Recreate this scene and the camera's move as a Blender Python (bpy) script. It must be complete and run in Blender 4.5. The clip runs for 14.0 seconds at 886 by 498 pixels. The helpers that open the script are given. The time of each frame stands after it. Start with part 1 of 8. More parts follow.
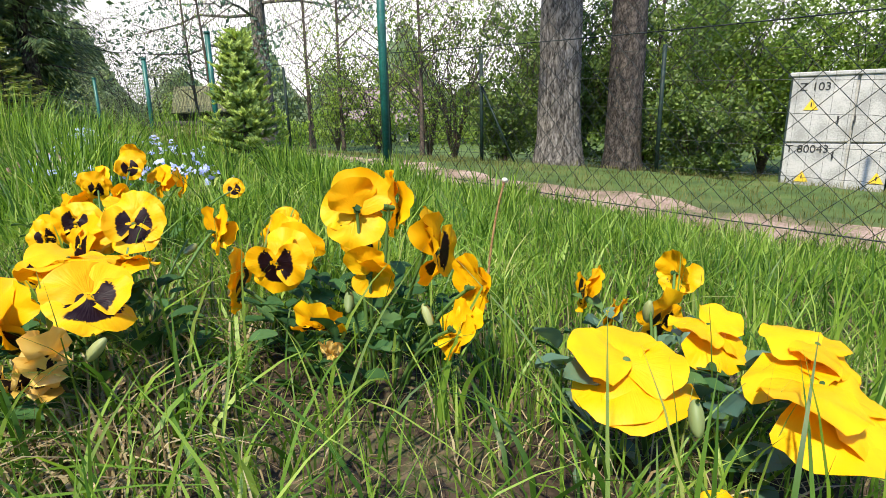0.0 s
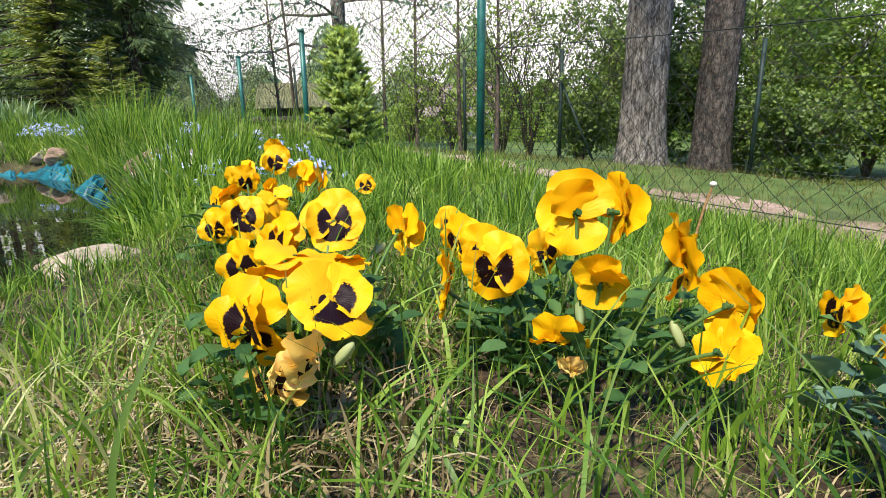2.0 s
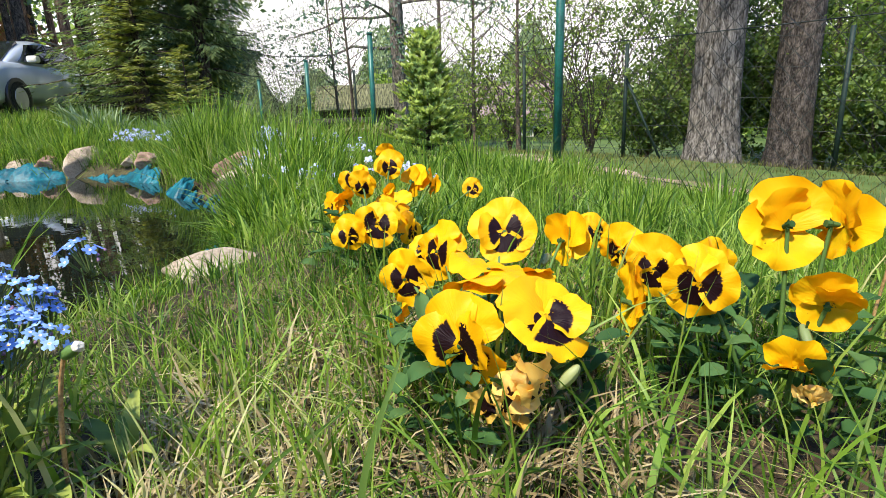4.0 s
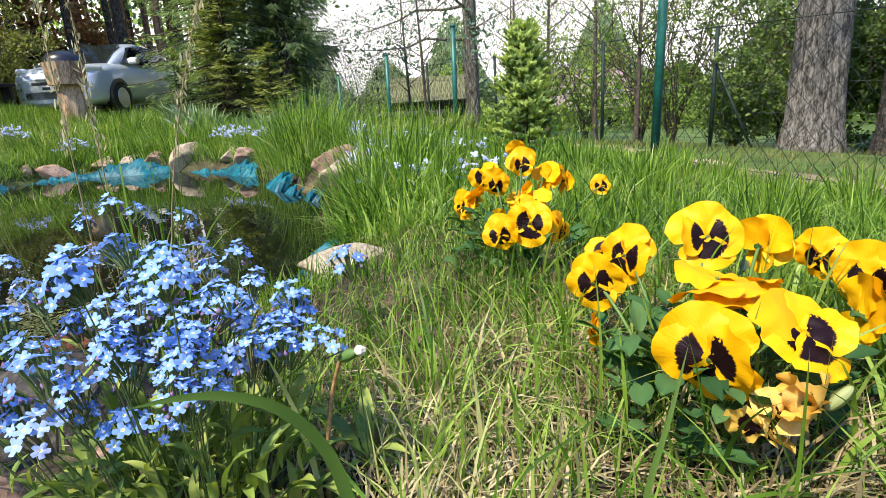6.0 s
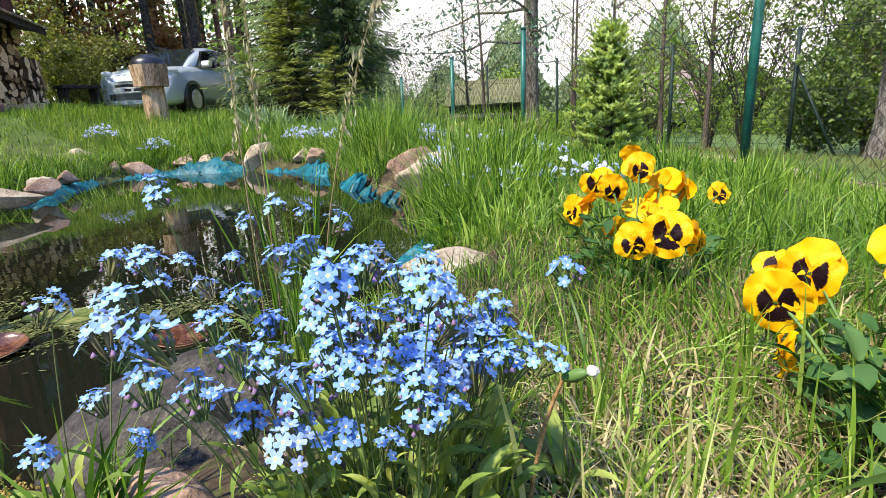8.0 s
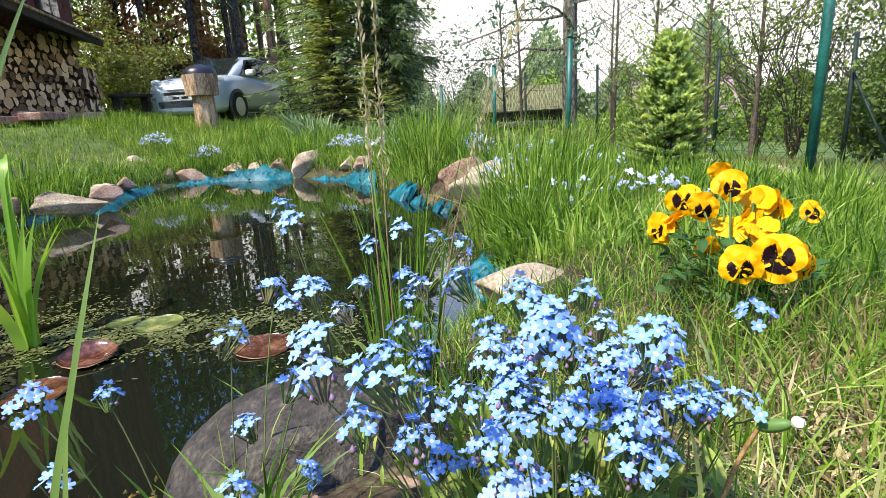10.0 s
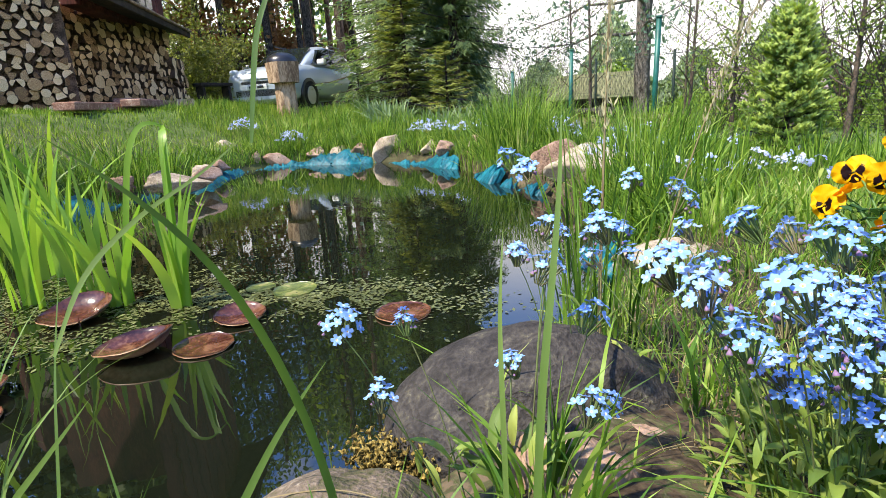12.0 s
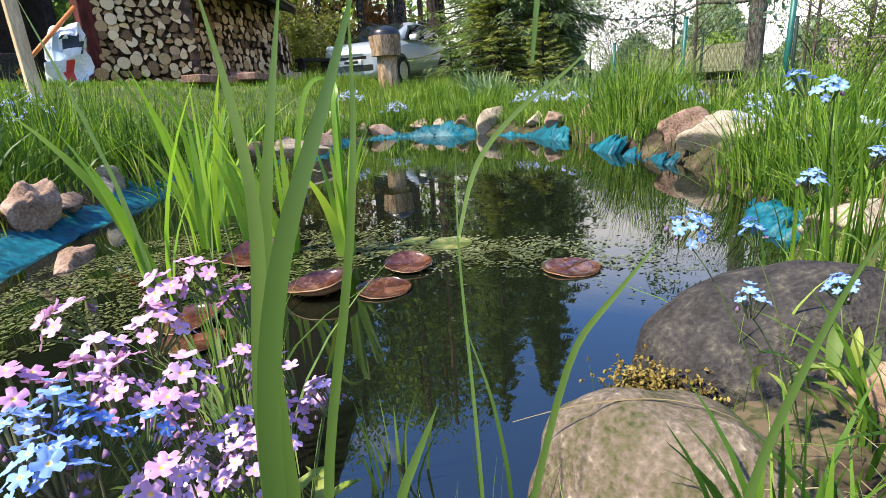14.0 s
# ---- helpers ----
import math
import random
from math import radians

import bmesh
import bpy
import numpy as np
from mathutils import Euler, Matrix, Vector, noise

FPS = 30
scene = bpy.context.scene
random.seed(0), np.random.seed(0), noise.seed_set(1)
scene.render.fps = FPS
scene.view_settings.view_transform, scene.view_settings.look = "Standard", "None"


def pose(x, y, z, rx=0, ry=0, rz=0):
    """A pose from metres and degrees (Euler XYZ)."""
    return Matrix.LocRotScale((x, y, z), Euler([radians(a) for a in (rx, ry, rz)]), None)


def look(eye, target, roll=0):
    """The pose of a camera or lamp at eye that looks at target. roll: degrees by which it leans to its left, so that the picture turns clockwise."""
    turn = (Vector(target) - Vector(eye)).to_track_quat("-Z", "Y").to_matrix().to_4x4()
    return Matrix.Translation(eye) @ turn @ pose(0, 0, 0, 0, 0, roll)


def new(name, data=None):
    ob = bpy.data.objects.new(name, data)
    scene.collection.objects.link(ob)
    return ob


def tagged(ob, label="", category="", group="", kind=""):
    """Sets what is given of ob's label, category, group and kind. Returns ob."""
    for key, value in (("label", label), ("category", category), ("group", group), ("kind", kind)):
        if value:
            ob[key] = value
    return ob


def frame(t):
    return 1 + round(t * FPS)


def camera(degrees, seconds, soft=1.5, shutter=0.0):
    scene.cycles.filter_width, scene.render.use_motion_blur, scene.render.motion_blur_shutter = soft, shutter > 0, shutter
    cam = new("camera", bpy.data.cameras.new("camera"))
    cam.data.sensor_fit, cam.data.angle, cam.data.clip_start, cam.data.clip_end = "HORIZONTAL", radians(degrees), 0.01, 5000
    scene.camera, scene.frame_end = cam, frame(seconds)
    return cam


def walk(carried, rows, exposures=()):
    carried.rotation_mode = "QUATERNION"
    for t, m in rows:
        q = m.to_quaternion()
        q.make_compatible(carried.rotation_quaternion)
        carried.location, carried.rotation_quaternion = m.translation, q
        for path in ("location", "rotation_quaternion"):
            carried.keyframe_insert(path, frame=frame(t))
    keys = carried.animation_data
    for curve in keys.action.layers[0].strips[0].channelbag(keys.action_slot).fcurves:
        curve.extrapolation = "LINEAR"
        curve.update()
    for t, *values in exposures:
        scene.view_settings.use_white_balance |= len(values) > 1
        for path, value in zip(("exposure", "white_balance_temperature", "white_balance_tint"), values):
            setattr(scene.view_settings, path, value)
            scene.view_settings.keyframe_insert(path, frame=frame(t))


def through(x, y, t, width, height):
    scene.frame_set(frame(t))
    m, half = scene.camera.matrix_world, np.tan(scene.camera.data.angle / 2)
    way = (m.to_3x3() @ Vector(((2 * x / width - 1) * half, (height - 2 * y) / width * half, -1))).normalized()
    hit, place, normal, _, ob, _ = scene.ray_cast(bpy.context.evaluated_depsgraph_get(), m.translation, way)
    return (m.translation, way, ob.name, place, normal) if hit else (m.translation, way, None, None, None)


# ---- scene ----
# the camera: seconds, eye, target, roll
cam = camera(79.0, 14.0, soft=0.5)
PATH = [
    (0, (-0.0067, 0.0508, 0.2557), (0.0028, 2.9502, -0.5145), -1.61),
    (0.5, (-0.0434, 0.0560, 0.2623), (-0.1256, 2.9539, -0.5095), -1.39),
    (1, (-0.0754, 0.0650, 0.2624), (-0.2464, 2.9582, -0.5124), -1.76),
    (1.5, (-0.1156, 0.0719, 0.2601), (-0.3766, 2.9584, -0.5146), -1.63),
    (2, (-0.1517, 0.0788, 0.2585), (-0.4911, 2.9565, -0.5184), -1.39),
    (2.5, (-0.1857, 0.0808, 0.2600), (-0.5984, 2.9489, -0.5170), -1.25),
    (3, (-0.2156, 0.0849, 0.2623), (-0.7005, 2.9418, -0.5140), -1.50),
    (3.2, (-0.2277, 0.0928, 0.2606), (-0.7393, 2.9467, -0.5098), -1.72),
    (5.3, (-0.3496, 0.0597, 0.2869), (-1.1870, 2.8287, -0.5079), -3.53),
    (5.5, (-0.3626, 0.0607, 0.2864), (-1.2408, 2.8168, -0.5090), -3.65),
    (6, (-0.3966, 0.0537, 0.2874), (-1.3634, 2.7782, -0.5142), -3.70),
    (6.5, (-0.4276, 0.0468, 0.2891), (-1.4663, 2.7464, -0.5065), -3.74),
    (7, (-0.4585, 0.0418, 0.2908), (-1.5735, 2.7128, -0.4984), -3.67),
    (7.5, (-0.4876, 0.0377, 0.2904), (-1.6655, 2.6844, -0.4890), -3.30),
    (8, (-0.5085, 0.0358, 0.2925), (-1.7324, 2.6643, -0.4778), -3.32),
    (8.2, (-0.5175, 0.0349, 0.2940), (-1.7589, 2.6580, -0.4663), -3.02),
    (10.3, (-0.6115, -0.0063, 0.3163), (-2.0244, 2.5390, -0.4085), -3.47),
    (10.5, (-0.6236, -0.0154, 0.3162), (-2.0588, 2.5178, -0.4070), -3.48),
    (11, (-0.6569, -0.0356, 0.3107), (-2.1548, 2.4603, -0.4152), -3.60),
    (11.5, (-0.6936, -0.0583, 0.2973), (-2.2591, 2.3896, -0.4490), -3.72),
    (12, (-0.7352, -0.0898, 0.2866), (-2.3809, 2.2998, -0.4758), -3.55),
    (12.5, (-0.7745, -0.1121, 0.2815), (-2.5077, 2.2127, -0.4876), -3.77),
    (13, (-0.8141, -0.1446, 0.2707), (-2.6283, 2.1085, -0.5246), -3.69),
    (13.5, (-0.8479, -0.1753, 0.2556), (-2.7381, 2.0037, -0.5687), -3.70),
    (14, (-0.8794, -0.2148, 0.2457), (-2.8474, 1.8851, -0.6016), -3.71),
]
walk(cam, [(t, look(eye, target, roll)) for t, eye, target, roll in PATH], [(0, 0.72), (3, 0.76), (8, 0.9), (11, 1.0), (14, 0.95)])

# ---- light ----
SUN_AZ, SUN_EL = radians(205), radians(56)
world = bpy.data.worlds.new("sky")
scene.world = world
world.use_nodes = True
wn, wl = world.node_tree.nodes, world.node_tree.links
wn.clear()
w_out, w_bg = wn.new("ShaderNodeOutputWorld"), wn.new("ShaderNodeBackground")
w_sky = wn.new("ShaderNodeTexSky")
w_sky.sky_type, w_sky.sun_disc, w_sky.sun_elevation, w_sky.sun_rotation = "NISHITA", False, SUN_EL, SUN_AZ
w_sky.air_density, w_sky.dust_density = 1.2, 0.6
w_co, w_map, w_noise, w_ramp, w_mix = (wn.new(k) for k in ("ShaderNodeTexCoord", "ShaderNodeMapping", "ShaderNodeTexNoise", "ShaderNodeValToRGB", "ShaderNodeMix"))
w_map.inputs["Scale"].default_value = (1.0, 1.0, 2.2)
w_noise.inputs["Scale"].default_value, w_noise.inputs["Detail"].default_value, w_noise.inputs["Roughness"].default_value = 2.3, 7, 0.58
w_ramp.color_ramp.elements[0].position, w_ramp.color_ramp.elements[1].position = 0.58, 0.67
w_sep, w_low, w_max = wn.new("ShaderNodeSeparateXYZ"), wn.new("ShaderNodeMapRange"), wn.new("ShaderNodeMath")
w_low.inputs["From Min"].default_value, w_low.inputs["From Max"].default_value = 0.26, 0.4
w_low.inputs["To Min"].default_value, w_low.inputs["To Max"].default_value = 1.0, 0.0
w_max.operation = "MAXIMUM"
w_mix.data_type = "RGBA"
w_mix.inputs["B"].default_value = (10.0, 9.6, 9.5, 1)
w_gain = wn.new("ShaderNodeMix")
w_gain.data_type, w_gain.blend_type = "RGBA", "MULTIPLY"
w_gain.inputs["Factor"].default_value, w_gain.inputs["B"].default_value = 1.0, (1.0, 1.5, 2.4, 1)
wl.new(w_co.outputs["Generated"], w_map.inputs["Vector"])
wl.new(w_map.outputs["Vector"], w_noise.inputs["Vector"])
wl.new(w_noise.outputs["Fac"], w_ramp.inputs["Fac"])
wl.new(w_co.outputs["Generated"], w_sep.inputs["Vector"])
wl.new(w_sep.outputs["Z"], w_low.inputs["Value"])
wl.new(w_ramp.outputs["Color"], w_max.inputs[0])
wl.new(w_low.outputs["Result"], w_max.inputs[1])
wl.new(w_max.outputs["Value"], w_mix.inputs["Factor"])
wl.new(w_sky.outputs["Color"], w_gain.inputs["A"])
wl.new(w_gain.outputs["Result"], w_mix.inputs["A"])
wl.new(w_mix.outputs["Result"], w_bg.inputs["Color"])
w_bg.inputs["Strength"].default_value = 0.094
wl.new(w_bg.outputs["Background"], w_out.inputs["Surface"])

sun = new("sun", bpy.data.lights.new("sun", "SUN"))
sun.data.energy, sun.data.angle, sun.data.color = 5.0, radians(2.0), (1.0, 0.9, 0.72)
sun.matrix_world = look((0, 0, 20), (-20 * math.sin(SUN_AZ) * math.cos(SUN_EL), -20 * math.cos(SUN_AZ) * math.cos(SUN_EL), 20 - 20 * math.sin(SUN_EL)))


# ---- materials ----
def material(name, base, rough=0.7, metal=0.0, spec=0.4):
    m = bpy.data.materials.new(name)
    m.use_nodes = True
    b = m.node_tree.nodes["Principled BSDF"]
    b.inputs["Base Color"].default_value = (*base, 1)
    b.inputs["Roughness"].default_value, b.inputs["Metallic"].default_value = rough, metal
    b.inputs["Specular IOR Level"].default_value = spec
    return m, m.node_tree.nodes, m.node_tree.links, b


def ramp_node(nodes, stops):
    r = nodes.new("ShaderNodeValToRGB")
    el = r.color_ramp.elements
    while len(el) < len(stops):
        el.new(0.5)
    for e, (p, c) in zip(el, stops):
        e.position, e.color = p, (*c, 1)
    return r


def noise_mat(name, stops, scale, rough=0.8, bump=0.3, detail=6, spec=0.3, fine=0.0, stretch=(1, 1, 1), distance=0.01, metal=0.0, per_piece=0.0):
    """A surface mottled at two scales between the stops, with relief."""
    m, n, l, b = material(name, stops[0][1], rough, metal, spec)
    co, mp, t1, t2, mix = n.new("ShaderNodeTexCoord"), n.new("ShaderNodeMapping"), n.new("ShaderNodeTexNoise"), n.new("ShaderNodeTexNoise"), n.new("ShaderNodeMath")
    mp.inputs["Scale"].default_value = stretch
    t1.inputs["Scale"].default_value, t1.inputs["Detail"].default_value = scale, detail
    t2.inputs["Scale"].default_value, t2.inputs["Detail"].default_value = fine or scale * 7, 4
    mix.operation = "MULTIPLY_ADD"
    mix.inputs[1].default_value = 0.45
    half = n.new("ShaderNodeMath")
    half.operation, half.inputs[1].default_value = "MULTIPLY", 0.55
    r = ramp_node(n, stops)
    l.new(co.outputs["Object"], mp.inputs["Vector"])
    l.new(mp.outputs["Vector"], t1.inputs["Vector"])
    l.new(mp.outputs["Vector"], t2.inputs["Vector"])
    l.new(t2.outputs["Fac"], mix.inputs[0])
    l.new(t1.outputs["Fac"], half.inputs[0])
    l.new(half.outputs[0], mix.inputs[2])
    spread = n.new("ShaderNodeMapRange")
    spread.inputs["From Min"].default_value, spread.inputs["From Max"].default_value = 0.33, 0.67
    l.new(mix.outputs[0], spread.inputs["Value"])
    src = spread.outputs["Result"]
    if per_piece:
        info, add = n.new("ShaderNodeObjectInfo"), n.new("ShaderNodeMath")
        mul = n.new("ShaderNodeMath")
        mul.operation, mul.inputs[1].default_value = "MULTIPLY_ADD", per_piece
        mul.inputs[2].default_value = -per_piece / 2
        l.new(info.outputs["Random"], mul.inputs[0])
        l.new(mul.outputs[0], add.inputs[0])
        l.new(src, add.inputs[1])
        src = add.outputs[0]
    l.new(src, r.inputs["Fac"])
    l.new(r.outputs["Color"], b.inputs["Base Color"])
    if bump:
        bp = n.new("ShaderNodeBump")
        bp.inputs["Strength"].default_value, bp.inputs["Distance"].default_value = bump, distance
        l.new(mix.outputs[0], bp.inputs["Height"])
        l.new(bp.outputs["Normal"], b.inputs["Normal"])
    return m


def leaf_mat(name, stops, rough=0.5, through=0.35, spec=0.35, by_object=False, tint=(1.25, 1.3, 0.6)):
    """A thin leaf or petal: colour varied from piece to piece, some light comes through."""
    m, n, l, b = material(name, stops[0][1], rough, 0, spec)
    if by_object:
        src = n.new("ShaderNodeObjectInfo").outputs["Random"]
    else:
        src = n.new("ShaderNodeNewGeometry").outputs["Random Per Island"]
    co, t = n.new("ShaderNodeTexCoord"), n.new("ShaderNodeTexNoise")
    t.inputs["Scale"].default_value, t.inputs["Detail"].default_value = 9, 3
    l.new(co.outputs["Object"], t.inputs["Vector"])
    mixv = n.new("ShaderNodeMath")
    mixv.operation, mixv.inputs[1].default_value, mixv.inputs[2].default_value = "MULTIPLY_ADD", 0.6, -0.62
    l.new(t.outputs["Fac"], mixv.inputs[0])
    wide, both = n.new("ShaderNodeTexNoise"), n.new("ShaderNodeMath")
    wide.inputs["Scale"].default_value, wide.inputs["Detail"].default_value = 1.7, 3
    l.new(co.outputs["Object"], wide.inputs["Vector"])
    both.operation, both.inputs[1].default_value = "MULTIPLY_ADD", 0.95
    l.new(wide.outputs["Fac"], both.inputs[0])
    l.new(mixv.outputs[0], both.inputs[2])
    mixv = both
    sm = n.new("ShaderNodeMath")
    sm.operation, sm.inputs[1].default_value = "MULTIPLY_ADD", 0.7
    l.new(src, sm.inputs[0])
    l.new(mixv.outputs[0], sm.inputs[2])
    r = ramp_node(n, stops)
    l.new(sm.outputs[0], r.inputs["Fac"])
    l.new(r.outputs["Color"], b.inputs["Base Color"])
    if through:
        tr, mx, hue = n.new("ShaderNodeBsdfTranslucent"), n.new("ShaderNodeMixShader"), n.new("ShaderNodeMix")
        hue.data_type, hue.blend_type = "RGBA", "MULTIPLY"
        hue.inputs["Factor"].default_value, hue.inputs["B"].default_value = 1.0, (*tint, 1)
        l.new(r.outputs["Color"], hue.inputs["A"])
        l.new(hue.outputs["Result"], tr.inputs["Color"])
        mx.inputs[0].default_value = through
        l.new(b.outputs[0], mx.inputs[1])
        l.new(tr.outputs[0], mx.inputs[2])
        l.new(mx.outputs[0], n["Material Output"].inputs["Surface"])
    return m


M_grass = leaf_mat("grass_blade", [(0.0, (0.018, 0.055, 0.006)), (0.3, (0.06, 0.14, 0.015)), (0.6, (0.19, 0.32, 0.036)), (0.85, (0.33, 0.44, 0.09)), (1.0, (0.5, 0.48, 0.22))], 0.45, 0.4, 0.3)
M_grass_far = leaf_mat("meadow_grass", [(0.0, (0.055, 0.115, 0.016)), (0.45, (0.14, 0.24, 0.03)), (0.8, (0.28, 0.37, 0.06)), (1.0, (0.46, 0.46, 0.18))], 0.55, 0.35, 0.15)
M_straw = leaf_mat("dry_grass", [(0.0, (0.09, 0.06, 0.03)), (0.5, (0.26, 0.2, 0.095)), (1.0, (0.52, 0.45, 0.26))], 0.7, 0.2, tint=(1.1, 1.0, 0.8))
M_reed = leaf_mat("reed_blade", [(0.0, (0.11, 0.23, 0.03)), (0.5, (0.2, 0.36, 0.045)), (1.0, (0.34, 0.46, 0.07))], 0.4, 0.45)
M_soil = noise_mat("soil", [(0.3, (0.028, 0.019, 0.011)), (0.5, (0.062, 0.043, 0.026)), (0.62, (0.05, 0.058, 0.019)), (0.75, (0.12, 0.088, 0.052))], 9, 0.95, 0.6, fine=90, distance=0.01)
M_path = noise_mat("bare_path", [(0.2, (0.1, 0.1, 0.04)), (0.4, (0.21, 0.145, 0.1)), (0.65, (0.33, 0.235, 0.175)), (0.9, (0.43, 0.34, 0.27))], 3, 0.95, 0.5, fine=60)
M_rock = noise_mat("field_stone", [(0.0, (0.1, 0.08, 0.05)), (0.3, (0.24, 0.19, 0.13)), (0.65, (0.38, 0.32, 0.23)), (1.0, (0.55, 0.49, 0.39))], 8, 0.9, 0.9, fine=120, per_piece=0.4, distance=0.008)
M_rock_dark = noise_mat("dark_boulder", [(0.0, (0.012, 0.01, 0.009)), (0.4, (0.028, 0.024, 0.021)), (0.65, (0.045, 0.039, 0.034)), (0.85, (0.07, 0.062, 0.045)), (1.0, (0.13, 0.115, 0.08))], 42, 0.75, 1.0, fine=190, distance=0.008)
M_rock_tan = noise_mat("mossy_boulder", [(0.0, (0.03, 0.03, 0.012)), (0.25, (0.075, 0.072, 0.028)), (0.42, (0.11, 0.088, 0.052)), (0.6, (0.145, 0.11, 0.078)), (0.8, (0.2, 0.155, 0.11)), (1.0, (0.36, 0.31, 0.22))], 26, 0.85, 1.0, fine=190, distance=0.008)
M_rock_pink = noise_mat("pink_stone", [(0.0, (0.09, 0.055, 0.035)), (0.35, (0.24, 0.15, 0.1)), (0.65, (0.36, 0.245, 0.175)), (1.0, (0.52, 0.4, 0.31))], 9, 0.9, 0.9, fine=120, per_piece=0.3, distance=0.008)
M_moss = noise_mat("moss", [(0.3, (0.08, 0.055, 0.012)), (0.5, (0.2, 0.14, 0.03)), (0.7, (0.34, 0.25, 0.07))], 40, 0.95, 0.8, fine=200)
M_liner = noise_mat("pond_liner", [(0.0, (0.003, 0.03, 0.042)), (0.45, (0.004, 0.085, 0.115)), (0.8, (0.008, 0.14, 0.175)), (1.0, (0.02, 0.19, 0.22))], 6, 0.5, 0.6, fine=55, spec=0.3, distance=0.01)
M_green_paint = noise_mat("green_coating", [(0.3, (0.006, 0.07, 0.055)), (0.7, (0.012, 0.12, 0.095))], 14, 0.45, 0.05, spec=0.5)
M_dark_post = noise_mat("dark_coating", [(0.3, (0.006, 0.016, 0.012)), (0.7, (0.012, 0.03, 0.024))], 14, 0.6, 0.05)
M_wire = noise_mat("fence_wire", [(0.3, (0.006, 0.01, 0.008)), (0.7, (0.016, 0.026, 0.02))], 30, 0.5, 0.0, spec=0.5)
M_bark = noise_mat("bark", [(0.15, (0.025, 0.021, 0.017)), (0.38, (0.1, 0.088, 0.075)), (0.6, (0.2, 0.18, 0.155)), (0.9, (0.36, 0.33, 0.29))], 11, 0.95, 1.0, fine=40, stretch=(2.4, 2.4, 0.6), distance=0.08)
M_bark_dark = noise_mat("dark_bark", [(0.2, (0.016, 0.013, 0.011)), (0.5, (0.06, 0.05, 0.042)), (0.8, (0.13, 0.11, 0.095))], 12, 0.95, 1.0, fine=42, stretch=(1.6, 1.6, 0.7), distance=0.05)
M_bark_red = noise_mat("pine_bark", [(0.3, (0.08, 0.045, 0.03)), (0.55, (0.19, 0.11, 0.07)), (0.75, (0.28, 0.19, 0.13))], 9, 0.95, 0.8, fine=30, stretch=(1.6, 1.6, 0.35), distance=0.04)
M_twig = noise_mat("twig", [(0.3, (0.05, 0.038, 0.03)), (0.7, (0.13, 0.1, 0.08))], 30, 0.9, 0.2)
M_needle_young = leaf_mat("young_needle", [(0.0, (0.22, 0.31, 0.06)), (0.5, (0.4, 0.5, 0.12)), (1.0, (0.58, 0.66, 0.2))], 0.55, 0.35)
M_needle_darker = leaf_mat("darker_fir_needle", [(0.0, (0.1, 0.17, 0.045)), (0.5, (0.18, 0.28, 0.075)), (1.0, (0.3, 0.4, 0.12))], 0.6, 0.3)
M_needle_dark = leaf_mat("dark_needle", [(0.0, (0.07, 0.12, 0.055)), (0.5, (0.16, 0.24, 0.1)), (1.0, (0.32, 0.39, 0.15))], 0.6, 0.4)
M_needle_olive = leaf_mat("olive_needle", [(0.0, (0.11, 0.14, 0.035)), (0.5, (0.25, 0.29, 0.075)), (1.0, (0.44, 0.46, 0.14))], 0.6, 0.4)
M_juniper = leaf_mat("juniper_needle", [(0.0, (0.09, 0.11, 0.03)), (0.5, (0.2, 0.22, 0.07)), (1.0, (0.32, 0.3, 0.13))], 0.6, 0.2)
# blue-green needles, their colour also paled for haze and glare
M_needle_pine = leaf_mat("pine_needle", [(0.0, (0.06, 0.12, 0.085)), (1.0, (0.16, 0.27, 0.19))], 0.6, 0.3)
M_leaf_bright = leaf_mat("spring_leaf", [(0.0, (0.075, 0.13, 0.022)), (0.5, (0.19, 0.29, 0.05)), (1.0, (0.37, 0.47, 0.11))], 0.5, 0.45)
M_leaf_mid = leaf_mat("shrub_leaf", [(0.0, (0.035, 0.075, 0.018)), (0.5, (0.11, 0.175, 0.04)), (1.0, (0.25, 0.33, 0.09))], 0.5, 0.4)
M_leaf_brown = leaf_mat("brown_leaf", [(0.0, (0.2, 0.1, 0.04)), (0.6, (0.42, 0.22, 0.09)), (1.0, (0.52, 0.34, 0.15))], 0.7, 0.3, tint=(1.2, 0.9, 0.6))
M_flower_leaf = leaf_mat("pansy_leaf", [(0.0, (0.022, 0.06, 0.02)), (0.5, (0.05, 0.12, 0.035)), (1.0, (0.13, 0.22, 0.07))], 0.7, 0.25, 0.12, by_object=True)
M_flower_leaf_blue = leaf_mat("blue_green_pansy_leaf", [(0.0, (0.05, 0.11, 0.075)), (0.5, (0.1, 0.18, 0.11)), (1.0, (0.2, 0.29, 0.18))], 0.55, 0.2, by_object=True)
M_blue_leaf = leaf_mat("soft_leaf", [(0.0, (0.09, 0.15, 0.028)), (0.45, (0.2, 0.28, 0.05)), (0.75, (0.32, 0.36, 0.08)), (1.0, (0.3, 0.19, 0.075))], 0.6, 0.3, by_object=True)
M_stem = leaf_mat("flower_stem", [(0.0, (0.06, 0.13, 0.03)), (1.0, (0.14, 0.25, 0.06))], 0.5, 0.2, by_object=True)
M_blue = leaf_mat("blue_floret", [(0.1, (0.15, 0.28, 0.7)), (0.4, (0.21, 0.38, 0.79)), (0.75, (0.3, 0.48, 0.84)), (1.0, (0.38, 0.4, 0.78))], 0.6, 0.35, by_object=True, tint=(1.0, 1.0, 1.05))
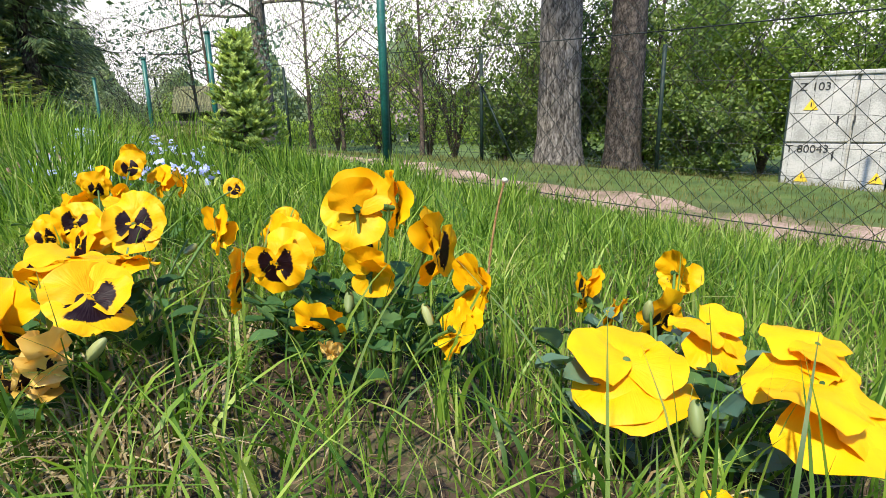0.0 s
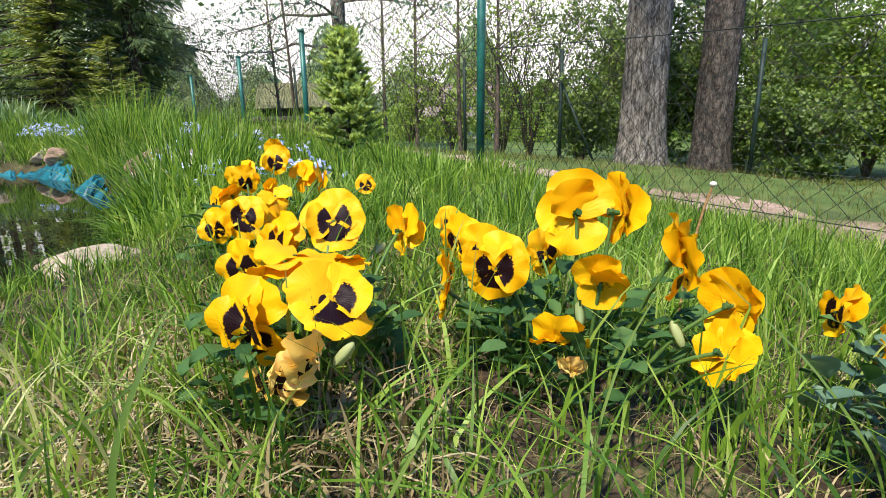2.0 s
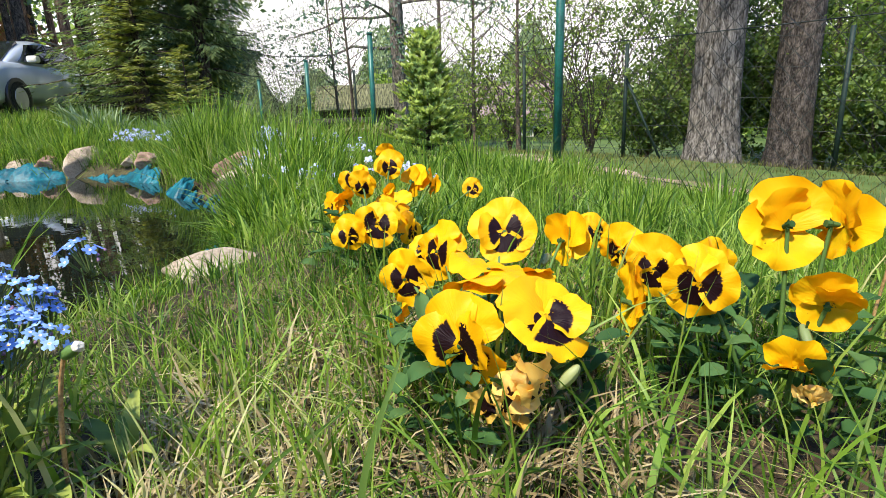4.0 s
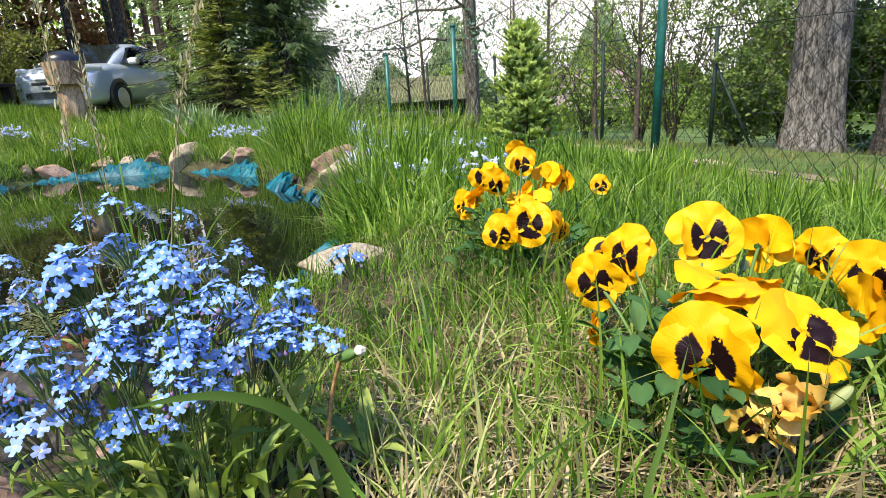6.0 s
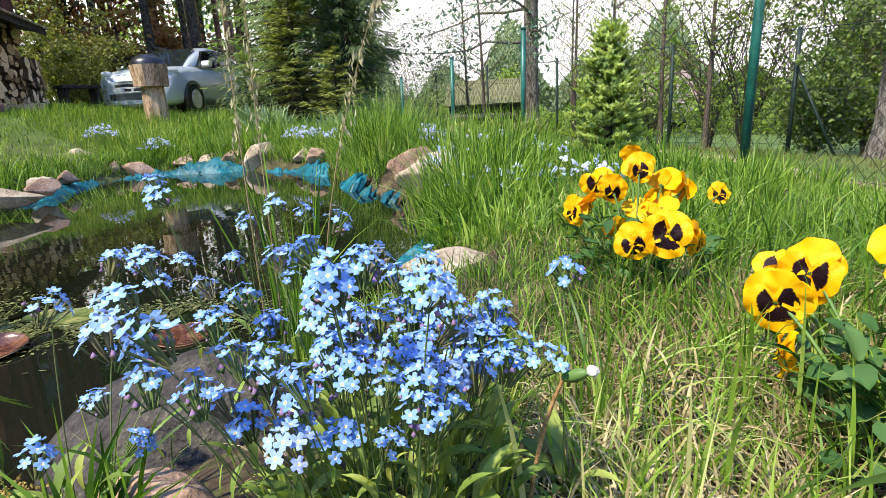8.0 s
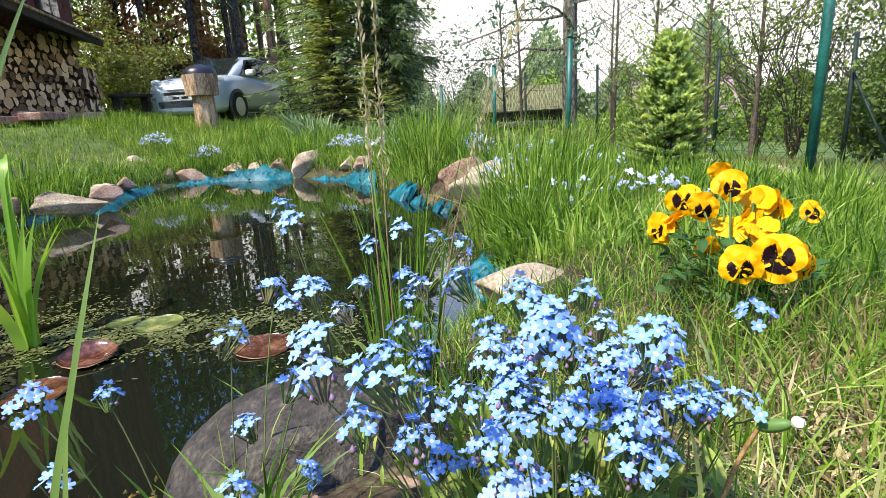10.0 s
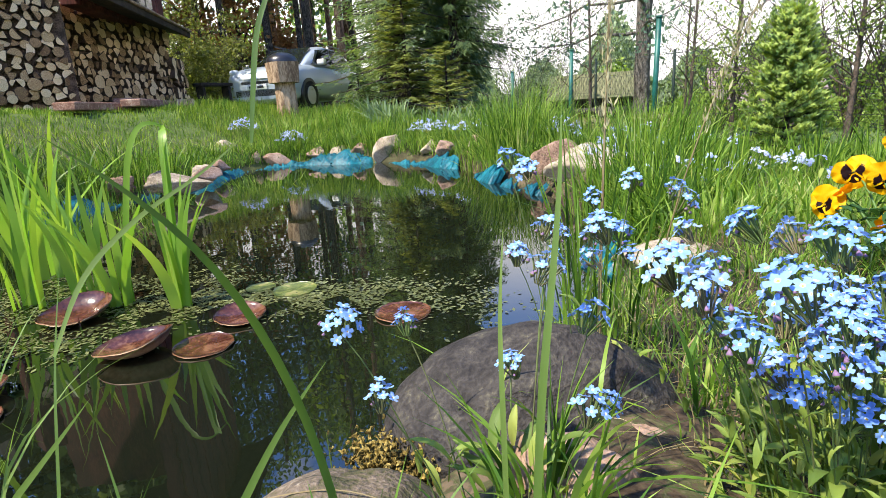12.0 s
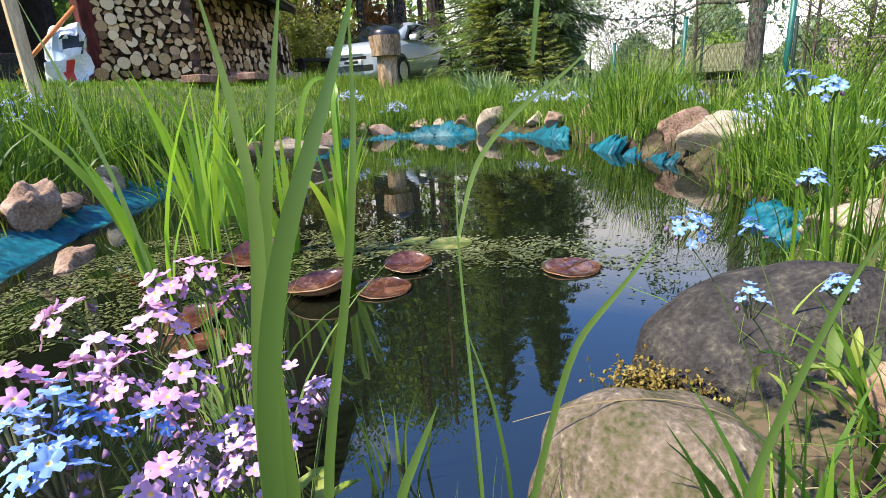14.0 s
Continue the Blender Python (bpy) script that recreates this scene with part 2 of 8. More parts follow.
M_blue_pale = leaf_mat("pale_blue_floret", [(0.1, (0.36, 0.45, 0.8)), (0.6, (0.52, 0.6, 0.88)), (1.0, (0.6, 0.58, 0.86))], 0.5, 0.25, by_object=True, tint=(1.0, 1.0, 1.05))
M_pink = leaf_mat("pink_floret", [(0.1, (0.58, 0.27, 0.5)), (0.5, (0.66, 0.38, 0.62)), (1.0, (0.6, 0.48, 0.74))], 0.5, 0.25, by_object=True, tint=(1.0, 1.0, 1.0))
M_eye = material("floret_eye", (0.8, 0.5, 0.06), 0.6)[0]
M_bud = leaf_mat("flower_bud", [(0.0, (0.16, 0.08, 0.16)), (1.0, (0.3, 0.2, 0.34))], 0.6, 0.1)


def petal_mat(name, blotch, faded=0.0, width=0.5):
    """Yellow pansy petal; the u of its map runs from the throat to the rim, v across."""
    m, n, l, b = material(name, (0.9, 0.55, 0.01), 0.5, 0, 0.25)
    uv, sep = n.new("ShaderNodeUVMap"), n.new("ShaderNodeSeparateXYZ")
    t, info = n.new("ShaderNodeTexNoise"), n.new("ShaderNodeObjectInfo")
    l.new(uv.outputs["UV"], sep.inputs[0])
    t.inputs["Scale"].default_value, t.inputs["Detail"].default_value = 5, 3
    l.new(uv.outputs["UV"], t.inputs["Vector"])
    hue = ramp_node(n, [(0.0, (0.88, 0.47, 0.002)), (0.5, (0.9, 0.55, 0.003)), (1.0, (0.92, 0.63, 0.008))] if not faded else [(0.0, (0.82, 0.5, 0.06)), (0.5, (0.9, 0.64, 0.14)), (1.0, (0.88, 0.7, 0.34))])
    mixv = n.new("ShaderNodeMath")
    mixv.operation, mixv.inputs[1].default_value = "MULTIPLY_ADD", 0.5
    l.new(info.outputs["Random"], mixv.inputs[0])
    half = n.new("ShaderNodeMath")
    half.operation, half.inputs[1].default_value = "MULTIPLY", 0.5
    l.new(t.outputs["Fac"], half.inputs[0])
    l.new(half.outputs[0], mixv.inputs[2])
    l.new(mixv.outputs[0], hue.inputs["Fac"])
    col = hue.outputs["Color"]
    # rays that run out from the throat
    stripe, sx, wave = n.new("ShaderNodeCombineXYZ"), n.new("ShaderNodeMath"), n.new("ShaderNodeTexNoise")
    sx.operation, sx.inputs[1].default_value = "MULTIPLY", 26
    l.new(sep.outputs["Y"], sx.inputs[0])
    l.new(sx.outputs[0], stripe.inputs["Y"])
    ux = n.new("ShaderNodeMath")
    ux.operation, ux.inputs[1].default_value = "MULTIPLY", 2.5
    l.new(sep.outputs["X"], ux.inputs[0])
    l.new(ux.outputs[0], stripe.inputs["X"])
    wave.inputs["Scale"].default_value, wave.inputs["Detail"].default_value = 1.0, 2
    l.new(stripe.outputs[0], wave.inputs["Vector"])
    edge = n.new("ShaderNodeMath")
    edge.operation, edge.inputs[1].default_value = "MULTIPLY_ADD", 0.2
    l.new(wave.outputs["Fac"], edge.inputs[0])
    l.new(sep.outputs["X"], edge.inputs[2])
    at = blotch
    dark = n.new("ShaderNodeMapRange")
    dark.inputs["From Min"].default_value, dark.inputs["From Max"].default_value = at - 0.018, at + 0.018
    dark.inputs["To Min"].default_value, dark.inputs["To Max"].default_value = 1.0, 0.0
    l.new(edge.outputs[0], dark.inputs["Value"])
    # the blotch keeps to the middle of the petal and leaves a yellow throat
    across, band, throat, both, all3 = n.new("ShaderNodeMath"), n.new("ShaderNodeMapRange"), n.new("ShaderNodeMapRange"), n.new("ShaderNodeMath"), n.new("ShaderNodeMath")
    across.operation, across.inputs[1].default_value = "SUBTRACT", 0.5
    l.new(sep.outputs["Y"], across.inputs[0])
    mag = n.new("ShaderNodeMath")
    mag.operation = "ABSOLUTE"
    l.new(across.outputs[0], mag.inputs[0])
    band.inputs["From Min"].default_value, band.inputs["From Max"].default_value = width - 0.01, width + 0.015
    band.inputs["To Min"].default_value, band.inputs["To Max"].default_value = 1.0, 0.0
    l.new(mag.outputs[0], band.inputs["Value"])
    throat.inputs["From Min"].default_value, throat.inputs["From Max"].default_value = 0.06, 0.1
    l.new(sep.outputs["X"], throat.inputs["Value"])
    both.operation = all3.operation = "MULTIPLY"
    l.new(dark.outputs["Result"], both.inputs[0])
    l.new(band.outputs["Result"], both.inputs[1])
    l.new(both.outputs[0], all3.inputs[0])
    l.new(throat.outputs["Result"], all3.inputs[1])
    mx = n.new("ShaderNodeMix")
    mx.data_type = "RGBA"
    mx.inputs["B"].default_value = (0.014, 0.003, 0.005, 1)
    l.new(all3.outputs[0], mx.inputs["Factor"])
    l.new(col, mx.inputs["A"])
    l.new(mx.outputs["Result"], b.inputs["Base Color"])
    bp = n.new("ShaderNodeBump")
    bp.inputs["Strength"].default_value, bp.inputs["Distance"].default_value = 0.35, 0.002
    l.new(wave.outputs["Fac"], bp.inputs["Height"])
    l.new(bp.outputs["Normal"], b.inputs["Normal"])
    tr, ms = n.new("ShaderNodeBsdfTranslucent"), n.new("ShaderNodeMixShader")
    l.new(mx.outputs["Result"], tr.inputs["Color"])
    ms.inputs[0].default_value = 0.45
    l.new(b.outputs[0], ms.inputs[1])
    l.new(tr.outputs[0], ms.inputs[2])
    l.new(ms.outputs[0], n["Material Output"].inputs["Surface"])
    return m


M_petal, M_petal_side, M_petal_low = petal_mat("pansy_petal", 0.12), petal_mat("pansy_side_petal", 0.66, 0.0, 0.3), petal_mat("pansy_lower_petal", 0.74, 0.0, 0.34)
M_petal_old, M_petal_old_dark = petal_mat("faded_petal", 0.12, 1.0), petal_mat("faded_petal_blotched", 0.7, 1.0, 0.24)


# ---- geometry helpers ----
rng = np.random.default_rng(7)


def np_mesh(name, verts, quads=None, tris=None, mats=(), uv=None, smooth=False):
    """A mesh from arrays of vertices, quads and triangles."""
    me = bpy.data.meshes.new(name)
    quads = np.zeros((0, 4), int) if quads is None else np.asarray(quads, int)
    tris = np.zeros((0, 3), int) if tris is None else np.asarray(tris, int)
    me.vertices.add(len(verts))
    me.vertices.foreach_set("co", np.ascontiguousarray(verts, np.float32).ravel())
    loops = np.concatenate([quads.ravel(), tris.ravel()])
    me.loops.add(len(loops))
    me.loops.foreach_set("vertex_index", loops.astype(np.int32))
    sizes = np.concatenate([np.full(len(quads), 4), np.full(len(tris), 3)])
    me.polygons.add(len(sizes))
    me.polygons.foreach_set("loop_start", np.concatenate([[0], np.cumsum(sizes)[:-1]]).astype(np.int32))
    me.update(calc_edges=True)
    if uv is not None:
        layer = me.uv_layers.new(name="UVMap")
        layer.data.foreach_set("uv", np.ascontiguousarray(np.asarray(uv, np.float32)[loops]).ravel())
    for m in mats:
        me.materials.append(m)
    if smooth:
        me.polygons.foreach_set("use_smooth", np.ones(len(sizes), bool))
    me.validate()
    return me


def part(name, bm, mat, parent=None, label=""):
    """Link a bmesh as one mesh object, under a thing or a part."""
    me = bpy.data.meshes.new(name)
    bm.to_mesh(me)
    bm.free()
    return part_me(name, me, mat, parent, label)


def part_me(name, me, mat=None, parent=None, label=""):
    if mat is not None and not me.materials:
        me.materials.append(mat)
    ob = new(name, me)
    if parent is not None:
        ob.parent = parent
    if label:
        ob["label"] = label
    return ob


def thing(name, place, label, category, group="", kind=""):
    ob = new(name)
    ob.location = place
    ob.empty_display_size = 0.05
    return tagged(ob, label, category, group, kind)


def box_bm(bm, size, centre=(0, 0, 0), bevel=0.0, turn=None):
    made = bmesh.ops.create_cube(bm, size=1)["verts"]
    m = Matrix.Translation(centre) @ (turn or Matrix.Identity(4)) @ Matrix.Diagonal((*size, 1))
    bmesh.ops.transform(bm, matrix=m, verts=made)
    if bevel:
        edges = list({e for v in made for e in v.link_edges})
        bmesh.ops.bevel(bm, geom=edges, offset=bevel, segments=2, affect="EDGES", profile=0.5)


def tube_np(points, radii, sides=6, cap=True):
    """Vertices and faces of a tube along points."""
    points, radii = np.asarray(points, float), np.asarray(radii, float)
    tang = np.gradient(points, axis=0)
    tang /= np.linalg.norm(tang, axis=1)[:, None] + 1e-9
    ref = np.where(np.abs(tang[:, 2:3]) > 0.9, np.array([[1.0, 0, 0]]), np.array([[0, 0, 1.0]]))
    a = np.cross(tang, ref)
    a /= np.linalg.norm(a, axis=1)[:, None] + 1e-9
    b = np.cross(tang, a)
    ang = np.linspace(0, 2 * np.pi, sides, endpoint=False)
    ring = np.cos(ang)[None, :, None] * a[:, None, :] + np.sin(ang)[None, :, None] * b[:, None, :]
    v = (points[:, None, :] + ring * radii[:, None, None]).reshape(-1, 3)
    i = np.arange(len(points) - 1)[:, None] * sides + np.arange(sides)[None, :]
    j = np.arange(len(points) - 1)[:, None] * sides + (np.arange(sides) + 1)[None, :] % sides
    q = np.stack([i, j, j + sides, i + sides], -1).reshape(-1, 4)
    return v, q


def joined(parts):
    """One pair of vertices and quads from several."""
    vs, qs, at = [], [], 0
    for v, q in parts:
        vs.append(v)
        qs.append(np.asarray(q) + at)
        at += len(v)
    return np.concatenate(vs), np.concatenate(qs)


def blades(base, height, width, bend, toward, segs=3, droop=0.35, face=None):
    """Curved, tapering blades: arrays for np_mesh. toward: the way each bends, in radians."""
    n = len(base)
    face = rng.uniform(0, np.pi * 2, n) if face is None else face
    s = np.linspace(0, 1, segs + 1)
    lean = np.stack([np.cos(toward), np.sin(toward), 0 * toward], -1)
    side = np.stack([np.cos(face), np.sin(face), 0 * face], -1)
    up = np.array([0, 0, 1.0])
    cen = base[:, None, :] + up * (height[:, None] * (s - droop * bend[:, None] * s**2))[..., None] + lean[:, None, :] * (height * bend)[:, None, None] * (s**2)[None, :, None]
    wid = width[:, None] * np.where(s < 0.3, 0.75 + s[None, :] * 0.8, 1.0) * (1 - s[None, :] ** 2.2)
    lv = cen[:, :segs] - side[:, None, :] * wid[:, :segs, None] / 2
    rv = cen[:, :segs] + side[:, None, :] * wid[:, :segs, None] / 2
    verts = np.concatenate([np.stack([lv, rv], 2).reshape(n, -1, 3), cen[:, segs:]], 1)
    per = 2 * segs + 1
    off = (np.arange(n) * per)[:, None]
    q = [np.array([2 * k, 2 * k + 1, 2 * k + 3, 2 * k + 2]) for k in range(segs - 1)]
    quads = np.concatenate([off + k for k in q]) if q else np.zeros((0, 4), int)
    tris = off + np.array([2 * segs - 2, 2 * segs - 1, 2 * segs])
    return verts.reshape(-1, 3), quads, tris


def stuff(name, arrays, mat, label, category, smooth=False):
    v, q, t = arrays
    ob = new(name, np_mesh(name, v, q, t, [mat], smooth=smooth))
    return tagged(ob, label, category, kind="stuff")


# ---- the lie of the land ----
FENCE_AT, FENCE_WAY, FENCE_OUT = np.array([-0.28, 2.89]), np.array([-0.677, 0.736]), np.array([0.736, 0.677])
WATER = -0.115
SHORE = [(-1.13, 0.9), (-1.18, 0.48), (-1.16, 0.17), (-1.22, 0.0), (-1.5, -0.2), (-2.0, -0.28), (-2.42, -0.03), (-2.86, 0.3), (-3.27, 0.7), (-3.72, 1.3),
         (-4.0, 2.0), (-4.4, 2.65), (-4.2, 3.05), (-3.4, 3.18), (-2.75, 2.95), (-2.25, 2.5), (-1.75, 2.1), (-1.5, 1.75), (-1.24, 1.3)]


def closed_curve(points, per=12):
    p, out = np.array(points, float), []
    for i in range(len(p)):
        a, b, c, d = p[i - 1], p[i], p[(i + 1) % len(p)], p[(i + 2) % len(p)]
        for t in np.linspace(0, 1, per, endpoint=False):
            out.append(0.5 * (2 * b + (c - a) * t + (2 * a - 5 * b + 4 * c - d) * t**2 + (3 * b - a - 3 * c + d) * t**3))
    return np.array(out)


shore = closed_curve(SHORE)


def from_shore(x, y):
    """Distance to the water's edge, negative over the water."""
    x, y = np.atleast_1d(np.asarray(x, float)), np.atleast_1d(np.asarray(y, float))
    shape, x, y = x.shape, x.ravel(), y.ravel()
    far = np.hypot(x + 2.6, y - 1.4) - 2.0
    near, out = far < 2.5, far.copy()
    if near.any():
        out[near] = _from_shore(x[near], y[near])
    return out.reshape(shape)


def _from_shore(x, y):
    best, odd = np.full(len(x), 1e9), np.zeros(len(x), bool)
    for a, b in zip(shore, np.roll(shore, -1, 0)):
        d = b - a
        k = np.clip(((x - a[0]) * d[0] + (y - a[1]) * d[1]) / (d @ d), 0, 1)
        best = np.minimum(best, np.hypot(x - a[0] - k * d[0], y - a[1] - k * d[1]))
        cross = (a[1] > y) != (b[1] > y)
        odd ^= cross & (x < a[0] + (y - a[1]) / (b[1] - a[1] + 1e-12) * d[0])
    return np.where(odd, -best, best)


def land(x, y):
    """Height of the ground, without the pond."""
    x, y = np.asarray(x, float), np.asarray(y, float)
    s = (x - FENCE_AT[0]) * FENCE_OUT[0] + (y - FENCE_AT[1]) * FENCE_OUT[1]
    u = (x - FENCE_AT[0]) * FENCE_WAY[0] + (y - FENCE_AT[1]) * FENCE_WAY[1]
    out = np.interp(s, [-1.6, -0.6, 0, 0.9, 1.6, 2.6, 4.6, 6.5, 14, 60], [0, -0.05, -0.13, -0.34, -0.52, -0.54, -0.6, -1.0, -1.2, -1.0])
    out = out + np.interp(u, [-3, -0.5], [-0.12, 0]) * np.interp(s, [-1.2, -0.2, 1.5], [0, 1, 0.3])
    out = out + np.interp(u, [0, 2.3, 6, 30], [0, 0.12, 0.0, 0.3]) * np.interp(s, [-3, 0, 1.5], [0, 1, 0.3])
    out = out + np.interp(u, [0.5, 2, 4, 6], [0, 0.08, 0.13, 0.13]) * np.interp(s, [0.8, 1.6, 2.8, 4], [0, 1, 1, 0])
    # the lawn climbs from the pond towards the house
    side = np.interp(-x - 2.9 - 0.75 * np.maximum(0, y - 2.8), [-0.4, 0.9], [0, 1])
    up = side * np.interp(from_shore(x, y).reshape(x.shape), [0.15, 0.5, 1.0, 1.6, 4.2, 8, 13, 40, 400], [0, 0.06, 0.22, 0.42, 0.56, 0.62, 0.85, 1.2, 6])
    # a shallow dip between the wood store and the spruces
    bearing = np.degrees(np.arctan2(-x - 0.7, y))
    up = up * np.interp(bearing, [48, 56], [0.6, 1])
    mound = 0.05 * np.exp(-((x + 0.75) ** 2 + (y - 2.35) ** 2) / 0.5)
    ripple = 0.012 * np.sin(7.1 * x + 1.3 * np.sin(5.3 * y)) * np.sin(6.3 * y + 0.7) + 0.006 * np.sin(21 * x + 3 * y) * np.sin(17 * y - 4 * x)
    far = np.interp(np.hypot(x, y), [40, 120, 600], [0, 1.5, 10])
    return out + up + mound + ripple + far


def ground_z(x, y):
    d = from_shore(x, y)
    h = land(x, y)
    edge = np.interp(d, [-0.02, 0.04, 0.1, 0.18, 0.3], [1, 0.8, 0.4, 0.12, 0])
    return h * (1 - edge) + (WATER - 0.16) * edge


def spot(x, y, sink=0.0):
    return (x, y, float(ground_z(x, y)[0]) - sink)


# ground sheet: fine near the pond, wide steps towards the horizon
def steps(centre, fine, reach, count):
    k = np.linspace(-1, 1, count)
    g = 8.2
    return centre + np.sinh(k * g) / np.sinh(g) * reach + k * fine


gx, gy = steps(-1.4, 3.2, 700, 260), steps(1.3, 3.2, 700, 260)
GX, GY = np.meshgrid(gx, gy)
GZ = ground_z(GX, GY)
gv = np.stack([GX, GY, GZ], -1).reshape(-1, 3)
gi = (np.arange(259)[:, None] * 260 + np.arange(259)[None, :]).reshape(-1)
ground_me = np_mesh("ground", gv, np.stack([gi, gi + 1, gi + 261, gi + 260], -1), None, [M_soil], smooth=True)
ground = tagged(new("ground", ground_me), "sloping garden ground of brown soil under rough grass", "ground", kind="structure")

# turf colour takes over from bare soil away from the flower bed
_n, _l = M_soil.node_tree.nodes, M_soil.node_tree.links
_b = _n["Principled BSDF"]
_old = _b.inputs["Base Color"].links[0].from_socket
_co, _len, _sub, _rng, _mx, _t = (_n.new(k) for k in ("ShaderNodeTexCoord", "ShaderNodeVectorMath", "ShaderNodeVectorMath", "ShaderNodeMapRange", "ShaderNodeMix", "ShaderNodeTexNoise"))
_sub.operation, _len.operation = "SUBTRACT", "LENGTH"
_sub.inputs[1].default_value = (-1.2, 1.3, 0)
_rng.inputs["From Min"].default_value, _rng.inputs["From Max"].default_value = 2.6, 5.0
_mx.data_type = "RGBA"
_t.inputs["Scale"].default_value, _t.inputs["Detail"].default_value = 3, 8
_turf = ramp_node(_n, [(0.3, (0.035, 0.065, 0.013)), (0.55, (0.075, 0.12, 0.024)), (0.75, (0.13, 0.14, 0.04))])
_l.new(_co.outputs["Object"], _sub.inputs[0])
_l.new(_sub.outputs[0], _len.inputs[0])
_l.new(_len.outputs["Value"], _rng.inputs["Value"])
_l.new(_co.outputs["Object"], _t.inputs["Vector"])
_l.new(_t.outputs["Fac"], _turf.inputs["Fac"])
_l.new(_rng.outputs["Result"], _mx.inputs["Factor"])
_l.new(_old, _mx.inputs["A"])
_l.new(_turf.outputs["Color"], _mx.inputs["B"])
_l.new(_mx.outputs["Result"], _b.inputs["Base Color"])

# ---- trodden path beyond the fence ----
pk = np.linspace(-6, 16, 120)
pv, pq = [], []
for i, k in enumerate(pk):
    for j, w in enumerate(np.linspace(-0.5, 0.5, 7)):
        wob = 0.1 * math.sin(k * 1.7) + 0.06 * math.sin(k * 4.1 + 1)
        ragged = 0.22 * noise.noise(Vector((k * 2.6, w * 3, 2))) * abs(w) / 0.5
        x, y = FENCE_AT + FENCE_WAY * k + FENCE_OUT * (2.05 + wob + ragged + w * (1 + 0.25 * math.sin(k * 2.3 + w * 3)))
        pv.append((x, y, float(land(x, y)) + 0.012 - 0.02 * abs(w) ** 2))
for i in range(119):
    for j in range(6):
        a = i * 7 + j
        pq.append((a, a + 1, a + 8, a + 7))
tagged(new("path", np_mesh("path", np.array(pv), pq, None, [M_path], smooth=True)), "trodden bare earth path along the outside of the fence", "path", kind="structure")

# ---- water ----
M_water, n_, l_, b_ = material("pond_water", (0.006, 0.008, 0.004), 0.01, 0, 1.0)
b_.inputs["IOR"].default_value = 1.56
t_, bp_, co_ = n_.new("ShaderNodeTexNoise"), n_.new("ShaderNodeBump"), n_.new("ShaderNodeTexCoord")
t_.inputs["Scale"].default_value, t_.inputs["Detail"].default_value = 16, 2
bp_.inputs["Strength"].default_value, bp_.inputs["Distance"].default_value = 0.1, 0.002
l_.new(co_.outputs["Object"], t_.inputs["Vector"])
l_.new(t_.outputs["Fac"], bp_.inputs["Height"])
l_.new(bp_.outputs["Normal"], b_.inputs["Normal"])
bm = bmesh.new()
cen = shore.mean(0)
bm.faces.new([bm.verts.new((*(cen + (p - cen) * 1.06), WATER)) for p in shore])
tagged(part("water", bm, M_water), "dark still pond water mirroring trees and sky", "pond", kind="structure")

# ---- pond liner ----
def liner():
    rows, per = 14, 7
    m = len(shore) * per
    t = np.linspace(0, len(shore), m, endpoint=False)
    idx = np.floor(t).astype(int)
    fr = (t - idx)[:, None]
    P = shore[idx % len(shore)] * (1 - fr) + shore[(idx + 1) % len(shore)] * fr
    T = np.roll(P, -4, 0) - np.roll(P, 4, 0)
    T /= np.linalg.norm(T, axis=1)[:, None]
    N = np.stack([T[:, 1], -T[:, 0]], -1)
    if from_shore(*(P[0] + N[0] * 0.1))[0] < 0:
        N = -N
    arc = np.concatenate([[0], np.cumsum(np.linalg.norm(np.diff(P, axis=0), axis=1))])
    v = []
    for i in range(m):
        s = arc[i]
        # hidden under stones and turf on the near side
        show = np.interp(P[i][1], [0.6, 1.0], [0.35, 1]) if P[i][0] > -1.9 else 1.0
        show *= min(1.15, max(0.45, 0.85 + 0.9 * noise.noise(Vector((s * 2.1, 5, 5)))))
        if P[i][0] > -2.1 and P[i][1] > 0.6:
            # only a few folds come out from under the turf on the fence side
            near = min(math.hypot(P[i][0] - px, P[i][1] - py) / pr for px, py, pr in ((-1.85, 2.22, 0.22), (-1.38, 1.88, 0.13), (-1.2, 1.3, 0.24)))
            show *= 1.0 if near < 0.8 else max(0.12, 1.0 - 4 * (near - 0.8))
        flat = np.interp(P[i][0], [-3.6, -3.2, -2.4, -2.2], [0, 1, 1, 0]) if P[i][1] < 1.2 else 0.0
        reach = (0.12 + 0.04 * math.sin(s * 4.1) + 0.03 * math.sin(s * 9.3 + 2)) * show * (1 - flat) + flat * (0.25 + 0.03 * math.sin(s * 7))
        for j in range(rows):
            w = j / (rows - 1)
            fold = 0.03 * noise.noise(Vector((s * 7, w * 1.5, 3))) + 0.07 * (0.25 - abs(noise.noise(Vector((s * 14 + 2.5 * w, w * 1.5, 9))))) + 0.04 * (0.2 - abs(noise.noise(Vector((s * 31 - 3 * w, w * 3, 4))))) + 0.006 * noise.noise(Vector((s * 60, w * 5, 1)))
            x, y = P[i] + N[i] * (-0.06 + (reach + 0.06) * w + fold * 0.8)
            z = WATER - 0.07 + (0.105 + 0.03 * math.sin(s * 5.3) + 0.05 * noise.noise(Vector((s * 2.7, 8, 2)))) * show * math.sin(w * 1.75) ** 0.8 * (1 - flat) + flat * 0.15 * w ** 0.7 + fold * (1.1 - 0.35 * flat)
            v.append((x, y, z))
    i = np.arange(m)[:, None] * rows + np.arange(rows - 1)[None, :]
    k = ((np.arange(m) + 1) % m)[:, None] * rows + np.arange(rows - 1)[None, :]
    return np_mesh("pond_liner", np.array(v), np.stack([i, k, k + 1, i + 1], -1).reshape(-1, 4), None, [M_liner], smooth=True)


